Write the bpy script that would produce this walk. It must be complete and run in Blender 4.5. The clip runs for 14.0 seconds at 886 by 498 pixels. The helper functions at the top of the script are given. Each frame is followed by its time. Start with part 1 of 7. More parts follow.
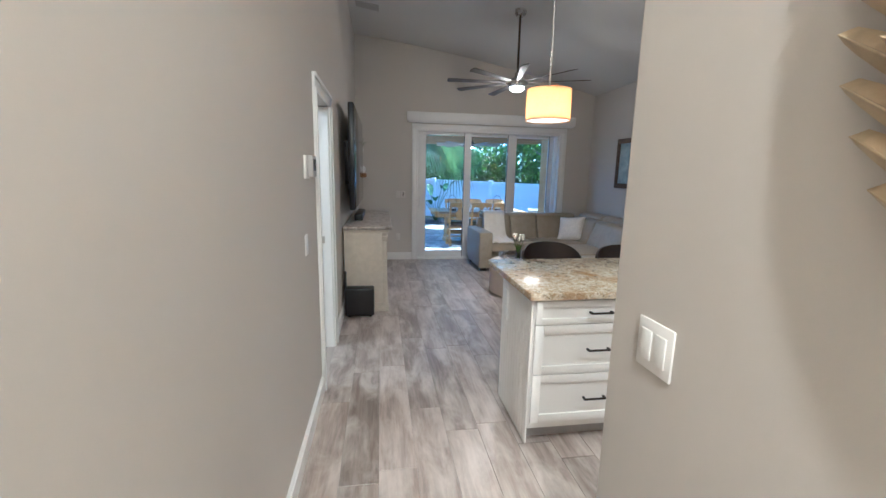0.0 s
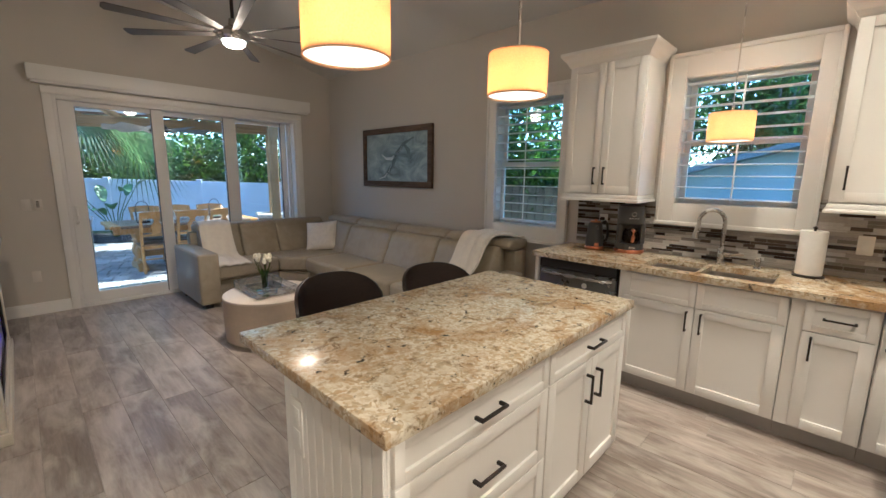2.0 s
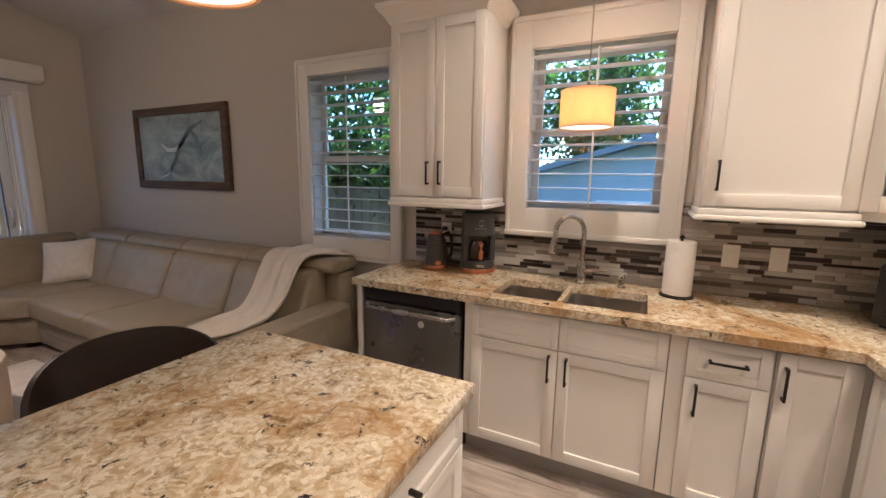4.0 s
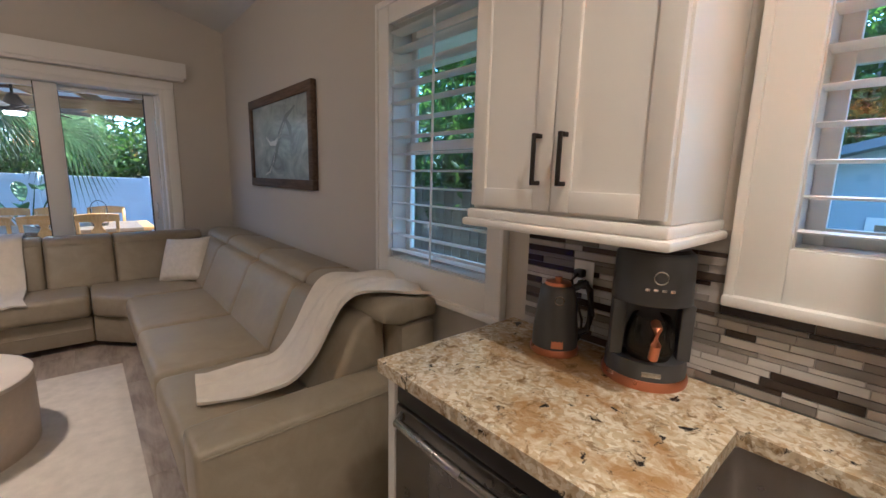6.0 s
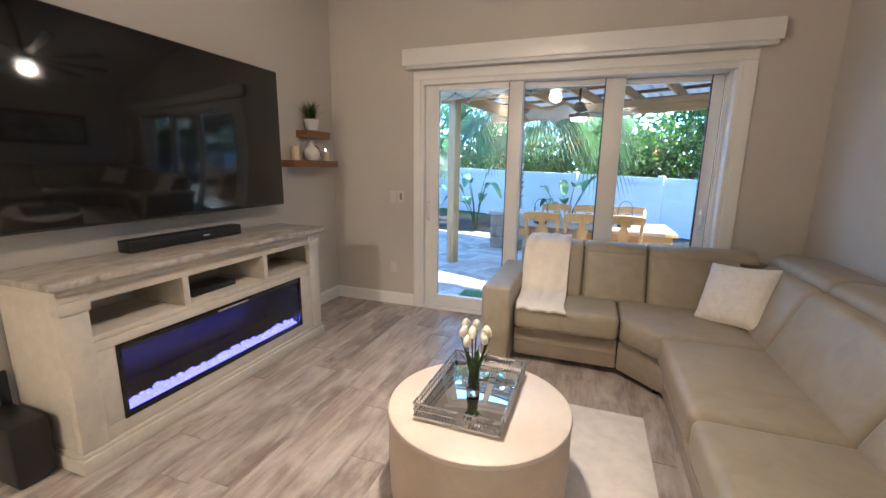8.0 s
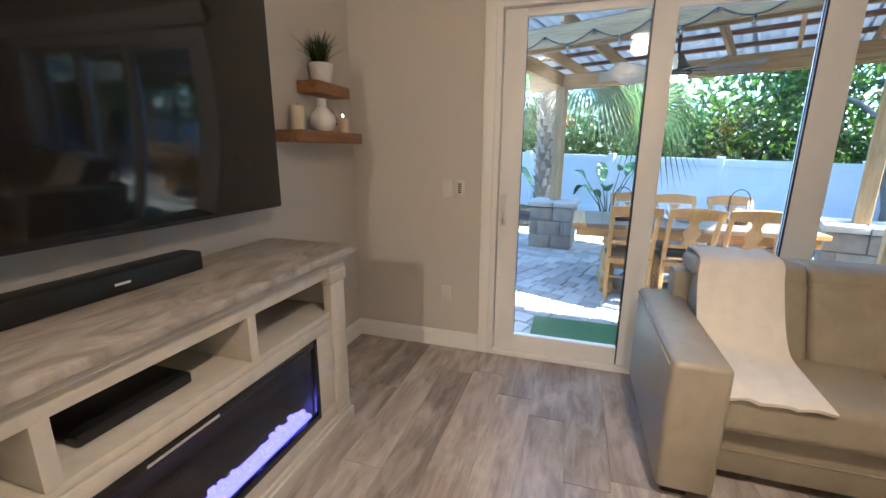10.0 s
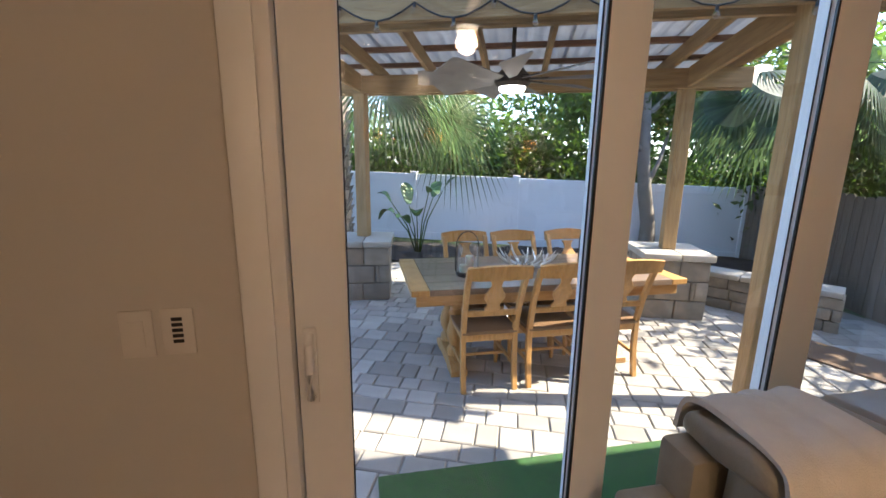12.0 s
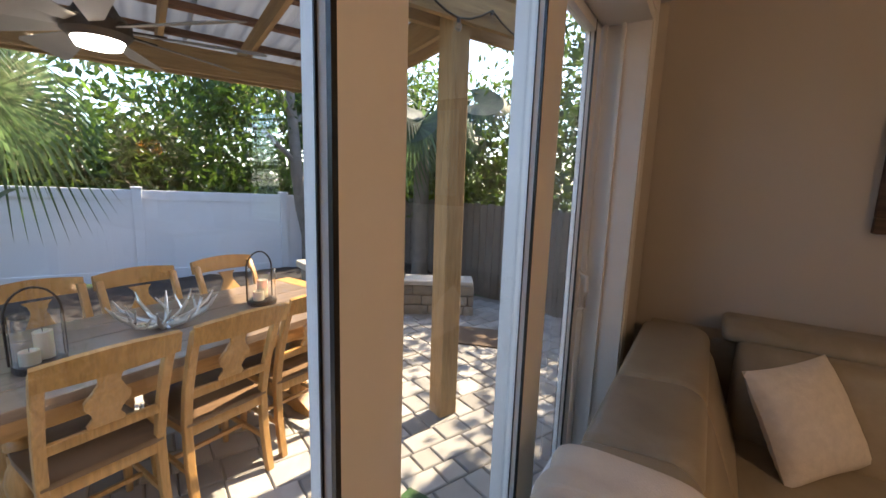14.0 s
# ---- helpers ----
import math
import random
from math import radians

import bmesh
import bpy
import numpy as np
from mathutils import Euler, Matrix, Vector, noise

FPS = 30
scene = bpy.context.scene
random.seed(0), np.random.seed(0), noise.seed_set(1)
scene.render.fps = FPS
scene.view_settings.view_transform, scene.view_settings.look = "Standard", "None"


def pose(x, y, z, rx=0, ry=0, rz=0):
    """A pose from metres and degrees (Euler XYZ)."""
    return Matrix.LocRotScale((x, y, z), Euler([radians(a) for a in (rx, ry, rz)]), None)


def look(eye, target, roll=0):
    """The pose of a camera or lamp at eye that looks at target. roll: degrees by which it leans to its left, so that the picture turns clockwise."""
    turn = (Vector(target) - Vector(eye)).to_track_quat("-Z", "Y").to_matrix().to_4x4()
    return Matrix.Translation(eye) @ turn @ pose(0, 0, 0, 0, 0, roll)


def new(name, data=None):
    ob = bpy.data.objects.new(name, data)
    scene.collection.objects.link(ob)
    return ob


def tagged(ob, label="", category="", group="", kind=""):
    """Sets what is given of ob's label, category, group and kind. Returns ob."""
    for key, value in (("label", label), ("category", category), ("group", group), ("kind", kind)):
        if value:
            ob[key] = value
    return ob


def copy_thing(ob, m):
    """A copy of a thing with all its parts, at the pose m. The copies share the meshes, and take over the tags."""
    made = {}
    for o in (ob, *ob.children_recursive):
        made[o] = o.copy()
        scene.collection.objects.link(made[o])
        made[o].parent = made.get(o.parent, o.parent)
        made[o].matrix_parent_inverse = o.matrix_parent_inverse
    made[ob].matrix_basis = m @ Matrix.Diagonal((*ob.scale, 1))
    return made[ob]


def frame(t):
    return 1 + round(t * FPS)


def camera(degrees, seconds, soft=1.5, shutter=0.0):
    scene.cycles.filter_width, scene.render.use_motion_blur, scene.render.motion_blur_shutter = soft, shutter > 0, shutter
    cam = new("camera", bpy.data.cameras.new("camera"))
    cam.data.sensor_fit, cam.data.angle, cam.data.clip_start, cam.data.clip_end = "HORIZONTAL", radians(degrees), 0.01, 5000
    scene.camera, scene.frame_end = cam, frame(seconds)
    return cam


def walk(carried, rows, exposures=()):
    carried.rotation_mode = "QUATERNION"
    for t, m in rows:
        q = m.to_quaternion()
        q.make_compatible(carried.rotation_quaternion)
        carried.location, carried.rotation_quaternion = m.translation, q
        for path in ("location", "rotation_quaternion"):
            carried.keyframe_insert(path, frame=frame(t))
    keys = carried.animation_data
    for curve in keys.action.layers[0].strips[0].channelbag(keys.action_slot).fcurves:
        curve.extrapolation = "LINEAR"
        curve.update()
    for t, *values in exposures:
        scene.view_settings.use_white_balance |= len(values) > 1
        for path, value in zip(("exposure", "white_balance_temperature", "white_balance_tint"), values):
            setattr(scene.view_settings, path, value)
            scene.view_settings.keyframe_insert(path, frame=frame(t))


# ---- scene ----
cam = camera(94.1, 14.0)
PATH = [
    (0, (0.203, 0.412, 1.539), (0.497, 2.358, 1.181), 1.1),
    (0.5, (0.185, 0.839, 1.532), (0.804, 2.707, 1.177), 0.7),
    (1, (0.262, 1.181, 1.509), (1.172, 2.928, 1.158), 0.8),
    (1.5, (0.373, 1.457, 1.522), (1.547, 3.038, 1.175), 0.6),
    (2, (0.454, 1.733, 1.52), (1.865, 3.107, 1.171), 0.7),
    (2.5, (0.604, 1.894, 1.521), (2.216, 3.027, 1.174), 0.8),
    (3, (0.868, 1.969, 1.511), (2.643, 2.826, 1.173), 0.8),
    (5.5, (2.47, 2.264, 1.5), (4.101, 3.371, 1.16), 1.2),
    (6, (2.743, 2.519, 1.481), (4.041, 4.002, 1.142), 1.4),
    (6.5, (2.886, 2.818, 1.517), (3.706, 4.606, 1.158), 0.7),
    (7, (2.832, 3.206, 1.523), (3.09, 5.158, 1.172), 0.8),
    (7.5, (2.696, 3.572, 1.509), (2.388, 5.514, 1.141), 0.7),
    (8, (2.457, 3.859, 1.49), (1.8, 5.707, 1.097), 0.8),
    (10.3, (1.255, 5.321, 1.418), (0.696, 7.183, 0.95), 0.2),
    (10.5, (1.218, 5.503, 1.455), (0.763, 7.394, 0.991), 0.4),
    (11, (1.098, 5.944, 1.537), (0.918, 7.881, 1.073), 1.1),
    (11.5, (1.06, 6.353, 1.574), (1.102, 8.304, 1.136), 1.3),
    (12, (1.033, 6.751, 1.579), (1.407, 8.672, 1.167), 0.7),
    (12.5, (1.089, 7.112, 1.561), (1.73, 8.968, 1.181), 1.5),
    (13, (1.161, 7.338, 1.546), (2.094, 9.07, 1.181), 1.2),
    (13.5, (1.282, 7.449, 1.543), (2.565, 8.943, 1.195), 1.4),
    (14, (1.355, 7.471, 1.54), (3.014, 8.542, 1.221), 1.8),
]
LIGHTING = [(0, 3.15, 3800, -3), (1, 2.9, 4000, -3), (2, 2.85, 4400, -2), (3, 2.7, 4950, 10), (5.5, 2.85, 4400, 4), (6, 2.9, 4500, 4), (6.5, 3.05, 4450, 2), (7, 3.2, 5250, 9),
            (8, 3.65, 4500, 1), (10.5, 3.6, 4700, 0), (11, 3.45, 5050, 4), (11.5, 3.2, 5350, 7), (12.5, 2.4, 5950, 12), (14, 2.5, 6250, 13)]
walk(cam, [(t, look(eye, target, roll)) for t, eye, target, roll in PATH], LIGHTING)

# ---- light ----
world = bpy.data.worlds.new("world")
scene.world = world
world.use_nodes = True
wn = world.node_tree.nodes
sky = wn.new("ShaderNodeTexSky")
sky.sky_type, sky.sun_disc = "NISHITA", False
SUN_UP, SUN_FROM = 47.0, Vector((0.98, -0.20))      # elevation, heading towards the sun
sky.sun_elevation = radians(SUN_UP)
sky.sun_rotation = math.atan2(SUN_FROM.x, SUN_FROM.y)
world.node_tree.links.new(sky.outputs[0], wn["Background"].inputs[0])
wn["Background"].inputs[1].default_value = 0.15
sun = new("sun", bpy.data.lights.new("sun", "SUN"))
sun.data.energy, sun.data.angle, sun.data.color = 3.6, radians(0.6), (1.0, 0.82, 0.58)
sun.matrix_world = look((SUN_FROM.x * 20, SUN_FROM.y * 20, 20 * math.tan(radians(SUN_UP))), (0, 0, 0))


def area_lamp(name, eye, target, w, h, watts, colour):
    d = bpy.data.lights.new(name, "AREA")
    d.shape, d.size, d.size_y, d.energy, d.color = "RECTANGLE", w, h, watts, colour
    ob = new(name, d)
    ob.matrix_world = look(eye, target)
    return ob


def point_lamp(name, place, watts, colour, size=0.05):
    d = bpy.data.lights.new(name, "POINT")
    d.energy, d.color, d.shadow_soft_size = watts, colour, size
    ob = new(name, d)
    ob.location = place
    return ob


WARM = (1.0, 0.52, 0.23)

# ---- materials ----
def material(name):
    m = bpy.data.materials.new(name)
    m.use_nodes = True
    return m, m.node_tree.nodes, m.node_tree.links, m.node_tree.nodes["Principled BSDF"]


def ramp(n, stops):
    r = n.new("ShaderNodeValToRGB")
    while len(r.color_ramp.elements) < len(stops):
        r.color_ramp.elements.new(0.5)
    for e, (p, c) in zip(r.color_ramp.elements, stops):
        e.position, e.color = p, (*c, 1)
    return r


def coords(n, l, scale=(1, 1, 1), rot=(0, 0, 0), kind="Object"):
    tc, mp = n.new("ShaderNodeTexCoord"), n.new("ShaderNodeMapping")
    mp.inputs["Scale"].default_value, mp.inputs["Rotation"].default_value = scale, [radians(a) for a in rot]
    l.new(tc.outputs[kind], mp.inputs[0])
    return mp.outputs[0]


def noise_tex(n, l, vec, scale, detail=4, rough=0.55, distort=0.0):
    t = n.new("ShaderNodeTexNoise")
    t.inputs["Scale"].default_value, t.inputs["Detail"].default_value = scale, detail
    t.inputs["Roughness"].default_value, t.inputs["Distortion"].default_value = rough, distort
    l.new(vec, t.inputs["Vector"])
    return t.outputs[0]


def mix(n, l, a, b, fac, mode="MIX"):
    m = n.new("ShaderNodeMix")
    m.data_type, m.blend_type = "RGBA", mode
    for sock, v in ((m.inputs[0], fac), (m.inputs[6], a), (m.inputs[7], b)):
        if isinstance(v, (int, float)):
            sock.default_value = v
        elif isinstance(v, tuple):
            sock.default_value = (*v, 1)
        else:
            l.new(v, sock)
    return m.outputs[2]


def bump(n, l, p, height, strength, dist=0.002):
    b = n.new("ShaderNodeBump")
    b.inputs["Strength"].default_value, b.inputs["Distance"].default_value = strength, dist
    l.new(height, b.inputs["Height"])
    l.new(b.outputs[0], p.inputs["Normal"])


def plain(name, colour, rough=0.5, metal=0.0, vary=0.06, scale=8.0, relief=0.1, grain=60.0, coat=0.0, island=0.0, each=0.0):
    """A surface of one colour with soft stains and fine grain; island and each vary it from piece to piece."""
    m, n, l, p = material(name)
    v = coords(n, l)
    big, fine = noise_tex(n, l, v, scale, 3), noise_tex(n, l, v, grain, 5)
    dark = tuple(c * (1 - vary * 2.2) for c in colour)
    light = tuple(min(1, c * (1 + vary)) for c in colour)
    r = ramp(n, [(0.3, dark), (0.7, light)])
    l.new(big, r.inputs[0])
    col = mix(n, l, r.outputs[0], tuple(c * (1 - vary * 1.5) for c in colour), fine)
    if island or each:
        src = n.new("ShaderNodeNewGeometry").outputs["Random Per Island"] if island else n.new("ShaderNodeObjectInfo").outputs["Random"]
        k = island or each
        r2 = ramp(n, [(0, (1 - k,) * 3), (1, (1.0,) * 3)])
        l.new(src, r2.inputs[0])
        col = mix(n, l, col, r2.outputs[0], 1.0, "MULTIPLY")
    l.new(col, p.inputs["Base Color"])
    rr = ramp(n, [(0.3, (rough * 0.85,) * 3), (0.7, (min(1, rough * 1.12),) * 3)])
    l.new(big, rr.inputs[0])
    l.new(rr.outputs[0], p.inputs["Roughness"])
    p.inputs["Metallic"].default_value, p.inputs["Coat Weight"].default_value = metal, coat
    if relief:
        bump(n, l, p, fine, relief)
    return m


def wood(name, light, dark, rough=0.5, axis="x", scale=1.0, each=0.25, knots=False, coat=0.0):
    m, n, l, p = material(name)
    s = {"x": (1.2, 14, 14), "y": (14, 1.2, 14), "z": (14, 14, 1.2)}[axis]
    tc, info, add, mp = n.new("ShaderNodeTexCoord"), n.new("ShaderNodeObjectInfo"), n.new("ShaderNodeVectorMath"), n.new("ShaderNodeMapping")
    mul = n.new("ShaderNodeMath")
    mul.operation, mul.inputs[1].default_value = "MULTIPLY", 37.0
    l.new(info.outputs["Random"], mul.inputs[0])
    l.new(tc.outputs["Object"], add.inputs[0])
    l.new(mul.outputs[0], add.inputs[1])
    l.new(add.outputs[0], mp.inputs[0])
    mp.inputs["Scale"].default_value = [k * scale for k in s]
    g = noise_tex(n, l, mp.outputs[0], 2.2, 8, 0.62, 0.7)
    g2 = noise_tex(n, l, mp.outputs[0], 9.0, 4, 0.6, 0.2)
    r = ramp(n, [(0.28, dark), (0.5, tuple((a + b) / 2 for a, b in zip(light, dark))), (0.72, light)])
    l.new(g, r.inputs[0])
    col = r.outputs[0]
    fine = ramp(n, [(0.35, (0.78,) * 3), (0.6, (1.0,) * 3)])
    l.new(g2, fine.inputs[0])
    col = mix(n, l, col, fine.outputs[0], 1.0, "MULTIPLY")
    rnd = ramp(n, [(0, (1 - each,) * 3), (1, (1.0,) * 3)])
    l.new(info.outputs["Random"], rnd.inputs[0])
    col = mix(n, l, col, rnd.outputs[0], 1.0, "MULTIPLY")
    if knots:
        vo = n.new("ShaderNodeTexVoronoi")
        vo.inputs["Scale"].default_value = 0.35
        l.new(mp.outputs[0], vo.inputs["Vector"])
        k = ramp(n, [(0.0, (0.45, 0.33, 0.25)), (0.09, (1, 1, 1))])
        l.new(vo.outputs["Distance"], k.inputs[0])
        col = mix(n, l, col, k.outputs[0], 1.0, "MULTIPLY")
    l.new(col, p.inputs["Base Color"])
    p.inputs["Roughness"].default_value, p.inputs["Coat Weight"].default_value = rough, coat
    bump(n, l, p, g2, 0.18)
    return m


def granite(name, base, gold, dark, white):
    """Cream and gold crystals with brown veils and near-black flecks."""
    m, n, l, p = material(name)
    v = coords(n, l)
    wv = n.new("ShaderNodeVectorMath")
    wn_ = n.new("ShaderNodeTexNoise")
    wn_.inputs["Scale"].default_value, wn_.inputs["Detail"].default_value = 22, 4
    l.new(v, wn_.inputs["Vector"])
    sc = n.new("ShaderNodeVectorMath")
    sc.operation = "SCALE"
    sc.inputs["Scale"].default_value = 0.05
    l.new(wn_.outputs["Color"], sc.inputs[0])
    l.new(v, wv.inputs[0])
    l.new(sc.outputs[0], wv.inputs[1])
    w = wv.outputs[0]
    cells = n.new("ShaderNodeTexVoronoi")
    cells.inputs["Scale"].default_value = 85
    l.new(w, cells.inputs["Vector"])
    sep = n.new("ShaderNodeSeparateColor")
    l.new(cells.outputs["Color"], sep.inputs[0])
    cr = ramp(n, [(0.0, tuple(c * 0.72 for c in base)), (0.22, base), (0.5, white), (0.8, base), (1.0, tuple(0.5 * (c + d) for c, d in zip(base, gold)))])
    l.new(sep.outputs[0], cr.inputs[0])
    col = cr.outputs[0]
    cream = ramp(n, [(0.48, (0, 0, 0)), (0.66, (0.7, 0.7, 0.7))])
    l.new(noise_tex(n, l, w, 26, 4, 0.6, 0.6), cream.inputs[0])
    col = mix(n, l, col, white, cream.outputs[0])
    veil = noise_tex(n, l, w, 2.1, 7, 0.72, 1.1)
    vr = ramp(n, [(0.47, (0, 0, 0)), (0.62, (0.9, 0.9, 0.9))])
    l.new(veil, vr.inputs[0])
    col = mix(n, l, col, gold, vr.outputs[0])
    brown = noise_tex(n, l, w, 13, 7, 0.75, 0.8)
    b2 = ramp(n, [(0.535, (0, 0, 0)), (0.65, (0.9, 0.9, 0.9))])
    l.new(brown, b2.inputs[0])
    col = mix(n, l, col, tuple(c * 0.45 for c in gold), b2.outputs[0])
    fl = noise_tex(n, l, w, 17, 6, 0.7, 0.3)
    fr = ramp(n, [(0.355, (1, 1, 1)), (0.39, (0, 0, 0))])
    l.new(fl, fr.inputs[0])
    col = mix(n, l, col, dark, fr.outputs[0])
    l.new(col, p.inputs["Base Color"])
    p.inputs["Roughness"].default_value = 0.22
    p.inputs["Specular IOR Level"].default_value = 0.35
    p.inputs["Coat Weight"].default_value = 0.2
    bump(n, l, p, fl, 0.03)
    return m


def glow(name, colour, strength):
    m, n, l, p = material(name)
    p.inputs["Base Color"].default_value = (*colour, 1)
    p.inputs["Emission Color"].default_value = (*colour, 1)
    p.inputs["Emission Strength"].default_value = strength
    return m


def glass(name, tint=(1, 1, 1), rough=0.0):
    m, n, l, p = material(name)
    p.inputs["Base Color"].default_value = (*tint, 1)
    p.inputs["Transmission Weight"].default_value, p.inputs["Roughness"].default_value, p.inputs["IOR"].default_value = 1.0, rough, 1.45
    return m


def leather():
    m, n, l, p = material("taupe_leather")
    v = coords(n, l)
    vo = n.new("ShaderNodeTexVoronoi")
    vo.inputs["Scale"].default_value = 220
    l.new(v, vo.inputs["Vector"])
    wr = noise_tex(n, l, v, 7, 6, 0.6, 0.6)
    r = ramp(n, [(0.3, (0.27, 0.232, 0.165)), (0.7, (0.345, 0.30, 0.22))])
    l.new(wr, r.inputs[0])
    l.new(r.outputs[0], p.inputs["Base Color"])
    rr = ramp(n, [(0.3, (0.34,) * 3), (0.7, (0.46,) * 3)])
    l.new(wr, rr.inputs[0])
    l.new(rr.outputs[0], p.inputs["Roughness"])
    hm = mix(n, l, vo.outputs["Distance"], wr, 0.75)
    bump(n, l, p, hm, 0.35, 0.006)
    return m


M = {}
M["wall"] = plain("greige_wall_paint", (0.555, 0.52, 0.465), 0.7, vary=0.02, scale=1.5, relief=0.12, grain=180)
M["ceiling"] = plain("ceiling_paint", (0.62, 0.61, 0.58), 0.85, vary=0.02, scale=2, relief=0.35, grain=120)
M["trim"] = plain("white_trim_paint", (0.80, 0.79, 0.76), 0.35, vary=0.015, scale=4, relief=0.03)
M["vinyl"] = plain("white_vinyl_frame", (0.78, 0.77, 0.75), 0.4, vary=0.02, scale=5, relief=0.02)
M["cabinet"] = plain("white_cabinet_paint", (0.82, 0.80, 0.76), 0.38, vary=0.015, scale=3, relief=0.04)
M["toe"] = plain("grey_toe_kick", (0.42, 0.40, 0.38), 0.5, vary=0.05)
M["black_metal"] = plain("black_bronze_metal", (0.035, 0.028, 0.025), 0.38, 0.6, vary=0.1)
M["nickel"] = plain("brushed_nickel", (0.55, 0.52, 0.48), 0.28, 1.0, vary=0.06, grain=90, relief=0.05)
M["steel"] = plain("stainless_steel", (0.50, 0.49, 0.47), 0.27, 1.0, vary=0.06, relief=0.04)
M["dark_steel"] = plain("black_stainless", (0.23, 0.22, 0.21), 0.3, 0.9, vary=0.06, relief=0.03)
M["black_plastic"] = plain("black_plastic", (0.012, 0.012, 0.013), 0.35, vary=0.1)
M["screen"] = plain("tv_screen_glass", (0.008, 0.008, 0.009), 0.07, vary=0.02, relief=0)
M["dark_glass"] = plain("black_ceramic_glass", (0.01, 0.01, 0.011), 0.06, vary=0.05, relief=0)
M["chair_dark"] = wood("dark_walnut_veneer", (0.028, 0.015, 0.010), (0.010, 0.006, 0.005), 0.42, "x")
M["leather"] = leather()
M["granite"] = granite("golden_granite", (0.50, 0.41, 0.265), (0.34, 0.20, 0.07), (0.03, 0.026, 0.024), (0.70, 0.65, 0.52))
M["knit"] = plain("cream_knit", (0.78, 0.73, 0.65), 0.95, vary=0.05, scale=20, relief=1.0, grain=260)
M["fur"] = plain("ivory_fur", (0.80, 0.76, 0.69), 0.98, vary=0.08, scale=30, relief=1.0, grain=140)
M["rug"] = plain("ivory_shag", (0.74, 0.69, 0.62), 0.98, vary=0.10, scale=14, relief=1.0, grain=170)
M["shelf_wood"] = wood("honey_oak", (0.40, 0.20, 0.075), (0.22, 0.10, 0.035), 0.5, "y")
M["frame_wood"] = wood("weathered_frame", (0.17, 0.11, 0.075), (0.05, 0.032, 0.024), 0.7, "y")
M["pine"] = wood("golden_pine", (0.62, 0.36, 0.12), (0.40, 0.20, 0.055), 0.42, "z", 1.0, 0.12, coat=0.15)
M["pine_x"] = wood("golden_pine_boards", (0.60, 0.36, 0.14), (0.36, 0.19, 0.06), 0.4, "x", 1.0, 0.15, True, 0.15)
M["lumber"] = wood("pergola_lumber", (0.52, 0.35, 0.16), (0.30, 0.18, 0.08), 0.75, "z", 0.8, 0.15, True)
M["lumber_x"] = wood("pergola_beams", (0.52, 0.35, 0.16), (0.28, 0.17, 0.075), 0.75, "x", 0.8, 0.15, True)
M["fence_wood"] = wood("grey_fence_boards", (0.23, 0.20, 0.165), (0.10, 0.085, 0.07), 0.9, "z", 0.8, 0.3, True)
M["fence_white"] = plain("white_vinyl_fence", (0.74, 0.76, 0.80), 0.5, vary=0.03, scale=2)
M["console"] = plain("antique_ivory_paint", (0.62, 0.57, 0.47), 0.55, vary=0.08, scale=16, relief=0.25, grain=40)
M["travertine"] = plain("travertine_drum", (0.60, 0.50, 0.385), 0.5, vary=0.10, scale=5, relief=0.15, grain=35)
M["pane"] = glass("window_glass", (0.97, 0.99, 0.985))
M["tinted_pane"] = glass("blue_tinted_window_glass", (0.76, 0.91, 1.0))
M["clear"] = glass("clear_glass")
M["white_ceramic"] = plain("white_ceramic", (0.80, 0.78, 0.75), 0.35, vary=0.03, scale=20, relief=0.1)
M["wax"] = plain("ivory_wax", (0.80, 0.70, 0.52), 0.55, vary=0.05, scale=20)
M["wax"].node_tree.nodes["Principled BSDF"].inputs["Subsurface Weight"].default_value = 0.3
M["bulb"] = glow("warm_bulb", (1.0, 0.74, 0.46), 5)
M["led"] = glow("fan_led", (1.0, 0.76, 0.50), 1.8)
M["outdoor_led"] = glow("patio_led", (1.0, 0.75, 0.45), 2)
M["ember"] = glow("violet_embers", (0.22, 0.16, 1.0), 0.42)
M["leaf"] = plain("leaf_green", (0.075, 0.14, 0.03), 0.5, vary=0.3, scale=0.8, relief=0, island=0.55)
M["hedge"] = plain("hedge_leaves", (0.085, 0.16, 0.035), 0.55, vary=0.35, scale=0.5, relief=0, island=0.7)
M["palm"] = plain("palm_fronds", (0.095, 0.165, 0.105), 0.5, vary=0.3, scale=1.0, relief=0, island=0.5)


def thin_leaf(m, share=0.58):
    """Lets light through a leaf's blade."""
    n, l = m.node_tree.nodes, m.node_tree.links
    p = n["Principled BSDF"]
    tr, mx, gain = n.new("ShaderNodeBsdfTranslucent"), n.new("ShaderNodeMixShader"), n.new("ShaderNodeMix")
    gain.data_type, gain.blend_type = "RGBA", "MULTIPLY"
    gain.inputs[0].default_value, gain.inputs[7].default_value = 1.0, (2.3, 2.1, 1.2, 1)
    l.new(p.inputs["Base Color"].links[0].from_socket, gain.inputs[6])
    l.new(gain.outputs[2], tr.inputs[0])
    mx.inputs[0].default_value = share
    l.new(p.outputs[0], mx.inputs[1])
    l.new(tr.outputs[0], mx.inputs[2])
    l.new(mx.outputs[0], n["Material Output"].inputs[0])


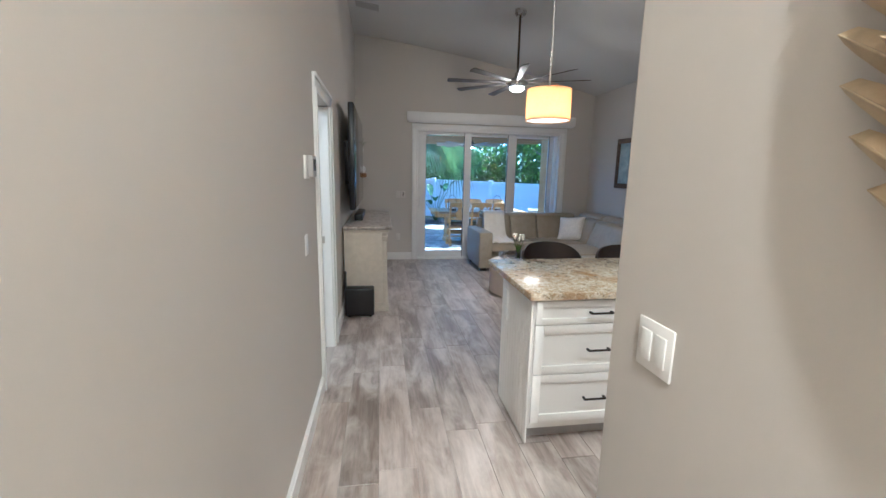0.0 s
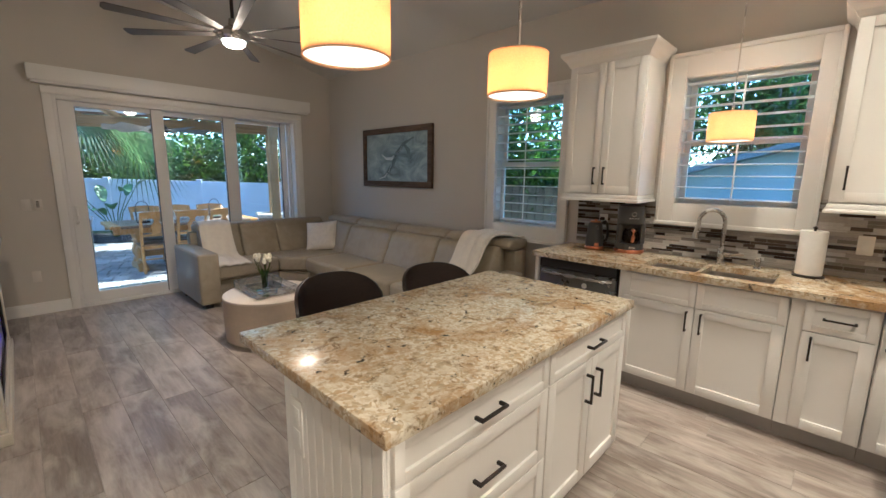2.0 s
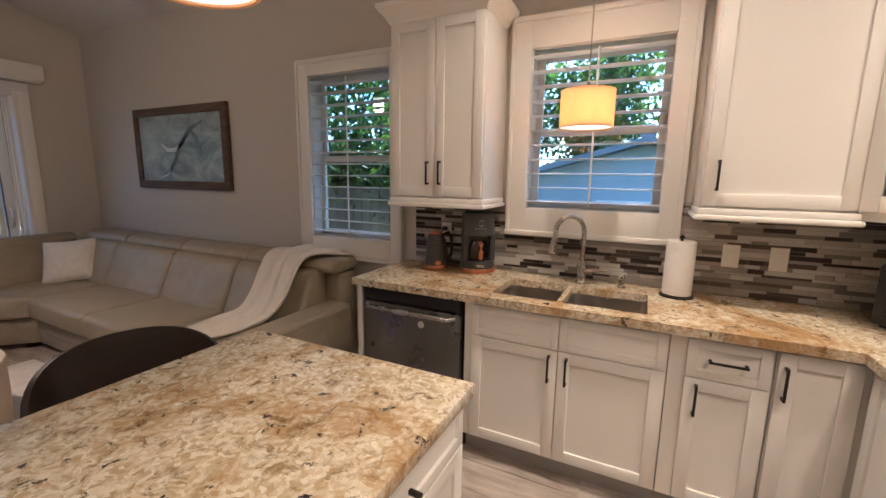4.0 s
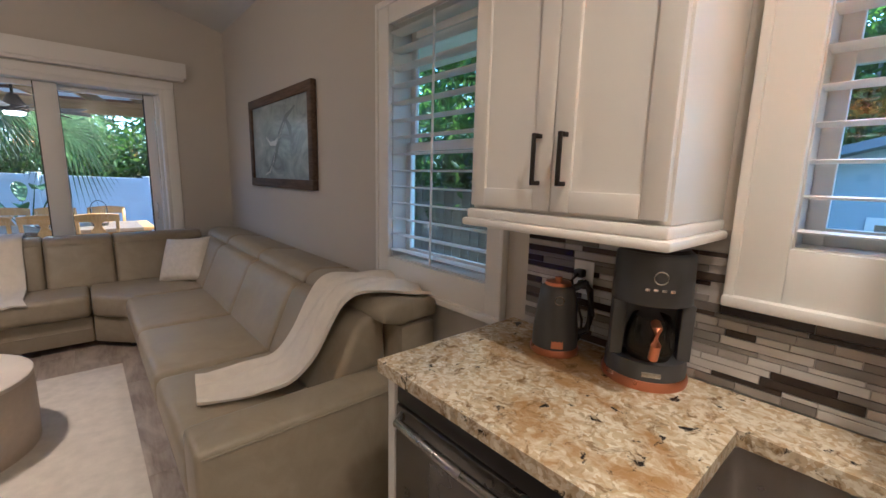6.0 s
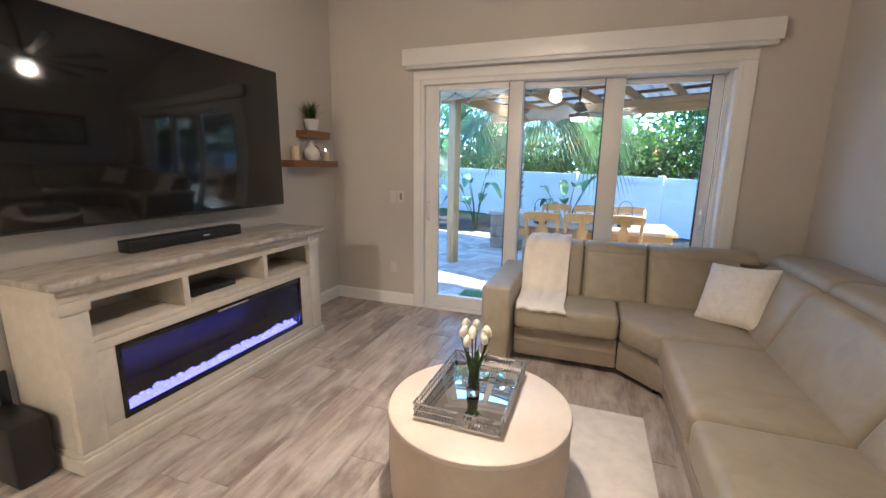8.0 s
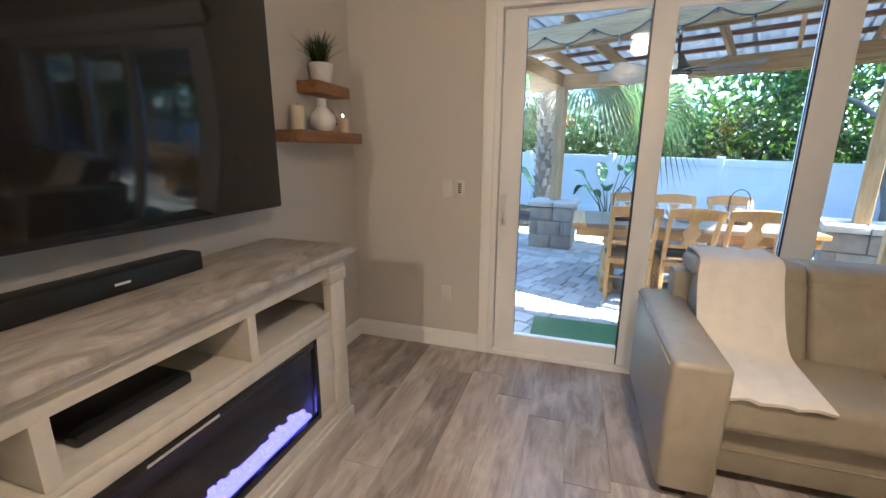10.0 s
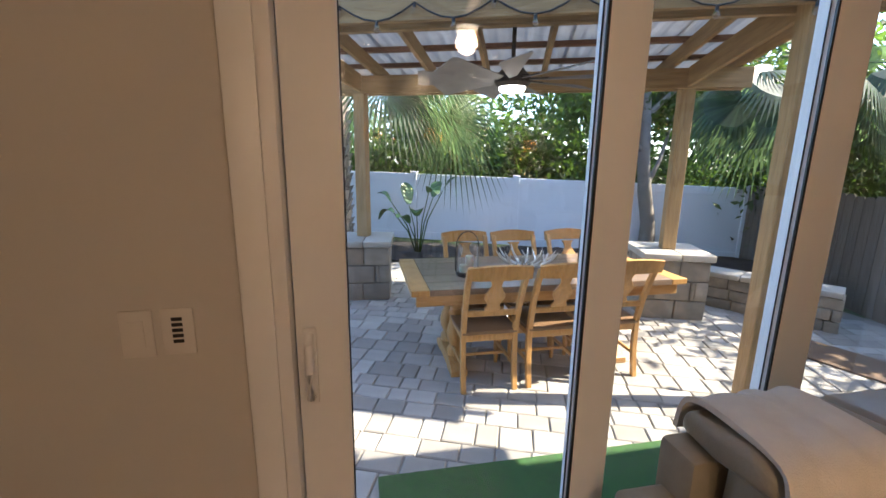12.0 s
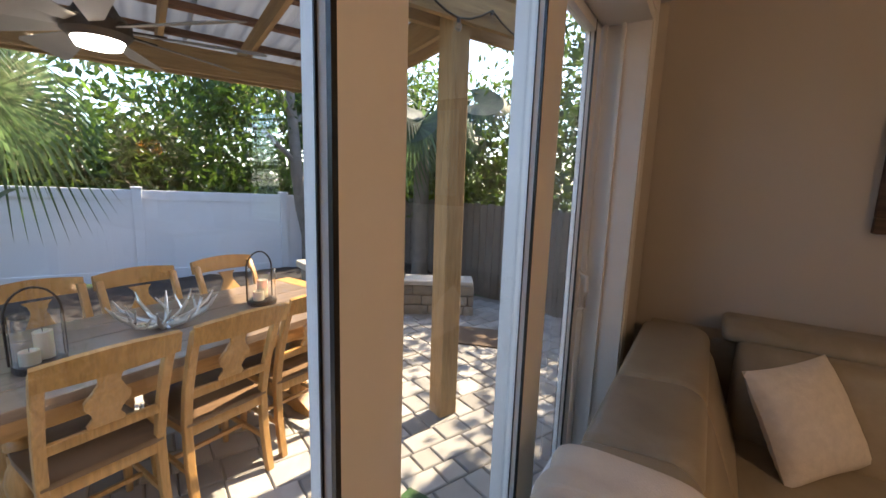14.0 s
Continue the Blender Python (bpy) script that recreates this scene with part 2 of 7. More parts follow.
for key in ("leaf", "hedge", "palm"):
    thin_leaf(M[key])
M["bark"] = plain("grey_bark", (0.25, 0.22, 0.19), 0.9, vary=0.25, scale=6, relief=0.8, grain=30)
M["boots"] = plain("palm_boots", (0.55, 0.51, 0.45), 0.9, vary=0.25, scale=9, relief=0.8, grain=40, island=0.5)
M["mulch"] = plain("dark_mulch", (0.028, 0.022, 0.02), 0.95, vary=0.3, scale=15, relief=1.0, grain=60)
M["turf"] = plain("green_turf", (0.035, 0.10, 0.022), 0.9, vary=0.25, scale=25, relief=1.0, grain=220)
M["joint"] = plain("sand_joint", (0.22, 0.20, 0.175), 0.95, vary=0.15, scale=6, relief=0.6)
M["paver"] = plain("grey_paver", (0.43, 0.40, 0.36), 0.85, vary=0.12, scale=7, relief=0.8, grain=70, each=0.45)
M["paver_rest"] = plain("grey_paver_field", (0.43, 0.40, 0.36), 0.85, vary=0.12, scale=7, relief=0.8, grain=70, island=0.45)
M["stone"] = plain("tan_wall_stone", (0.36, 0.31, 0.25), 0.9, vary=0.2, scale=9, relief=1.0, grain=45, each=0.4)
M["cap"] = plain("pale_cap_stone", (0.50, 0.46, 0.40), 0.85, vary=0.12, scale=9, relief=0.9, grain=50, each=0.2)
M["grass"] = plain("lawn", (0.05, 0.085, 0.025), 0.95, vary=0.3, scale=4, relief=1.0, grain=60)
M["terracotta"] = plain("terracotta", (0.42, 0.17, 0.075), 0.8, vary=0.1)
M["tin"] = plain("corrugated_tin", (0.34, 0.36, 0.38), 0.45, 0.5, vary=0.15, scale=3)
M["fan_blade"] = plain("grey_fan_blades", (0.22, 0.20, 0.18), 0.6, vary=0.12)
M["bronze"] = plain("dark_bronze", (0.05, 0.04, 0.035), 0.45, 0.6)
M["copper"] = plain("copper", (0.62, 0.25, 0.13), 0.3, 0.9)
M["grey_enamel"] = plain("dark_grey_enamel", (0.065, 0.065, 0.068), 0.42, vary=0.05)
M["plate"] = plain("white_plate", (0.80, 0.78, 0.74), 0.4, vary=0.01, relief=0)
M["almond"] = plain("almond_plate", (0.64, 0.60, 0.54), 0.4, vary=0.01, relief=0)
M["paper"] = plain("paper_towel", (0.84, 0.83, 0.81), 0.95, vary=0.03, scale=30, relief=0.6, grain=150)
M["siding"] = plain("blue_grey_siding", (0.38, 0.45, 0.52), 0.7, vary=0.05, scale=2)
M["roof"] = plain("grey_shingle", (0.22, 0.25, 0.29), 0.9, vary=0.15, scale=8, relief=0.6)
M["soil"] = plain("soil", (0.05, 0.035, 0.025), 0.95)
M["petal"] = plain("tulip_petals", (0.86, 0.82, 0.66), 0.5, vary=0.06, relief=0)
M["mirror"] = plain("mirror_glass", (0.80, 0.82, 0.82), 0.03, 1.0, vary=0.01, relief=0)
M["louvre"] = plain("white_louvres", (0.80, 0.80, 0.79), 0.4, vary=0.01, relief=0)
M["gold"] = plain("gold_leaf", (0.55, 0.36, 0.13), 0.4, 0.8, vary=0.15, scale=20)
M["coir"] = plain("brown_coir", (0.14, 0.09, 0.055), 0.95, vary=0.15, relief=1.0, grain=200)


def tile_planks():
    """Wood-look porcelain: grey-brown streaks, each plank its own shade."""
    m = wood("plank_tile", (0.52, 0.445, 0.385), (0.25, 0.20, 0.165), 0.3, "y", 0.45, 0.34)
    n, l, p = m.node_tree.nodes, m.node_tree.links, m.node_tree.nodes["Principled BSDF"]
    old = p.inputs["Base Color"].links[0].from_socket
    v = coords(n, l, (5, 1.6, 1), kind="Object")
    info, add = n.new("ShaderNodeObjectInfo"), n.new("ShaderNodeVectorMath")
    sc = n.new("ShaderNodeMath")
    sc.operation, sc.inputs[1].default_value = "MULTIPLY", 91.0
    l.new(info.outputs["Random"], sc.inputs[0])
    l.new(v, add.inputs[0])
    l.new(sc.outputs[0], add.inputs[1])
    wash = ramp(n, [(0.42, (0, 0, 0)), (0.72, (0.75, 0.75, 0.75))])
    l.new(noise_tex(n, l, add.outputs[0], 1.6, 5, 0.6, 0.5), wash.inputs[0])
    l.new(mix(n, l, old, (0.60, 0.545, 0.49), wash.outputs[0]), p.inputs["Base Color"])
    return m


M["plank"] = tile_planks()
M["grout"] = plain("floor_grout", (0.40, 0.36, 0.32), 0.85, vary=0.05)


def linen():
    """A lamp shade of woven linen, lit from inside."""
    m, n, l, p = material("linen_shade")
    v = coords(n, l, (1, 1, 1))
    g = noise_tex(n, l, v, 160, 3)
    r = ramp(n, [(0.3, (0.74, 0.53, 0.30)), (0.7, (0.82, 0.62, 0.39))])
    l.new(g, r.inputs[0])
    l.new(r.outputs[0], p.inputs["Base Color"])
    p.inputs["Roughness"].default_value = 0.9
    tr, mx = n.new("ShaderNodeBsdfTranslucent"), n.new("ShaderNodeMixShader")
    l.new(r.outputs[0], tr.inputs[0])
    mx.inputs[0].default_value = 0.55
    l.new(p.outputs[0], mx.inputs[1])
    l.new(tr.outputs[0], mx.inputs[2])
    l.new(mx.outputs[0], n["Material Output"].inputs[0])
    bump(n, l, p, g, 0.2)
    return m


M["linen"] = linen()


def marble_top():
    m, n, l, p = material("grey_marble_top")
    v = coords(n, l, (3, 1.2, 1), (0, 0, 35))
    w = noise_tex(n, l, v, 3.0, 7, 0.6, 1.6)
    r = ramp(n, [(0.3, (0.19, 0.155, 0.125)), (0.45, (0.33, 0.29, 0.245)), (0.6, (0.46, 0.42, 0.37)), (0.75, (0.25, 0.21, 0.175))])
    l.new(w, r.inputs[0])
    l.new(r.outputs[0], p.inputs["Base Color"])
    p.inputs["Roughness"].default_value = 0.3
    return m


M["marble"] = marble_top()


def mosaic_material(name, source):
    m, n, l, p = material(name)
    src = n.new("ShaderNodeNewGeometry").outputs["Random Per Island"] if source == "island" else n.new("ShaderNodeObjectInfo").outputs["Random"]
    r = ramp(n, [(0.0, (0.030, 0.019, 0.016)), (0.17, (0.085, 0.062, 0.05)), (0.26, (0.22, 0.20, 0.18)), (0.42, (0.36, 0.335, 0.305)), (0.58, (0.58, 0.56, 0.53)), (0.84, (0.46, 0.42, 0.37))])
    r.color_ramp.interpolation = "CONSTANT"
    l.new(src, r.inputs[0])
    g = noise_tex(n, l, coords(n, l, (1, 6, 20)), 9, 4)
    f = ramp(n, [(0.3, (0.8,) * 3), (0.7, (1.0,) * 3)])
    l.new(g, f.inputs[0])
    l.new(mix(n, l, r.outputs[0], f.outputs[0], 1.0, "MULTIPLY"), p.inputs["Base Color"])
    p.inputs["Roughness"].default_value = 0.18
    return m


M["mosaic"], M["mosaic_rest"] = mosaic_material("mosaic_strip", "object"), mosaic_material("mosaic_field", "island")


def seascape():
    """A misty grey-green painting of waves."""
    m, n, l, p = material("sea_painting")
    v = coords(n, l, (1, 1, 1.6), (20, 0, 0))
    a = noise_tex(n, l, v, 2.2, 6, 0.6, 1.8)
    r = ramp(n, [(0.30, (0.10, 0.13, 0.14)), (0.48, (0.22, 0.27, 0.28)), (0.62, (0.34, 0.39, 0.39)), (0.78, (0.56, 0.58, 0.56))])
    l.new(a, r.inputs[0])
    l.new(r.outputs[0], p.inputs["Base Color"])
    p.inputs["Roughness"].default_value = 0.3
    return m


M["painting"] = seascape()

# ---- building helpers ----
class Shape:
    """A bmesh that grows by boxes, turned and swept pieces."""
    def __init__(self):
        self.bm = bmesh.new()

    def add(self, other, m=None):
        me = bpy.data.meshes.new("tmp")
        other.to_mesh(me)
        if m is not None:
            me.transform(m)
        self.bm.from_mesh(me)
        bpy.data.meshes.remove(me)
        other.free()
        return self

    def box(self, x0, y0, z0, x1, y1, z1, bev=0.0, seg=2, m=None):
        b = bmesh.new()
        bmesh.ops.create_cube(b, size=1, matrix=Matrix.LocRotScale(((x0 + x1) / 2, (y0 + y1) / 2, (z0 + z1) / 2), None, (abs(x1 - x0), abs(y1 - y0), abs(z1 - z0))))
        if bev:
            bmesh.ops.bevel(b, geom=b.edges[:], offset=bev, segments=seg, profile=0.5, affect="EDGES", clamp_overlap=True)
        return self.add(b, m)

    def cyl(self, a, b, r, r2=None, seg=20, caps=True):
        a, b = Vector(a), Vector(b)
        d = b - a
        t = bmesh.new()
        bmesh.ops.create_cone(t, cap_ends=caps, segments=seg, radius1=r, radius2=r if r2 is None else r2, depth=d.length)
        return self.add(t, Matrix.Translation((a + b) / 2) @ d.to_track_quat("Z", "Y").to_matrix().to_4x4())

    def lathe(self, profile, seg=28, m=None):
        t = bmesh.new()
        rings = []
        for r, z in profile:
            rings.append([t.verts.new((r * math.cos(2 * math.pi * i / seg), r * math.sin(2 * math.pi * i / seg), z)) for i in range(seg)] if r > 1e-5 else [t.verts.new((0, 0, z))])
        for p, q in zip(rings, rings[1:]):
            for i in range(seg):
                j = (i + 1) % seg
                if len(p) == 1 and len(q) > 1:
                    t.faces.new((p[0], q[j], q[i]))
                elif len(q) == 1 and len(p) > 1:
                    t.faces.new((p[i], p[j], q[0]))
                elif len(p) > 1:
                    t.faces.new((p[i], p[j], q[j], q[i]))
        return self.add(t, m)

    def tube(self, pts, r, seg=8, closed=False):
        pts = [Vector(p) for p in pts]
        t = bmesh.new()
        n = len(pts)
        rings = []
        for i, p in enumerate(pts):
            d = (pts[(i + 1) % n] - pts[i - 1]) if closed or 0 < i < n - 1 else (pts[1] - pts[0] if i == 0 else pts[-1] - pts[-2])
            q = d.to_track_quat("Z", "Y")
            rr = r[i] if isinstance(r, (list, tuple)) else r
            rings.append([t.verts.new(p + q @ Vector((rr * math.cos(2 * math.pi * k / seg), rr * math.sin(2 * math.pi * k / seg), 0))) for k in range(seg)])
        for i in range(n if closed else n - 1):
            a, b = rings[i], rings[(i + 1) % n]
            for k in range(seg):
                t.faces.new((a[k], a[(k + 1) % seg], b[(k + 1) % seg], b[k]))
        if not closed:
            t.faces.new(rings[0][::-1])
            t.faces.new(rings[-1])
        return self.add(t)

    def prism(self, poly, z0, z1, bev=0.0, m=None, seg=2):
        t = bmesh.new()
        lo = [t.verts.new((x, y, z0)) for x, y in poly]
        hi = [t.verts.new((x, y, z1)) for x, y in poly]
        t.faces.new(lo[::-1])
        t.faces.new(hi)
        for i in range(len(poly)):
            j = (i + 1) % len(poly)
            t.faces.new((lo[i], lo[j], hi[j], hi[i]))
        bmesh.ops.recalc_face_normals(t, faces=t.faces[:])
        if bev:
            bmesh.ops.bevel(t, geom=t.edges[:], offset=bev, segments=seg, profile=0.5, affect="EDGES", clamp_overlap=True)
        return self.add(t, m)

    def grid(self, fn, nu, nv):
        t = bmesh.new()
        vs = [[t.verts.new(fn(i / nu, j / nv)) for j in range(nv + 1)] for i in range(nu + 1)]
        for i in range(nu):
            for j in range(nv):
                t.faces.new((vs[i][j], vs[i + 1][j], vs[i + 1][j + 1], vs[i][j + 1]))
        return self.add(t)

    def mesh(self, name, mat, smooth=True):
        me = bpy.data.meshes.new(name)
        bmesh.ops.recalc_face_normals(self.bm, faces=self.bm.faces[:])
        self.bm.to_mesh(me)
        self.bm.free()
        me.materials.append(mat)
        if smooth:
            me.shade_smooth()
            me.set_sharp_from_angle(angle=radians(38))
        return me


def part(name, shape, mat, parent, label="", m=None, smooth=True):
    """One mesh object under a thing or a part."""
    ob = new(name, shape.mesh(name, mat, smooth) if isinstance(shape, Shape) else shape)
    ob.parent = parent
    if m is not None:
        ob.matrix_basis = m
    if label:
        ob["label"] = label
    return ob


def thing(name, label, category, m=None, group="", kind=""):
    ob = new(name)
    ob.empty_display_size = 0.1
    if m is not None:
        ob.matrix_basis = m
    return tagged(ob, label, category, group, kind)


def solo(name, shape, mat, label, category, m=None, group="", kind="", smooth=True):
    """A thing that is one mesh."""
    ob = new(name, shape.mesh(name, mat, smooth))
    if m is not None:
        ob.matrix_basis = m
    return tagged(ob, label, category, group, kind)


def structure(name, shape, mat, label, category="", smooth=False):
    return solo(name, shape, mat, label, category or name.split("_")[0], kind="structure", smooth=smooth)


def piece_mesh(name, sx, sy, sz, mat, cham):
    """A cheap chamfered block with its base at z = 0."""
    x, y, c = sx / 2, sy / 2, cham
    vs = [(-x, -y, 0), (x, -y, 0), (x, y, 0), (-x, y, 0), (-x, -y, sz - c), (x, -y, sz - c), (x, y, sz - c), (-x, y, sz - c),
          (-x + c, -y + c, sz), (x - c, -y + c, sz), (x - c, y - c, sz), (-x + c, y - c, sz)]
    fs = [(8, 9, 10, 11)] + [(a + i, a + (i + 1) % 4, b + (i + 1) % 4, b + i) for a, b in ((0, 4), (4, 8)) for i in range(4)]
    me = bpy.data.meshes.new(name)
    me.from_pydata(vs, [], fs)
    me.materials.append(mat)
    return me


def wall_with_openings(s, axis, at, depth, a0, a1, z0, z1, holes):
    """Boxes of a wall on the plane axis = at, thick towards at + depth, along a0..a1, leaving holes (a0, a1, z0, z1)."""
    cuts = sorted({a0, a1, *[h[0] for h in holes], *[h[1] for h in holes]})
    for u0, u1 in zip(cuts, cuts[1:]):
        mid = (u0 + u1) / 2
        spans, z = [], z0
        for h in sorted([h for h in holes if h[0] < mid < h[1]], key=lambda h: h[2]):
            if h[2] > z:
                spans.append((z, h[2]))
            z = h[3]
        if z < z1:
            spans.append((z, z1))
        for b0, b1 in spans:
            if axis == "x":
                s.box(at, u0, b0, at + depth, u1, b1)
            else:
                s.box(u0, at, b0, u1, at + depth, b1)
    bmesh.ops.remove_doubles(s.bm, verts=s.bm.verts[:], dist=0.0005)
    return s


# ---- house: walls, floor, ceiling ----
XL, XR, YN, YS, G = -0.22, 4.06, 7.79, 0.65, -0.03
HALL_X, HALL_END = 0.79, 1.35


def ceiling_z(x):
    u = (XR - x) / (XR - XL)
    return 2.98 + 1.14 * u - 0.36 * u * u


structure("wall_west", wall_with_openings(Shape(), "x", XL, -0.14, -1.6, YN + 0.16, -0.2, 4.0, [(3.30, 4.0, -0.1, 2.06)]), M["wall"], "greige painted drywall with a doorway", "wall")
structure("wall_east", wall_with_openings(Shape(), "x", XR, 0.16, YS - 0.14, YN + 0.16, -0.2, 4.0, [(3.71, 4.465, 1.03, 2.265), (1.965, 2.71, 1.33, 2.26)]), M["wall"], "greige painted drywall with two windows", "wall")
structure("wall_north", wall_with_openings(Shape(), "y", YN, 0.26, XL, XR, -0.2, 4.0, [(0.81, 3.47, -0.1, 2.31)]), M["wall"], "greige painted drywall with a wide door opening", "wall")
structure("wall_south", Shape().box(HALL_X + 0.12, YS - 0.14, -0.2, XR, YS, 4.0), M["wall"], "greige painted kitchen wall", "wall")
structure("wall_hall_east", Shape().box(HALL_X, -1.6, -0.2, HALL_X + 0.12, HALL_END, 4.0, 0.008), M["wall"], "greige painted hallway partition", "wall")
structure("wall_hall_south", Shape().box(XL - 0.14, -1.74, -0.2, HALL_X + 0.12, -1.6, 4.0), M["wall"], "greige painted hallway end wall", "wall")


def ceiling():
    s = Shape()
    n = 16
    s.grid(lambda u, v: Vector((XL - 0.1 + u * (XR - XL + 0.2), -1.7 + v * (YN + 1.75), ceiling_z(XL - 0.1 + u * (XR - XL + 0.2)))), n, 1)
    s.grid(lambda u, v: Vector((XL - 0.1 + u * (XR - XL + 0.2), -1.7 + v * (YN + 1.75), ceiling_z(XL - 0.1 + u * (XR - XL + 0.2)) + 0.12)), n, 1)
    return structure("ceiling", s, M["ceiling"], "white textured vaulted ceiling", "ceiling", smooth=True)


ceiling()
# Unseen slab over the house; its north edge is set by the shadow wanted outside.
structure("roof_slab", Shape().box(XL - 0.6, -2.2, 4.0, XR + 0.6, YN + 0.3, 4.15), M["roof"], "unseen flat grey slab that blocks sun over the house", "roof")
floor = structure("floor", Shape().box(XL - 0.14, -1.6, -0.2, XR, YN + 0.02, -0.004), M["grout"], "grey-brown wood-look plank tile floor", "floor")


# bathroom behind the doorway
structure("wall_bath_west", Shape().box(-2.6, 2.2, -0.2, -2.5, 5.2, 4.0), M["trim"], "white bathroom wall", "wall")
structure("wall_bath_north", Shape().box(-2.5, 4.75, -0.2, XL - 0.14, 4.85, 4.0), M["trim"], "white bathroom wall", "wall")
structure("wall_bath_south", Shape().box(-2.5, 2.2, -0.2, XL - 0.14, 2.3, 4.0), M["trim"], "white bathroom wall", "wall")
structure("ceiling_bath", Shape().box(-2.5, 2.3, 2.5, XL - 0.14, 4.75, 2.6), M["ceiling"], "white bathroom ceiling", "ceiling")
structure("floor_bath", Shape().box(-2.5, 2.3, -0.2, XL - 0.14, 4.75, -0.002), M["plank"], "grey wood-look bathroom floor", "floor")


def baseboard(x0, y0, x1, y1, nx, ny):
    """A moulded skirting along a wall whose room side is (nx, ny)."""
    s = Shape()
    for h0, h1, d in ((0, 0.105, 0.016), (0.105, 0.122, 0.011), (0.122, 0.13, 0.006)):
        s.box(min(x0, x1, x0 + nx * d, x1 + nx * d), min(y0, y1, y0 + ny * d, y1 + ny * d), h0, max(x0, x1, x0 + nx * d, x1 + nx * d), max(y0, y1, y0 + ny * d, y1 + ny * d), h1, 0.002, 1)
    return structure("baseboard", s, M["trim"], "white painted baseboard", "baseboard")


baseboard(XL, -1.6, XL, 3.21, 1, 0)
baseboard(XL, 4.09, XL, YN, 1, 0)
baseboard(XL, YN, 0.735, YN, 0, -1)
baseboard(3.565, YN, XR, YN, 0, -1)
baseboard(XR, 3.56, XR, YN, -1, 0)
baseboard(HALL_X, -1.6, HALL_X, HALL_END, -1, 0)


# ---- bathroom doorway ----
def door_casing():
    d = thing("door_frame", "white painted door casing with a moulded edge", "door frame", kind="structure")
    for y0, y1 in ((3.21, 3.30), (4.0, 4.09)):
        part("casing", Shape().box(XL, y0, 0, XL + 0.018, y1, 2.06, 0.003).box(XL + 0.0185, y0 + (0.06 if y0 > 3.5 else 0), 0, XL + 0.028, y1 - (0 if y0 > 3.5 else 0.06), 2.06, 0.003), M["trim"], d)
    part("head_casing", Shape().box(XL, 3.21, 2.06, XL + 0.018, 4.09, 2.15, 0.003).box(XL + 0.0185, 3.21, 2.12, XL + 0.028, 4.09, 2.15, 0.003), M["trim"], d)
    part("jamb", Shape().box(XL - 0.16, 3.985, 0, XL - 0.001, 3.9995, 2.05), M["trim"], d)
    part("jamb", Shape().box(XL - 0.16, 3.3005, 0, XL - 0.001, 3.315, 2.05), M["trim"], d)
    part("strike_plate", Shape().box(XL - 0.085, 3.979, 0.94, XL - 0.055, 3.9845, 1.0, 0.001), M["nickel"], d, "brushed nickel strike plate")


door_casing()


# ---- sliding door ----
def sliding_door():
    d = thing("door_1", "closed white vinyl three-panel sliding glass door", "door", kind="structure")
    s = Shape()
    for x0, x1 in ((0.737, 0.81), (3.47, 3.563)):
        s.box(x0, YN - 0.02, 0, x1, YN, 2.309, 0.004)
    s.box(0.737, YN - 0.02, 2.31, 3.563, YN - 0.0005, 2.385, 0.004)
    part("casing", s, M["trim"], d)
    fr = Shape()
    fr.box(0.81, YN - 0.015, 0.0, 0.845, YN + 0.258, 2.31, 0.003).box(3.435, YN - 0.015, 0.0, 3.47, YN + 0.258, 2.31, 0.003)
    fr.box(0.845, YN - 0.015, 2.26, 3.435, YN + 0.258, 2.31, 0.003).box(0.845, YN - 0.015, -0.02, 3.435, YN + 0.258, 0.03, 0.003)
    for k in range(2):
        fr.box(3.409, YN + 0.088 + 0.080 * k, 0.03, 3.435, YN + 0.102 + 0.080 * k, 2.26)
    part("outer_frame", fr, M["vinyl"], d)
    # each panel runs on its own track, the next one 8 cm further out
    for x0, x1, g0, g1, y in ((0.85, 1.80, 0.985, 1.67, 0.030), (1.745, 2.66, 1.80, 2.495, 0.110), (2.575, 3.405, 2.66, 3.315, 0.190)):
        p = Shape()
        ya, yb = YN + y, YN + y + 0.052
        for a, b in ((x0, g0), (g1, x1)):
            p.box(a, ya, 0.032, b, yb, 2.258, 0.003)
        p.box(g0, ya, 0.032, g1, yb, 0.15, 0.003).box(g0, ya, 2.21, g1, yb, 2.258, 0.003)
        panel = part("sliding_panel", p, M["vinyl"], d)
        gl = part("pane", Shape().box(g0 - 0.003, ya + 0.024, 0.147, g1 + 0.003, ya + 0.030, 2.213), M["pane"], panel, smooth=False)
        gl.visible_shadow = False
        part("gasket", Shape().box(g1 - 0.0015, ya - 0.0015, 0.034, g1 + 0.007, ya + 0.006, 2.256), M["black_plastic"], panel, "black pile weatherstrip")
        part("glazing_bead", Shape().box(g0, ya + 0.021, 0.15, g0 + 0.004, ya + 0.0235, 2.21).box(g1 - 0.004, ya + 0.021, 0.15, g1, ya + 0.0235, 2.21), M["black_plastic"], panel, "black rubber glazing bead")
    for x, y in ((0.885, 0.030), (3.355, 0.190)):
        h = Shape().box(x - 0.017, YN + y - 0.012, 0.93, x + 0.017, YN + y - 0.0005, 1.15, 0.005)
        h.tube([(x, YN + y - 0.01, 0.95), (x, YN + y - 0.04, 0.965), (x, YN + y - 0.045, 1.04), (x, YN + y - 0.04, 1.115), (x, YN + y - 0.01, 1.13)], 0.011, 10)
        part("handle", h, M["vinyl"], d, "white plastic pull handle")


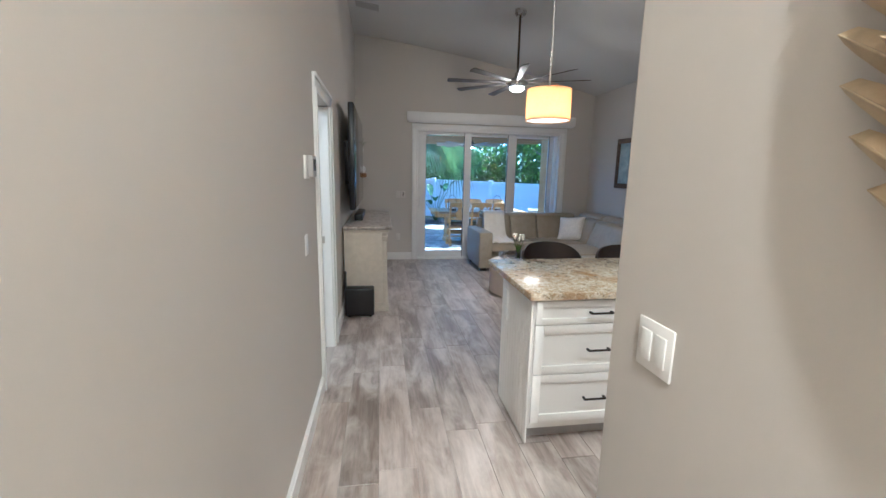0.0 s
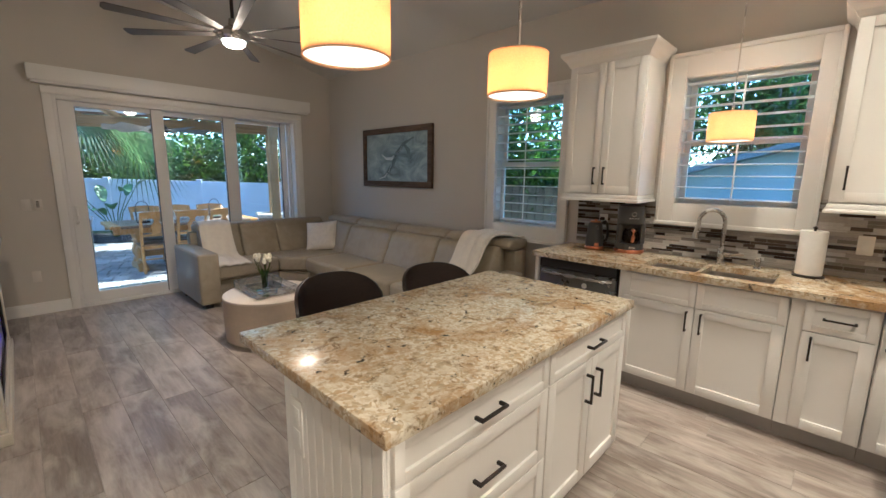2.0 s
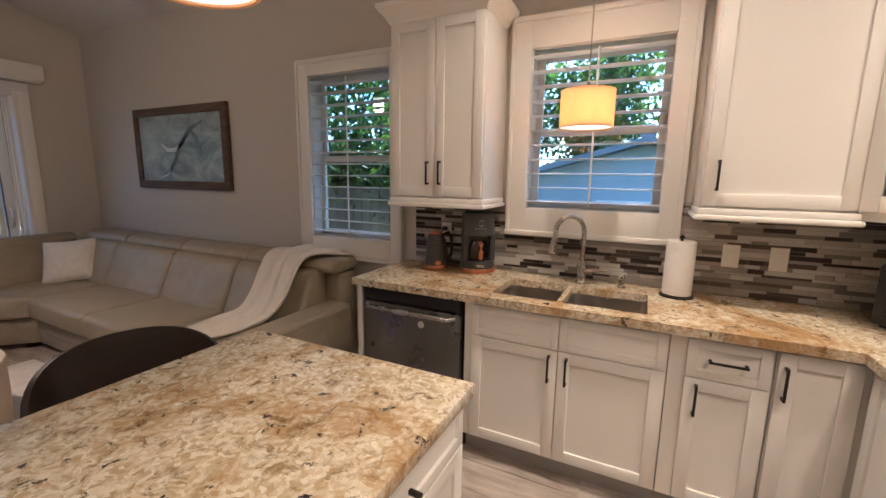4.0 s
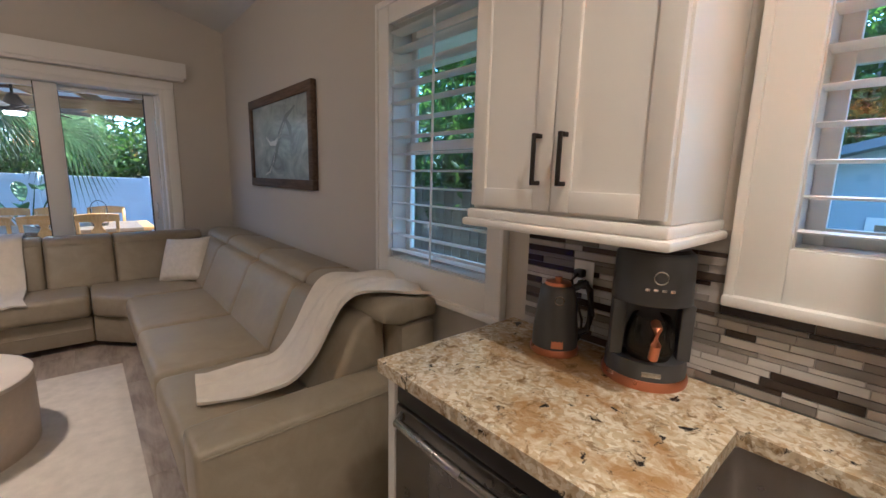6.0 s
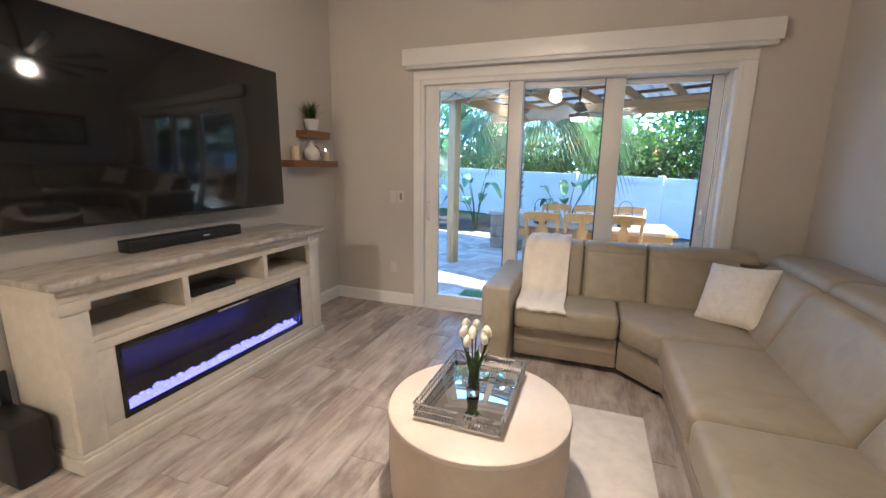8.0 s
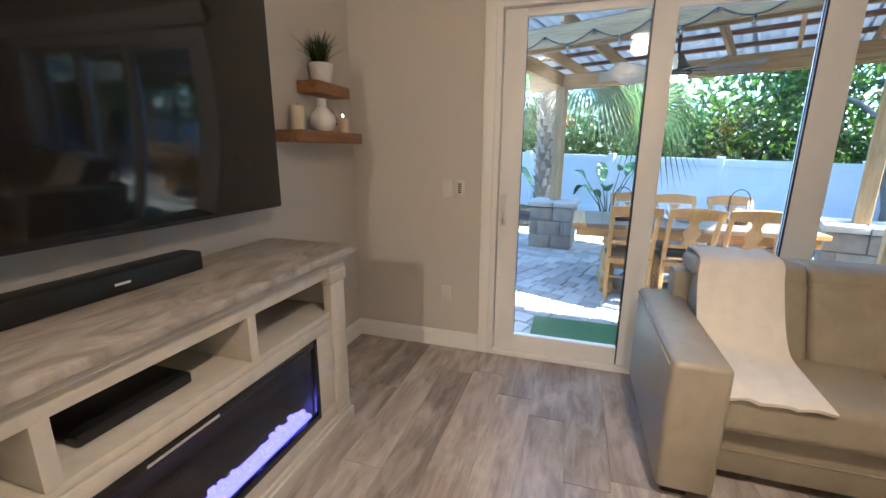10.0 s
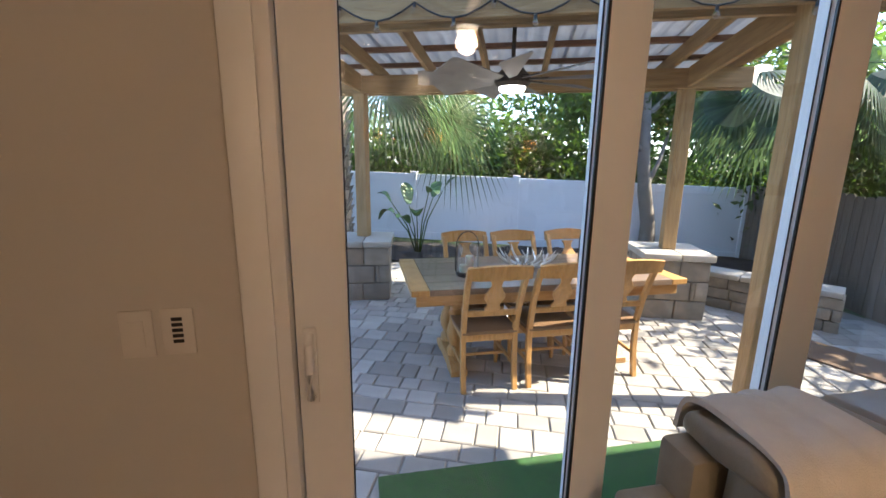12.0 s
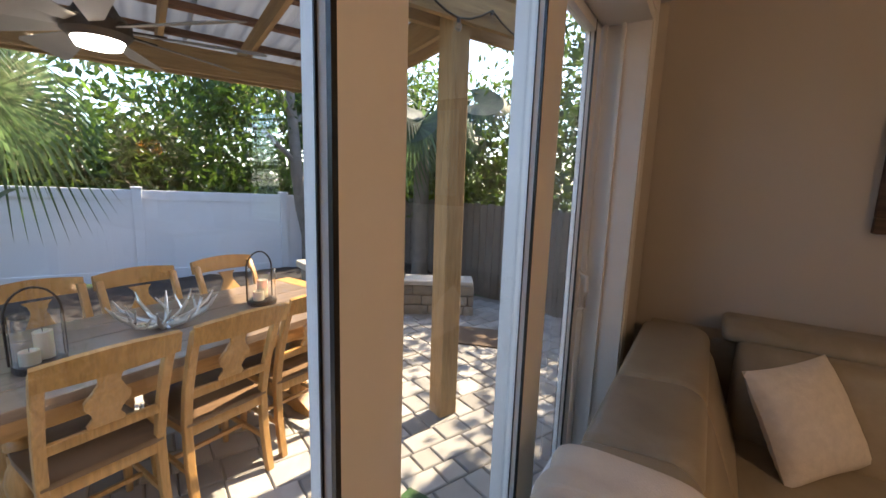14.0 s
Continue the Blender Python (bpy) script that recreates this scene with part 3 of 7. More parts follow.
sliding_door()
v = thing("window_valance", "white cornice valance above the sliding door", "valance")
part("fascia", Shape().box(0.65, 7.69, 2.425, 3.675, 7.705, 2.575, 0.004).box(0.65, 7.705, 2.425, 0.665, YN, 2.575, 0.003).box(3.66, 7.705, 2.425, 3.675, YN, 2.575, 0.003).box(0.665, 7.705, 2.56, 3.66, YN, 2.575), M["trim"], v)
part("head_rail", Shape().box(0.672, 7.715, 2.40, 3.653, 7.785, 2.46, 0.003), M["vinyl"], v, "white vertical-blind track")


# ---- windows with shutters ----
def shutter_window(name, y0, y1, z0, z1, cy0, cy1, cz0, cz1, tilt):
    w = thing(name, "white double-hung window with open plantation shutters", "window", kind="structure")
    c = Shape()
    f = 0.03
    c.box(XR - f, cy0, cz0, XR, y0, cz1, 0.004).box(XR - f, y1, cz0, XR, cy1, cz1, 0.004)
    c.box(XR - f + 0.001, y0, cz0, XR, y1, z0, 0.002).box(XR - f + 0.001, y0, z1, XR, y1, cz1, 0.002)
    part("shutter_frame", c, M["trim"], w)
    e = Shape()
    e.box(XR - 0.04, cy0 - 0.012, cz0 - 0.02, XR, cy0 + 0.012, cz1 + 0.02, 0.005).box(XR - 0.04, cy1 - 0.012, cz0 - 0.02, XR, cy1 + 0.012, cz1 + 0.02, 0.005)
    e.box(XR - 0.0395, cy0 + 0.012, cz1 - 0.012, XR, cy1 - 0.012, cz1 + 0.02, 0.005)
    part("casing", e, M["trim"], w)
    part("window_sill", Shape().box(XR - 0.055, cy0 - 0.012, cz0 - 0.022, XR, cy1 + 0.012, cz0 + 0.008, 0.006), M["trim"], w)
    j = Shape().box(XR, y0, z0, XR + 0.15, y0 + 0.004, z1).box(XR, y1 - 0.004, z0, XR + 0.15, y1, z1).box(XR, y0, z0, XR + 0.15, y1, z0 + 0.004).box(XR, y0, z1 - 0.004, XR + 0.15, y1, z1)
    part("reveal", j, M["trim"], w)
    x = XR + 0.09
    zm = (z0 + z1) / 2
    sash = Shape()
    for a, b, xx in ((z0 + 0.004, zm + 0.02, x), (zm - 0.02, z1 - 0.004, x + 0.03)):
        sash.box(xx, y0 + 0.004, a, xx + 0.028, y0 + 0.045, b, 0.003).box(xx, y1 - 0.045, a, xx + 0.028, y1 - 0.004, b, 0.003)
        sash.box(xx, y0 + 0.045, a, xx + 0.028, y1 - 0.045, a + 0.045, 0.003).box(xx, y0 + 0.045, b - 0.045, xx + 0.028, y1 - 0.045, b, 0.003)
    part("sash", sash, M["vinyl"], w)
    for a, b, xx in ((z0 + 0.045, zm - 0.02, x + 0.012), (zm + 0.02, z1 - 0.045, x + 0.042)):
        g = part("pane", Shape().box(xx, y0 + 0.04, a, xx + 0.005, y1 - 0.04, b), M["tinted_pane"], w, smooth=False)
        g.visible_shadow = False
    n = round((z1 - z0) / 0.0865)
    lv = Shape().lathe([(0, -0.5), (0.0045, -0.5), (0.0045, 0.5), (0, 0.5)], 10, Matrix.Diagonal((9, 1.1, y1 - y0 - 0.012, 1)))
    me = lv.mesh("louvre", M["louvre"])
    for i in range(n):
        z = z0 + (i + 0.5) * (z1 - z0) / n
        part("louvre", me, None, w, m=Matrix.Translation((XR + 0.018, (y0 + y1) / 2, z)) @ Matrix.Rotation(radians(tilt), 4, "Y") @ Matrix.Rotation(radians(90), 4, "X"))
    part("tilt_rod", Shape().cyl((XR - 0.03, (y0 + y1) / 2, z0 + 0.02), (XR - 0.03, (y0 + y1) / 2, z1 - 0.03), 0.006, seg=8), M["louvre"], w)


shutter_window("window_1", 3.71, 4.465, 1.03, 2.265, 3.62, 4.57, 0.89, 2.365, 3)
shutter_window("window_2", 1.965, 2.71, 1.33, 2.26, 1.87, 2.82, 1.185, 2.42, 2)


# ---- kitchen cabinets ----
def bar_handle(parent, m, length=0.135):
    """A square black bar pull lying along local x, standing off along -y."""
    s = Shape().box(-length / 2, -0.034, -0.005, length / 2, -0.024, 0.005, 0.002)
    for x in (-length / 2 + 0.006, length / 2 - 0.006):
        s.box(x - 0.006, -0.026, -0.006, x + 0.006, 0, 0.006, 0.002)
    return part("handle", s, M["black_metal"], parent, "black metal bar handle", m)


def shaker(name, parent, w, h, m, handle=None, rail=0.055, pane=None):
    """A shaker front, w by h, centred on local x, its bottom at z = 0, its face towards -y."""
    s = Shape()
    s.box(-w / 2, -0.02, 0, -w / 2 + rail, 0, h, 0.002).box(w / 2 - rail, -0.02, 0, w / 2, 0, h, 0.002)
    s.box(-w / 2 + rail, -0.02, 0, w / 2 - rail, 0, rail, 0.002).box(-w / 2 + rail, -0.02, h - rail, w / 2 - rail, 0, h, 0.002)
    if not pane:
        s.box(-w / 2 + rail - 0.001, -0.010, rail - 0.001, w / 2 - rail + 0.001, -0.001, h - rail + 0.001)
    d = part(name, s, M["cabinet"], parent, m=m)
    if pane:
        part("pane", Shape().box(-w / 2 + rail - 0.004, -0.012, rail - 0.004, w / 2 - rail + 0.004, -0.008, h - rail + 0.004), M["pane"], d, smooth=False)
    if handle:
        hx, hz, up = handle
        bar_handle(d, Matrix.Translation((hx, -0.02, hz)) @ (Matrix.Rotation(radians(90), 4, "Y") if up else Matrix.Identity(4)))
    return d


def face_west(x, y, z):
    """Local -y looks towards world -x."""
    return Matrix.Translation((x, y, z)) @ Matrix.Rotation(radians(-90), 4, "Z")


def face_south(x, y, z):
    return Matrix.Translation((x, y, z))


def face_north(x, y, z):
    return Matrix.Translation((x, y, z)) @ Matrix.Rotation(radians(180), 4, "Z")


FX = 3.44     # front of the cabinet boxes along the window wall


def base_unit(name, label, y0, y1, fronts):
    c = thing(name, label, "cabinet", group="kitchen base cabinets")
    box = Shape().box(FX, y0 + 0.001, 0.11, XR - 0.002, y1 - 0.001, 0.66 if "sink" in name else 0.878)
    if "sink" in name:
        box.box(FX, y0 + 0.001, 0.6605, FX + 0.018, y1 - 0.001, 0.878)
    part("body", box, M["cabinet"], c)
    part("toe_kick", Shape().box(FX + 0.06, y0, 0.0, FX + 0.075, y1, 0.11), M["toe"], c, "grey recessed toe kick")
    for kind, a, b, z0, z1, handle in fronts:
        w = b - a - 0.004
        shaker(kind, c, w, z1 - z0, face_west(FX - 0.001, (a + b) / 2, z0), handle, 0.055 if z1 - z0 > 0.25 else 0.038)
    return c


base_unit("sink_cabinet", "white shaker sink base with two doors", 1.89, 2.845, [("drawer_front", 2.35, 2.80, 0.70, 0.865, None), ("drawer_front", 1.895, 2.35, 0.70, 0.865, None),
          ("door", 2.35, 2.80, 0.125, 0.695, (0.185, 0.48, True)), ("door", 1.895, 2.35, 0.125, 0.695, (-0.185, 0.48, True))])
base_unit("base_cabinet", "white shaker base with one drawer and one door", 1.525, 1.888, [("drawer_front", 1.535, 1.825, 0.70, 0.865, (0, 0.085, False)), ("door", 1.535, 1.825, 0.125, 0.695, (-0.10, 0.48, True))])
base_unit("corner_cabinet", "white shaker corner base with a tall door", YS + 0.002, 1.523, [("door", 1.27, 1.52, 0.125, 0.865, (-0.10, 0.62, True))])
side = thing("filler_cabinet", "narrow white shaker cabinet beside the range", "cabinet", group="kitchen base cabinets")
part("body", Shape().box(3.03, YS + 0.002, 0.11, FX - 0.001, 1.235, 0.878), M["cabinet"], side)
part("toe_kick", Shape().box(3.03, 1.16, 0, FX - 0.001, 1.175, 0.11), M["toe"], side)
shaker("door", side, 0.36, 0.74, face_north(3.225, 1.236, 0.125))
part("end_panel", Shape().box(FX - 0.02, 3.505, 0.0, XR - 0.002, 3.54, 0.878, 0.002), M["cabinet"], tagged(thing("end_panel", "white cabinet end panel beside the dishwasher", "panel"), ""))


def counter():
    s = Shape()
    z0, z1, x0 = 0.88, 0.92, 3.39
    cuts = ((x0, 2.76, 3.555), (x0, YS + 0.001, 1.95))
    for x, a, b in cuts:
        s.box(x, a, z0, XR - 0.012, b, z1)
    s.box(x0, 1.95, z0, 3.49, 2.76, z1).box(3.845, 1.95, z0, XR - 0.012, 2.76, z1)
    s.box(3.49, 2.72, z0, 3.845, 2.76, z1).box(3.49, 1.95, z0, 3.845, 1.985, z1).box(3.49, 2.36, z0, 3.845, 2.385, z1)
    s.box(3.02, YS + 0.001, z0, x0, 1.29, z1)
    bmesh.ops.remove_doubles(s.bm, verts=s.bm.verts[:], dist=0.0005)
    return solo("countertop", s, M["granite"], "polished golden granite kitchen countertop", "countertop", smooth=False)


counter()


def rounded_ring(x0, y0, x1, y1, r, z, seg=6):
    pts = []
    for cx, cy, a0 in ((x1 - r, y1 - r, 0), (x0 + r, y1 - r, 90), (x0 + r, y0 + r, 180), (x1 - r, y0 + r, 270)):
        pts += [(cx + r * math.cos(radians(a0 + 90 * k / seg)), cy + r * math.sin(radians(a0 + 90 * k / seg)), z) for k in range(seg + 1)]
    return pts


def sink():
    k = thing("kitchen_sink", "stainless steel double-bowl undermount sink", "sink")
    for y0, y1 in ((1.975, 2.365), (2.38, 2.73)):
        t = bmesh.new()
        rings = [[t.verts.new(q) for q in rounded_ring(3.48 + d, y0 + d, 3.855 - d, y1 - d, 0.05, z)] for d, z in ((-0.012, 0.879), (0.0, 0.879), (0.003, 0.86), (0.012, 0.73), (0.022, 0.706), (0.05, 0.695))]
        for p, q in zip(rings, rings[1:]):
            for i in range(len(p)):
                j = (i + 1) % len(p)
                t.faces.new((p[i], p[j], q[j], q[i]))
        t.faces.new(rings[-1])
        bowl = part("bowl", Shape().add(t), M["sink_steel"], k)
        part("drain", Shape().lathe([(0, 0.0), (0.03, 0.002), (0.042, 0.004), (0.045, 0.0)], 20, Matrix.Translation((3.70, (y0 + y1) / 2, 0.6955))), M["nickel"], bowl)


M["sink_steel"] = plain("brushed_sink_steel", (0.50, 0.47, 0.44), 0.30, 1.0, vary=0.08, grain=120, relief=0.08)
sink()


def faucet():
    f = thing("faucet", "brushed nickel gooseneck pull-down faucet", "faucet", Matrix.Translation((3.935, 2.335, 0.921)))
    part("base", Shape().lathe([(0, 0), (0.03, 0), (0.03, 0.01), (0.024, 0.016), (0.021, 0.11), (0.016, 0.125), (0, 0.125)]), M["nickel"], f)
    pts = [(0, 0, 0.12), (0, 0, 0.30)] + [(-0.085 + 0.085 * math.cos(a), 0.012 * a, 0.30 + 0.085 * math.sin(a)) for a in [k * math.pi / 10 for k in range(1, 10)]] + [(-0.175, 0.03, 0.26)]
    swing = Matrix.Rotation(radians(-42), 4, "Z")
    part("spout", Shape().tube([swing @ Vector(q) for q in pts], 0.0135, 14), M["nickel"], f)
    head = [swing @ Vector(q) for q in ((-0.174, 0.03, 0.27), (-0.19, 0.032, 0.185), (-0.191, 0.032, 0.178))]
    part("spray_head", Shape().cyl(head[0], head[1], 0.016, 0.021).cyl(head[1], head[2], 0.019, 0.017), M["nickel"], f)
    part("lever", Shape().cyl((0, -0.015, 0.07), (0, -0.055, 0.07), 0.016).tube([(0, -0.05, 0.07), (0, -0.07, 0.075), (-0.01, -0.10, 0.082), (-0.01, -0.135, 0.085)], 0.007, 10), M["nickel"], f)


faucet()
sd = thing("soap_dispenser", "small brushed nickel soap pump", "soap dispenser", Matrix.Translation((3.935, 2.12, 0.921)))
part("body", Shape().lathe([(0, 0), (0.022, 0), (0.021, 0.008), (0.016, 0.012), (0.015, 0.045), (0, 0.045)]), M["nickel"], sd)
part("pump_head", Shape().lathe([(0, 0.045), (0.018, 0.047), (0.018, 0.068), (0.012, 0.074), (0, 0.074)]).tube([(0, 0, 0.066), (-0.05, 0, 0.066)], 0.006), M["nickel"], sd)


def dishwasher():
    d = thing("dishwasher", "black stainless dishwasher with a bar handle", "dishwasher")
    part("body", Shape().box(FX + 0.02, 2.848, 0.10, XR - 0.01, 3.503, 0.875), M["black_plastic"], d)
    part("door", Shape().box(FX - 0.022, 2.865, 0.12, FX + 0.018, 3.495, 0.79, 0.006), M["dark_steel"], d)
    part("control_panel", Shape().box(FX - 0.018, 2.865, 0.795, FX + 0.018, 3.495, 0.872, 0.006), M["black_plastic"], d, "glossy black control strip")
    h = Shape().tube([(FX - 0.02, 2.90, 0.765), (FX - 0.055, 2.92, 0.765), (FX - 0.062, 3.18, 0.765), (FX - 0.055, 3.44, 0.765), (FX - 0.02, 3.46, 0.765)], 0.014, 10)
    part("handle", h, M["steel"], d, "curved stainless handle")
    part("badge", Shape().cyl((FX - 0.022, 3.10, 0.70), (FX - 0.025, 3.10, 0.70), 0.02), M["plate"], d, "round white badge")
    part("kick_plate", Shape().box(FX + 0.055, 2.85, 0.0, FX + 0.07, 3.50, 0.10), M["black_plastic"], d)


dishwasher()


def range_oven():
    r = thing("range", "stainless electric range with black glass top", "range")
    part("body", Shape().box(2.265, YS + 0.005, 0.10, 3.025, 1.26, 0.895), M["dark_steel"], r)
    part("cooktop", Shape().box(2.262, YS + 0.005, 0.896, 3.0185, 1.285, 0.925, 0.006), M["dark_glass"], r, "black glass cooktop")
    part("oven_door", Shape().box(2.27, 1.262, 0.27, 3.02, 1.30, 0.80, 0.006), M["dark_steel"], r)
    part("oven_window", Shape().box(2.37, 1.301, 0.36, 2.92, 1.304, 0.67, 0.001), M["dark_glass"], r)
    part("control_panel", Shape().box(2.27, 1.262, 0.805, 3.02, 1.295, 0.893, 0.006), M["steel"], r)
    part("handle", Shape().tube([(2.31, 1.30, 0.765), (2.32, 1.35, 0.77), (2.645, 1.355, 0.77), (2.97, 1.35, 0.77), (2.98, 1.30, 0.765)], 0.013, 10), M["steel"], r)
    part("drawer", Shape().box(2.27, 1.262, 0.11, 3.02, 1.295, 0.262, 0.006), M["dark_steel"], r)
    part("foot", Shape().box(2.30, 0.75, 0.0, 2.99, 1.2, 0.10), M["black_plastic"], r)


range_oven()


def crown(s, poly, z0, z1, out):
    """A flared crown moulding round the open line poly (its first and last points on the wall)."""
    prof = ((0.0, 0.0), (0.15, 0.12), (0.35, 0.35), (0.75, 0.6), (1.0, 0.8), (1.0, 1.0), (0.0, 1.0))
    pts = [Vector((*p, 0)) for p in poly]
    rows = []
    for i, p in enumerate(pts):
        a = (p - pts[i - 1]).normalized() if i else None
        b = (pts[i + 1] - p).normalized() if i + 1 < len(pts) else None
        na = Vector((a.y, -a.x, 0)) if a else Vector((b.y, -b.x, 0))
        nb = Vector((b.y, -b.x, 0)) if b else na
        n = (na + nb).normalized()
        n /= max(0.3, n.dot(na))
        rows.append([p + n * out * u + Vector((0, 0, z0 + (z1 - z0) * w)) for u, w in prof])
    t = bmesh.new()
    vs = [[t.verts.new(q) for q in r] for r in rows]
    for r0, r1 in zip(vs, vs[1:]):
        for k in range(len(prof)):
            j = (k + 1) % len(prof)
            t.faces.new((r0[k], r0[j], r1[j], r1[k]))
    s.add(t)


def wall_cabinet(name, label, y0, y1, doors, z0=1.39, z1=2.39, x=3.742):
    c = thing(name, label, "cabinet", group="kitchen wall cabinets")
    part("body", Shape().box(x, y0, z0, XR - 0.002, y1, z1, 0.002), M["cabinet"], c)
    for a, b, hx in doors:
        shaker("door", c, b - a - 0.004, z1 - z0 - 0.02, face_west(x - 0.001, (a + b) / 2, z0 + 0.01), (hx, 0.135, True))
    s = Shape()
    crown(s, [(XR - 0.002, y1), (x - 0.02, y1), (x - 0.02, y0), (XR - 0.002, y0)], z1 - 0.01, 2.485, 0.062)
    part("crown", s, M["cabinet"], c, "white crown moulding", smooth=False)
    k = Shape().box(x - 0.026, y0 - 0.006, 1.36, XR - 0.002, y1 + 0.006, 1.389, 0.006).box(x - 0.038, y0 - 0.018, 1.335, XR - 0.002, y1 + 0.018, 1.3595, 0.008)
    part("light_rail", k, M["cabinet"], c, "white light-rail moulding")
    return c


wall_cabinet("wall_cabinet", "tall white shaker wall cabinet with two doors", 2.865, 3.465, [(3.165, 3.46, 0.108), (2.87, 3.165, -0.108)], x=3.70)
wall_cabinet("wall_cabinet", "white shaker wall cabinet with one door", 1.262, 1.815, [(1.267, 1.81, -0.22)])


def glass_corner():
    c = thing("wall_cabinet", "white diagonal corner cabinet with a glass door", "cabinet", group="kitchen wall cabinets")
    xa, ya, xb, yb = 3.735, 1.26, 3.45, 0.975
    ctr, w = Vector(((xa + xb) / 2, (ya + yb) / 2)), math.hypot(xa - xb, ya - yb)
    b = Shape()
    for z0, z1 in ((1.36, 1.40), (2.37, 2.39), (1.72, 1.735), (2.04, 2.055)):
        b.prism([(xa, ya), (XR - 0.003, ya), (XR - 0.003, YS + 0.003), (xb, YS + 0.003), (xb, yb)], z0, z1)
    b.box(xa, ya - 0.012, 1.40, XR - 0.003, ya, 2.37).box(xb, YS + 0.003, 1.40, xb + 0.012, yb, 2.37)
    part("body", b, M["cabinet"], c)
    shaker("door", c, w - 0.01, 0.98, Matrix.Translation((ctr.x - 0.002, ctr.y + 0.002, 1.40)) @ Matrix.Rotation(radians(-135), 4, "Z"), (0.165, 0.135, True), 0.06, True)
    s = Shape()
    crown(s, [(XR - 0.003, ya + 0.001), (xa - 0.015, ya + 0.001), (xb, yb + 0.015), (xb, YS + 0.003)], 2.38, 2.485, 0.06)
    part("crown", s, M["cabinet"], c, "white crown moulding", smooth=False)
    for k, z in enumerate((1.40, 1.735, 2.055)):
        for i in range(3):
            p = Matrix.Translation((3.72 + 0.10 * i - 0.04 * k, 1.10 - 0.08 * ((i + k) % 3), z))
            solo("drinking_glass", Shape().lathe([(0, 0), (0.028, 0), (0.033, 0.11), (0.031, 0.11), (0.026, 0.006), (0, 0.006)], 18), M["clear"], "clear drinking glass on a cabinet shelf", "glass", p, "glasses in the cabinet")


glass_corner()


# ---- island ----
def island():
    c = thing("kitchen_island", "white shaker island with drawers and two doors", "island")
    y0, y1 = 2.475, 3.03
    part("body", Shape().box(1.025, y0, 0.10, 2.53, y1, 0.879, 0.002), M["cabinet"], c)
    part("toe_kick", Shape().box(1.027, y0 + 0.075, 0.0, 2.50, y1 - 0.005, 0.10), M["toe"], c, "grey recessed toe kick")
    for k in range(11):
        part("beadboard", Shape().box(1.014, y0 + 0.004 + k * 0.05, 0.005, 1.0245, y0 + 0.051 + k * 0.05, 0.878, 0.002, 1), M["cabinet"], c)
    for z0, z1 in ((0.735, 0.868), (0.44, 0.73), (0.145, 0.435)):
        shaker("drawer_front", c, 0.745, z1 - z0, face_south(1.405, y0 - 0.001, z0), (0, (z1 - z0) / 2, False), 0.05 if z1 - z0 > 0.2 else 0.034)
    shaker("drawer_front", c, 0.735, 0.133, face_south(2.157, y0 - 0.001, 0.735), (0, 0.067, False), 0.034)
    shaker("door", c, 0.365, 0.585, face_south(1.971, y0 - 0.001, 0.145), (0.14, 0.46, True))
    shaker("door", c, 0.365, 0.585, face_south(2.343, y0 - 0.001, 0.145), (-0.14, 0.46, True))
    o = part("outlet", Shape().box(1.008, 2.90, 0.60, 1.0135, 2.975, 0.80, 0.002), M["plate"], c, "white outlet plate")
    part("socket", Shape().box(1.0065, 2.915, 0.63, 1.0085, 2.96, 0.69, 0.001).box(1.0065, 2.915, 0.71, 1.0085, 2.96, 0.77, 0.001), M["trim"], o)
    solo("island_top", Shape().box(0.985, 2.43, 0.88, 2.55, 3.34, 0.92, 0.005), M["granite"], "polished golden granite island top", "countertop")


island()


# ---- lamps ----
def pendant(x, y, z, label, r=0.128, h=0.175, stem=True, watts=0.7):
    p = thing("pendant_lamp", label, "pendant lamp", Matrix.Translation((x, y, z)), "pendant lamps")
    s = Shape().lathe([(r, 0), (r + 0.002, 0), (r + 0.002, h), (r, h), (r - 0.0015, h), (r - 0.0015, 0), (r, 0)], 48)
    part("shade", s, M["linen"], p, "cream linen drum shade")
    for zz in (0.0, h):
        part("trim_ring", Shape().lathe([(r + 0.0025, zz - 0.003), (r + 0.004, zz), (r + 0.0025, zz + 0.003), (r - 0.003, zz)], 48), M["linen"], p)
    part("diffuser", Shape().lathe([(0, 0.006), (r - 0.003, 0.006), (r - 0.003, 0.010), (0, 0.010)], 40), M["diffuser"], p, "glowing white diffuser disc")
    top = ceiling_z(x) - z
    part("cord", Shape().cyl((0, 0, h + (0.28 if stem else 0.04)), (0, 0, top - 0.02), 0.0035, seg=8), M["nickel"], p)
    if stem:
        part("stem", Shape().cyl((0, 0, h - 0.02), (0, 0, h + 0.28), 0.007, seg=12), M["nickel"], p)
    else:
        part("stem", Shape().cyl((0, 0, h - 0.02), (0, 0, h + 0.05), 0.009, seg=12), M["nickel"], p)
    sp = Shape()
    for k in range(3):
        a = k * 2 * math.pi / 3
        sp.cyl((0, 0, h - 0.012), ((r - 0.002) * math.cos(a), (r - 0.002) * math.sin(a), h - 0.012), 0.002, seg=6)
    part("spider", sp, M["nickel"], p)
    part("canopy", Shape().lathe([(0, top - 0.03), (0.05, top - 0.028), (0.06, top - 0.012), (0.06, top + 0.02), (0, top + 0.02)]), M["nickel"], p)
    part("bulb", Shape().lathe([(0, 0.08), (0.02, 0.085), (0.03, 0.11), (0.02, 0.15), (0.012, 0.18), (0, 0.18)], 16), M["bulb"], p, "glowing warm bulb")
    point_lamp("pendant_light", (x, y, z + 0.06), watts, WARM if stem else (1.0, 0.47, 0.18), 0.035)


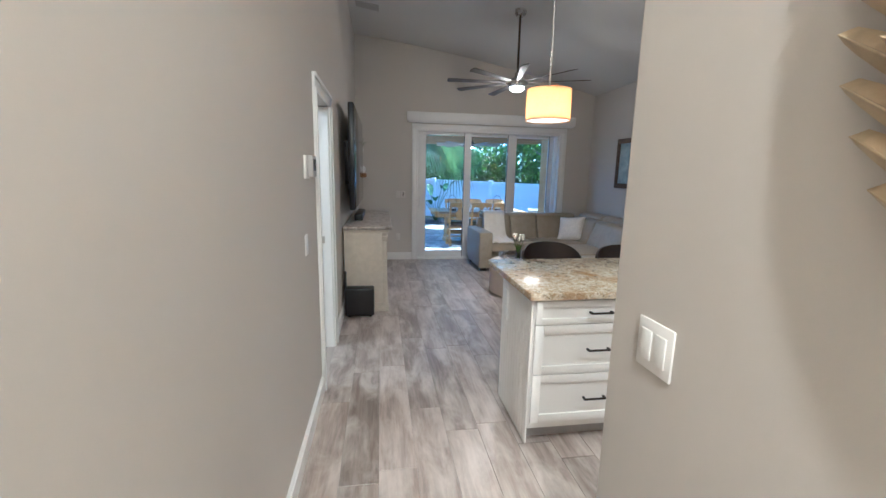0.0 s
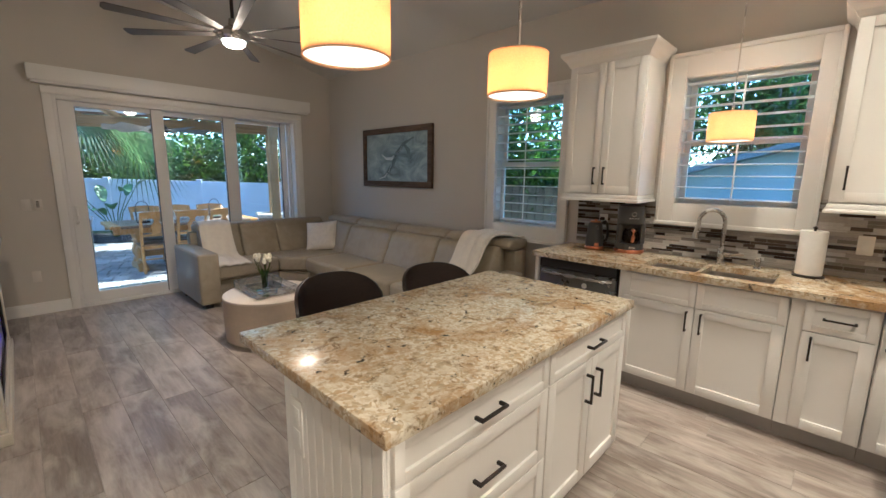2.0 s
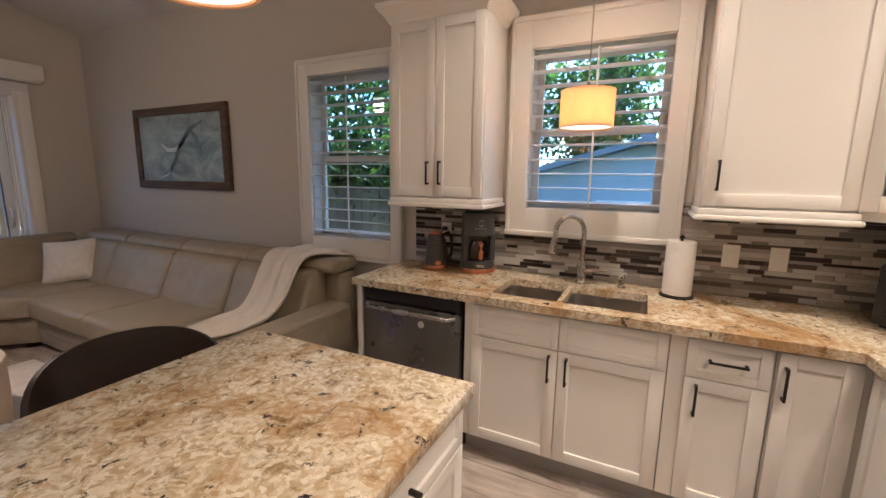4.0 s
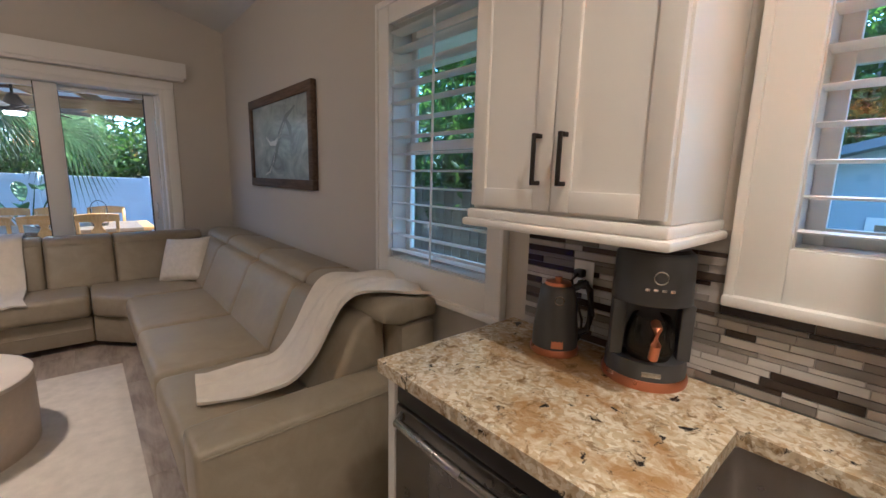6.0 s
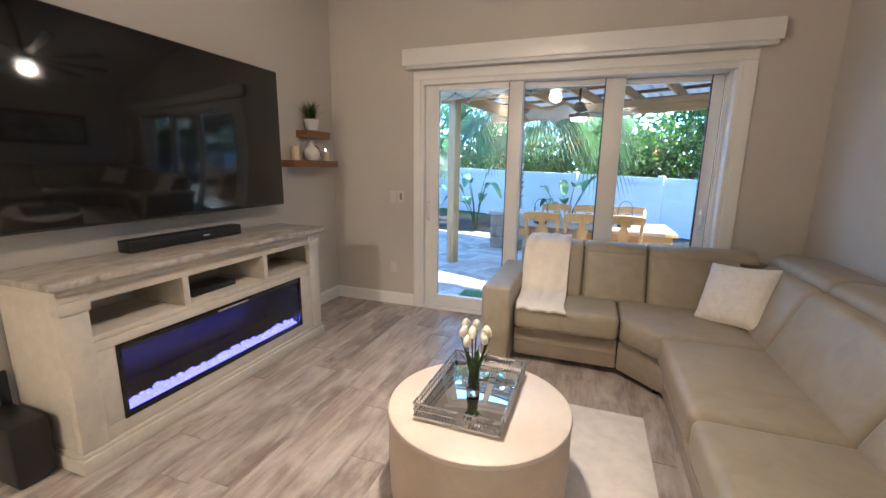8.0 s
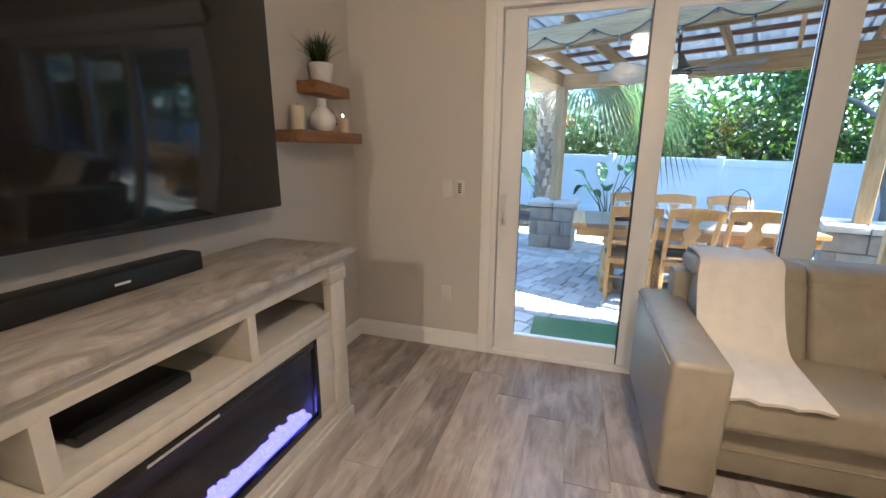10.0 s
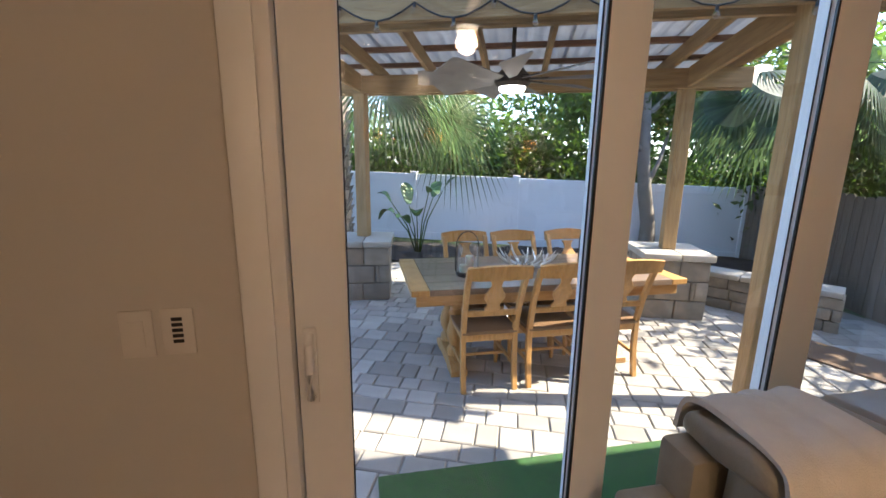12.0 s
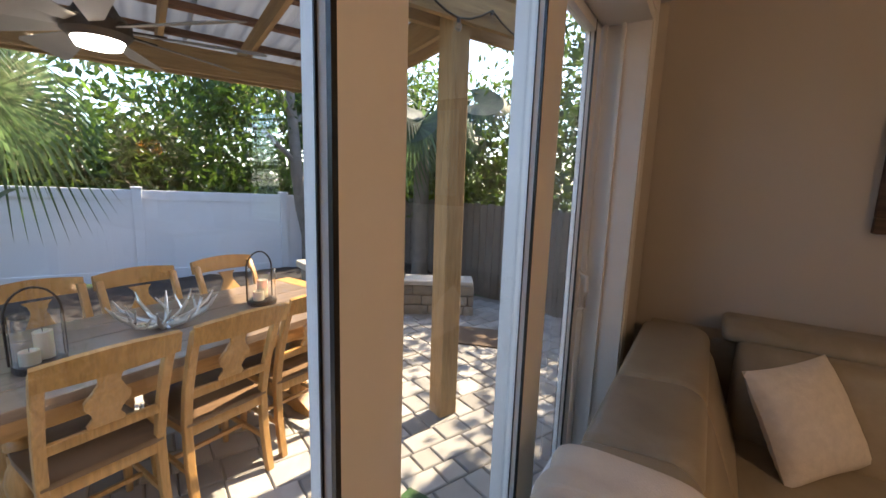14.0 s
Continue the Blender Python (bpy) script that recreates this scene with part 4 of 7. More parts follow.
M["diffuser"] = glow("lamp_diffuser", (1.0, 0.70, 0.42), 0.45)
pendant(1.19, 2.86, 1.862, "cream drum pendant lamp hanging over the island")
pendant(2.06, 2.85, 1.872, "cream drum pendant lamp hanging over the island")
pendant(3.74, 2.34, 1.765, "cream drum pendant lamp hanging over the sink", stem=False, watts=0.38)


def recessed(x, y, watts, spread=105):
    z = ceiling_z(x)
    d = thing("recessed_light", "round white recessed ceiling light", "ceiling light", Matrix.Translation((x, y, z - 0.012)), "recessed lights")
    part("trim_ring", Shape().lathe([(0.062, 0.004), (0.085, 0.0), (0.088, 0.006), (0.085, 0.02), (0.062, 0.02), (0.062, 0.004)], 28), M["trim"], d)
    part("lens", Shape().lathe([(0, 0.006), (0.0615, 0.006), (0.0615, 0.01), (0, 0.01)], 24), M["led"], d, "lit lens")
    a = area_lamp("recessed_glow", (x, y, z - 0.02), (x, y, 0), 0.12, 0.12, watts, (1.0, 0.66, 0.38))
    a.data.shape, a.data.spread = "DISK", radians(spread)


for x, y in ((1.18, 1.02), (2.16, 0.86), (3.13, 0.88), (3.14, 2.27)):
    recessed(x, y, 2.5)
recessed(0.28, -0.7, 23, 180)


M["dark_blade"] = plain("dark_fan_blades", (0.085, 0.075, 0.068), 0.5, vary=0.1)


def ceiling_fan():
    x, y = 1.86, 5.56
    top = ceiling_z(x) - 2.57
    f = thing("ceiling_fan", "brushed nickel ceiling fan with grey blades and a light", "ceiling fan", Matrix.Translation((x, y, 2.57)))
    part("canopy", Shape().lathe([(0, top - 0.07), (0.045, top - 0.07), (0.07, top - 0.04), (0.07, top + 0.03), (0, top + 0.03)]), M["nickel"], f)
    part("downrod", Shape().cyl((0, 0, 0.18), (0, 0, top - 0.06), 0.014), M["bronze"], f)
    part("motor", Shape().lathe([(0, 0.03), (0.10, 0.03), (0.125, 0.055), (0.125, 0.085), (0.09, 0.12), (0.035, 0.15), (0.03, 0.20), (0, 0.20)], 32), M["nickel"], f)
    part("light_lens", Shape().lathe([(0, -0.02), (0.06, -0.014), (0.085, 0.005), (0.09, 0.03), (0, 0.03)], 32), M["led"], f, "glowing round lens")
    for k in range(9):
        a = 2 * math.pi * k / 9 + 0.3
        b = Shape()
        b.prism([(0.15, -0.028), (0.84, -0.048), (0.86, -0.02), (0.86, 0.035), (0.84, 0.048), (0.15, 0.028)], -0.003, 0.003, 0.002, seg=1)
        m = Matrix.Rotation(a, 4, "Z") @ Matrix.Translation((0, 0, 0.085)) @ Matrix.Rotation(radians(13), 4, "X")
        bl = part("blade", b, M["dark_blade"], f, "slim dark grey blade", m)
        part("blade_iron", Shape().box(0.08, -0.012, 0.003, 0.24, 0.012, 0.010, 0.002), M["nickel"], bl)
    a = area_lamp("fan_light", (x, y, 2.545), (x, y, 0), 0.18, 0.18, 2.0, (1.0, 0.64, 0.38))
    a.data.shape, a.data.spread = "DISK", radians(112)
    point_lamp("fan_glow", (x, y, 2.49), 3.8, (1.0, 0.62, 0.35), 0.085)


ceiling_fan()
solo("air_vent", Shape().box(-0.16, -0.10, -0.012, 0.16, 0.10, 0, 0.003), M["toe"], "small grey ceiling air vent", "vent", pose(0.03, 6.5, ceiling_z(0.03) + 0.004, 0, 9, 0))


# ---- living room ----
def profile_y(s, poly, y0, y1, bev=0.02, seg=3, m=None):
    """A section in the x-z plane, run along y."""
    return s.prism([(x, z) for x, z in poly], -y1, -y0, bev, (m or Matrix.Identity(4)) @ Matrix.Rotation(radians(90), 4, "X"), seg)


def sofa():
    s = thing("sectional_sofa", "taupe leather L-shaped sectional sofa with folded headrests", "sofa")
    L = M["leather"]
    part("base", Shape().box(2.985, 4.10, 0.05, 3.98, 6.62, 0.275, 0.02), L, s)
    part("base", Shape().box(1.965, 6.915, 0.05, 2.72, 7.72, 0.275, 0.02), L, s)
    part("base", Shape().prism([(2.722, 6.915), (2.985, 6.65), (2.985, 6.622), (3.98, 6.622), (3.98, 7.72), (2.722, 7.72)], 0.05, 0.275, 0.015), L, s)
    for y0, y1 in ((4.105, 4.90), (4.905, 5.72), (5.725, 6.62)):
        part("seat_cushion", Shape().box(2.93, y0, 0.28, 3.62, y1, 0.465, 0.045, 4), L, s)
    part("seat_cushion", Shape().box(1.97, 6.85, 0.28, 2.715, 7.42, 0.465, 0.045, 4), L, s)
    part("seat_cushion", Shape().prism([(2.722, 6.855), (2.935, 6.63), (3.62, 6.63), (3.62, 7.42), (2.722, 7.42)], 0.28, 0.465, 0.035, seg=3), L, s)
    sec = [(3.47, 0.455), (3.63, 0.82), (3.70, 0.85), (3.78, 0.83), (3.80, 0.30), (3.56, 0.30)]
    for y0, y1 in ((4.105, 4.90), (4.905, 5.72), (5.725, 6.62), (6.625, 7.30)):
        part("back_cushion", profile_y(Shape(), sec, y0, y1, 0.045, 4), L, s)
    part("back_frame", Shape().box(3.80, 4.0, 0.05, 4.0, 7.70, 0.80, 0.02), L, s)
    for y0, y1 in ((4.0, 4.86), (4.865, 5.72), (5.725, 6.58), (6.585, 7.36)):
        part("headrest", profile_y(Shape(), [(3.69, 0.835), (3.71, 0.895), (3.78, 0.925), (4.02, 0.90), (4.025, 0.815), (3.80, 0.80)], y0, y1, 0.03, 4), L, s)
    turn = Matrix.Translation((0, 0, 0)) @ Matrix.Rotation(radians(90), 4, "Z")
    sec2 = [(7.27, 0.455), (7.40, 0.82), (7.46, 0.86), (7.56, 0.84), (7.58, 0.30), (7.36, 0.30)]
    for x0, x1 in ((1.97, 2.44), (2.445, 2.92), (2.925, 3.55)):
        part("back_cushion", profile_y(Shape(), sec2, -x1, -x0, 0.045, 4, turn), L, s)
    part("back_frame", Shape().box(1.90, 7.58, 0.05, 3.80, 7.72, 0.78, 0.02), L, s)
    for x0, x1 in ((1.95, 2.44), (2.445, 2.92), (2.925, 3.66)):
        part("headrest", profile_y(Shape(), [(7.40, 0.80), (7.42, 0.865), (7.48, 0.89), (7.70, 0.87), (7.71, 0.80), (7.58, 0.785)], -x1, -x0, 0.028, 4, turn), L, s)
    part("arm", Shape().box(1.745, 6.73, 0.05, 1.962, 7.70, 0.63, 0.025, 3), L, s)
    part("arm", Shape().box(2.93, 3.89, 0.05, 3.80, 4.098, 0.605, 0.025, 3), L, s)
    for x0, y0, x1, y1 in ((3.0, 3.93, 3.1, 4.03), (1.78, 6.78, 1.88, 6.88), (1.78, 7.5, 1.88, 7.6), (3.8, 3.93, 3.9, 4.03), (2.95, 6.75, 3.05, 6.85)):
        part("foot", Shape().box(x0, y0, 0.0, x1, y1, 0.055, 0.004), M["black_plastic"], s)
    for a, b in (((1.742, 6.75, 0.605), (1.742, 7.68, 0.605)), ((2.95, 3.888, 0.58), (3.78, 3.888, 0.58)), ((2.982, 4.12, 0.17), (2.982, 6.6, 0.17)), ((1.98, 6.912, 0.17), (2.71, 6.912, 0.17))):
        part("piping", Shape().tube([a, b], 0.004, 6), L, s)


sofa()


def cloth(name, label, path, width, across, mat, thick=0.016, seed=0.0, taper=0.0, fold=1.0):
    """A folded throw: a strip laid along path, with creases, given thickness."""
    pts = [Vector(p) for p in path]
    acr = Vector(across)
    def at(u):
        k = min(int(u * (len(pts) - 1)), len(pts) - 2)
        f = u * (len(pts) - 1) - k
        p0, p1, p2, p3 = pts[max(k - 1, 0)], pts[k], pts[k + 1], pts[min(k + 2, len(pts) - 1)]
        return 0.5 * ((2 * p1) + (p2 - p0) * f + (2 * p0 - 5 * p1 + 4 * p2 - p3) * f * f + (3 * p1 - p0 - 3 * p2 + p3) * f ** 3)
    t = bmesh.new()
    nu, nv = 48, 20
    grid = []
    for i in range(nu + 1):
        u = i / nu
        c = at(u)
        d = (at(min(1, u + 0.01)) - at(max(0, u - 0.01))).normalized()
        n = d.cross(acr).normalized()
        if n.z < 0:
            n = -n
        row = []
        for j in range(nv + 1):
            w = (j / nv - 0.5)
            wob = 0.013 * (fold - 1) * math.sin(11 * u + 5 * w + 2 * math.sin(4 * w)) + fold * (0.012 * math.sin(9 * w + 5 * u + seed) + 0.010 * noise.noise(Vector((4 * u + seed, 5 * w, 0.3))))
            side_ = 0.02 * fold * noise.noise(Vector((3 * u, seed, 2.0 if w > 0 else 5.0)))
            row.append(t.verts.new(c + acr * (w * width * (1 - taper * u) + side_) + n * (abs(wob) + 0.002)))
        grid.append(row)
    for i in range(nu):
        for j in range(nv):
            t.faces.new((grid[i][j], grid[i + 1][j], grid[i + 1][j + 1], grid[i][j + 1]))
    bmesh.ops.recalc_face_normals(t, faces=t.faces[:])
    bmesh.ops.solidify(t, geom=t.faces[:], thickness=thick)
    return solo(name, Shape().add(t), mat, label, "throw blanket")


cloth("throw_blanket", "cream knit throw draped over the sofa headrest and seat", [(4.03, 4.27, 0.905), (3.92, 4.29, 0.935), (3.76, 4.32, 0.94), (3.655, 4.35, 0.915), (3.58, 4.37, 0.82), (3.49, 4.39, 0.67), (3.40, 4.43, 0.565), (3.31, 4.50, 0.515), (3.22, 4.55, 0.485), (3.06, 4.60, 0.48)], 0.47, (0.16, 0.987, 0), M["knit"], 0.015, 1.0, 0.32, 2.0)
cloth("throw_blanket", "cream knit throw draped over the sofa backrest", [(2.15, 7.735, 0.78), (2.15, 7.71, 0.885), (2.15, 7.56, 0.905), (2.15, 7.42, 0.89), (2.15, 7.37, 0.80), (2.15, 7.28, 0.60), (2.15, 7.20, 0.50), (2.15, 7.05, 0.482), (2.15, 6.92, 0.478), (2.17, 6.83, 0.455)], 0.36, (1, 0, 0), M["knit"], 0.016, 3.0)


def pillow(m, size=0.44):
    t = bmesh.new()
    n = 22
    for side_ in (1, -1):
        vs = [[t.verts.new(((i / n - 0.5) * size * (1 - 0.10 * (1 - (2 * j / n - 1) ** 2) * 0.6), (j / n - 0.5) * size * (1 - 0.10 * (1 - (2 * i / n - 1) ** 2) * 0.6),
              side_ * 0.085 * (max(0, 1 - abs(2 * i / n - 1) ** 2.6) * max(0, 1 - abs(2 * j / n - 1) ** 2.6)) ** 0.5 + 0.004 * noise.noise(Vector((i * 1.7, j * 1.9, side_))))) for j in range(n + 1)] for i in range(n + 1)]
        for i in range(n):
            for j in range(n):
                t.faces.new((vs[i][j], vs[i + 1][j], vs[i + 1][j + 1], vs[i][j + 1]))
    bmesh.ops.remove_doubles(t, verts=t.verts[:], dist=0.009)
    return solo("throw_pillow", Shape().add(t), M["fur"], "ivory fluffy square pillow on the sofa corner", "pillow", m)


pillow(pose(3.43, 7.06, 0.655, 62, 0, -46) @ pose(0, 0, 0, 0, 0, 6))


def coffee_table():
    c = thing("coffee_table", "round travertine-look drum coffee table", "coffee table", Matrix.Translation((2.04, 5.56, 0.0)))
    part("tabletop", Shape().lathe([(0, 0.42), (0.405, 0.42), (0.416, 0.414), (0.42, 0.402), (0.418, 0.395), (0, 0.395)], 64), M["travertine_top"], c, "pale round stone top")
    part("drum", Shape().lathe([(0, 0.395), (0.415, 0.395), (0.417, 0.20), (0.41, 0.016), (0.40, 0.012), (0, 0.012)], 64), M["travertine"], c)
    part("plinth", Shape().lathe([(0, 0.0), (0.38, 0.0), (0.38, 0.012), (0, 0.012)], 40), M["travertine"], c)


M["travertine_top"] = plain("pale_travertine", (0.70, 0.62, 0.52), 0.4, vary=0.07, scale=6, relief=0.08)
coffee_table()


def tray():
    t = thing("serving_tray", "square mirrored tray with beaded silver wire sides", "tray", pose(2.005, 5.605, 0.421, 0, 0, -1))
    a, b, h = 0.19, 0.28, 0.075
    part("mirror_base", Shape().box(-a, -b, 0.0, a, b, 0.012, 0.003), M["mirror"], t, "mirror base")
    r = Shape()
    for z in (0.014, 0.045, h):
        r.tube([(-a, -b, z), (a, -b, z), (a, b, z), (-a, b, z)], 0.0035 if z < h else 0.005, 6, True)
    part("rim", r, M["steel"], t)
    w = Shape()
    for i in range(27):
        u = i / 26
        for x0, y0, x1, y1 in ((-a, -b, a, -b), (-a, b, a, b), (-a, -b, -a, b), (a, -b, a, b)):
            p, q = Vector((x0, y0, 0)).lerp(Vector((x1, y1, 0)), u), Vector((x0, y0, 0)).lerp(Vector((x1, y1, 0)), min(1, u + 1 / 26))
            w.cyl((*p.xy, 0.012), (*q.xy, h), 0.0016, seg=4, caps=False).cyl((*q.xy, 0.012), (*p.xy, h), 0.0016, seg=4, caps=False)
    part("wire_side", w, M["steel"], t, "silver lattice sides")


tray()


def tulips():
    x, y, z = 2.0, 5.60, 0.434
    v = thing("flower_vase", "clear glass vase with cut tulips", "vase", Matrix.Translation((x, y, z)))
    part("vase", Shape().lathe([(0, 0), (0.032, 0), (0.034, 0.02), (0.028, 0.07), (0.034, 0.15), (0.0315, 0.15), (0.0255, 0.07), (0.031, 0.022), (0, 0.012)], 28), M["clear"], v)
    part("water", Shape().lathe([(0, 0.013), (0.030, 0.0225), (0.0255, 0.07), (0.0265, 0.085), (0, 0.085)], 24), M["clear"], v)
    rnd = random.Random(5)
    for k in range(8):
        a = 2.4 * k
        tip = Vector((0.075 * math.cos(a) * (0.5 + rnd.random() * 0.7), 0.075 * math.sin(a) * (0.5 + rnd.random() * 0.7), 0.25 + 0.05 * rnd.random()))
        st = part("stem", Shape().tube([(0.008 * math.cos(a), 0.008 * math.sin(a), 0.02), tip * 0.45 + Vector((0, 0, 0.03)), tip], 0.0032, 6), M["leaf"], v)
        part("tulip", Shape().lathe([(0, 0), (0.014, 0.006), (0.020, 0.025), (0.017, 0.045), (0.007, 0.058), (0.004, 0.055), (0, 0.03)], 9, Matrix.Translation(tip) @ Matrix.Rotation(0.35, 4, Vector((math.sin(a), -math.cos(a), 0)))), M["petal"], v, "ivory tulip bloom")
    for k in range(6):
        a = 1.1 * k + 0.4
        c, sn = math.cos(a), math.sin(a)
        g = Shape().grid(lambda u, w: Vector((c * (0.012 + 0.06 * u * u) - sn * (w - 0.5) * 0.036 * math.sin(math.pi * min(0.98, u + 0.08)), sn * (0.012 + 0.06 * u * u) + c * (w - 0.5) * 0.036 * math.sin(math.pi * min(0.98, u + 0.08)), 0.05 + 0.19 * u - 0.03 * u * u + 0.01 * abs(w - 0.5))), 8, 2)
        part("leaf", g, M["leaf"], v)


tulips()


def rug():
    s = Shape()
    x0, x1, y0, y1 = 1.95, 2.86, 4.2, 6.40
    s.grid(lambda u, v: Vector((x0 + (x1 - x0) * u, y0 + (y1 - y0) * v, 0.006 + 0.012 * min(1, 14 * min(u, 1 - u, v, 1 - v)) + 0.003 * noise.noise(Vector((90 * u, 160 * v, 0))))), 60, 120)
    s.box(x0, y0, 0.0, x1, y1, 0.006)
    return solo("area_rug", s, M["rug"], "ivory shag rug beside the sofa", "rug")


rug()


def console():
    c = thing("fireplace_console", "antique ivory media console with an electric fireplace", "media console")
    K = M["console"]
    x0, x1, y0, y1 = XL + 0.018, 0.265, 4.93, 6.80
    part("plinth", Shape().box(x0, y0 - 0.02, 0, x1 + 0.012, y1 + 0.02, 0.075, 0.006).box(x0, y0 - 0.008, 0.075, x1, y1 + 0.008, 0.10, 0.006), K, c)
    part("back_panel", Shape().box(x0, y0 + 0.02, 0.10, x0 + 0.012, y1 - 0.02, 0.90), K, c)
    for a, b in ((y0, y0 + 0.022), (y1 - 0.022, y1)):
        part("side_panel", Shape().box(x0, a, 0.10, x1 - 0.045, b, 0.90, 0.002), K, c)
    for a, b in ((y0 - 0.004, y0 + 0.115), (y1 - 0.115, y1 + 0.004)):
        part("pilaster", Shape().box(x1 - 0.05, a, 0.10, x1 - 0.004, b, 0.80, 0.005).box(x1 - 0.055, a - 0.006, 0.80, x1 + 0.006, b + 0.006, 0.86, 0.006).box(x1 - 0.055, a - 0.002, 0.86, x1, b + 0.002, 0.90, 0.004), K, c)
    part("shelf", Shape().box(x0 + 0.012, y0 + 0.022, 0.63, x1 - 0.02, y1 - 0.022, 0.66, 0.003), K, c)
    part("top_rail", Shape().box(x1 - 0.045, y0 + 0.115, 0.835, x1 - 0.012, y1 - 0.115, 0.90, 0.003), K, c)
    part("mid_rail", Shape().box(x1 - 0.045, y0 + 0.115, 0.575, x1 - 0.013, y1 - 0.115, 0.629, 0.003), K, c)
    part("low_rail", Shape().box(x1 - 0.045, y0 + 0.115, 0.10, x1 - 0.013, y1 - 0.115, 0.175, 0.003), K, c)
    for y in (5.555, 6.19):
        part("divider", Shape().box(x0 + 0.012, y - 0.02, 0.66, x1 - 0.014, y + 0.02, 0.90, 0.003), K, c)
    for a, b in ((y0 + 0.115, 5.14), (6.55, y1 - 0.115)):
        part("stile", Shape().box(x1 - 0.044, a, 0.175, x1 - 0.0135, b, 0.575, 0.003), K, c)
    part("cornice", Shape().box(x0, y0 - 0.02, 0.90, x1 + 0.02, y1 + 0.02, 0.93, 0.008), K, c)
    part("console_top", Shape().box(x0, y0 - 0.05, 0.932, x1 + 0.05, y1 + 0.045, 0.967, 0.008), M["marble"], c, "grey-brown marble-look top")
    f = part("firebox", Shape().box(x0 + 0.10, 5.14, 0.175, x1 - 0.05, 5.15, 0.575).box(x0 + 0.10, 6.54, 0.175, x1 - 0.05, 6.55, 0.575).box(x0 + 0.10, 5.15, 0.565, x1 - 0.05, 6.54, 0.575).box(x0 + 0.10, 5.15, 0.175, x1 - 0.05, 6.54, 0.185).box(x0 + 0.09, 5.14, 0.175, x0 + 0.10, 6.55, 0.575), M["black_plastic"], c, "black electric firebox")
    fr = Shape()
    for a0, b0, a1, b1 in ((5.135, 0.17, 5.16, 0.58), (6.53, 0.17, 6.555, 0.58), (5.16, 0.545, 6.53, 0.58), (5.16, 0.17, 6.53, 0.20)):
        fr.box(x1 - 0.03, a0, b0, x1 - 0.008, a1, b1, 0.002)
    part("glass_frame", fr, M["dark_glass"], f, "black glass frame")
    gl = part("fire_glass", Shape().box(x1 - 0.022, 5.16, 0.20, x1 - 0.019, 6.53, 0.545), M["smoke"], f, "smoked glass", smooth=False)
    gl.visible_shadow = False
    rnd = random.Random(3)
    for k in range(110):
        b = Shape()
        r = 0.012 + 0.012 * rnd.random()
        t = bmesh.new()
        bmesh.ops.create_icosphere(t, subdivisions=1, radius=r)
        b.add(t)
        part("ember_crystal", b, M["ember"], f, "", Matrix.Translation((x1 - 0.05 - 0.06 * rnd.random(), 5.17 + 1.35 * k / 110, 0.195 + 0.022 * rnd.random())), smooth=False)
    part("ember_bed", Shape().box(x1 - 0.115, 5.165, 0.186, x1 - 0.045, 6.525, 0.204, 0.004), M["ember"], f, "glowing violet ember bed")
    part("vent_slot", Shape().box(x1 - 0.031, 5.75, 0.551, x1 - 0.0075, 6.0, 0.561), M["toe"], f)


M["smoke"] = glass("smoked_glass", (0.62, 0.60, 0.62))
console()


def television():
    t = thing("television", "very large wall-mounted black flat-screen television", "television")
    part("housing", Shape().box(-0.125, 4.83, 1.145, -0.068, 6.80, 2.235, 0.01).box(-0.16, 5.2, 1.30, -0.125, 6.4, 2.0, 0.01), M["black_plastic"], t)
    part("screen", Shape().box(-0.0675, 4.842, 1.162, -0.064, 6.788, 2.224, 0.001), M["screen"], t, "glossy black screen")
    part("wall_mount", Shape().box(XL, 5.5, 1.4, -0.16, 6.1, 1.9, 0.004), M["black_metal"], t)


television()
sb = thing("soundbar", "long black fabric soundbar", "soundbar")
part("body", Shape().box(-0.12, 5.44, 0.968, -0.02, 6.26, 1.042, 0.01), M["black_plastic"], sb)
part("badge", Shape().box(-0.0195, 5.93, 1.0, -0.0185, 5.98, 1.008), M["plate"], sb, "small pale badge")
sw = thing("subwoofer", "black subwoofer cube on the floor", "subwoofer")
part("cabinet", Shape().box(-0.19, 4.74, 0.012, 0.118, 4.895, 0.315, 0.018), M["black_plastic"], sw)
for x, y in ((-0.15, 4.77), (0.08, 4.77), (-0.15, 4.86), (0.08, 4.86)):
    part("foot", Shape().cyl((x, y, 0), (x, y, 0.013), 0.015), M["black_plastic"], sw)
sp = thing("power_strip", "black power strip fixed to the wall by the console", "power strip")
part("body", Shape().box(XL + 0.0165, 4.86, 0.05, XL + 0.04, 4.90, 0.48, 0.006), M["black_plastic"], sp)
st = thing("cable_box", "flat black set-top box with a cable", "set-top box")
part("body", Shape().box(-0.02, 5.66, 0.661, 0.16, 6.0, 0.70, 0.008), M["black_plastic"], st)
part("cable", Shape().tube([(-0.03, 5.72, 0.68), (-0.07, 5.70, 0.72), (-0.10, 5.68, 0.76), (-0.13, 5.70, 0.70), (-0.17, 5.75, 0.67)], 0.006, 8), M["black_plastic"], st)


def shelf(y0, y1, x1, z0, z1, label):
    return solo("floating_shelf", Shape().box(XL, y0, z0, x1, y1, z1, 0.003), M["shelf_wood"], label, "shelf", group="corner shelves")


shelf(6.965, 7.585, -0.03, 1.465, 1.528, "long honey oak floating shelf by the corner")
shelf(7.19, 7.555, -0.09, 1.742, 1.808, "short honey oak floating shelf by the corner")


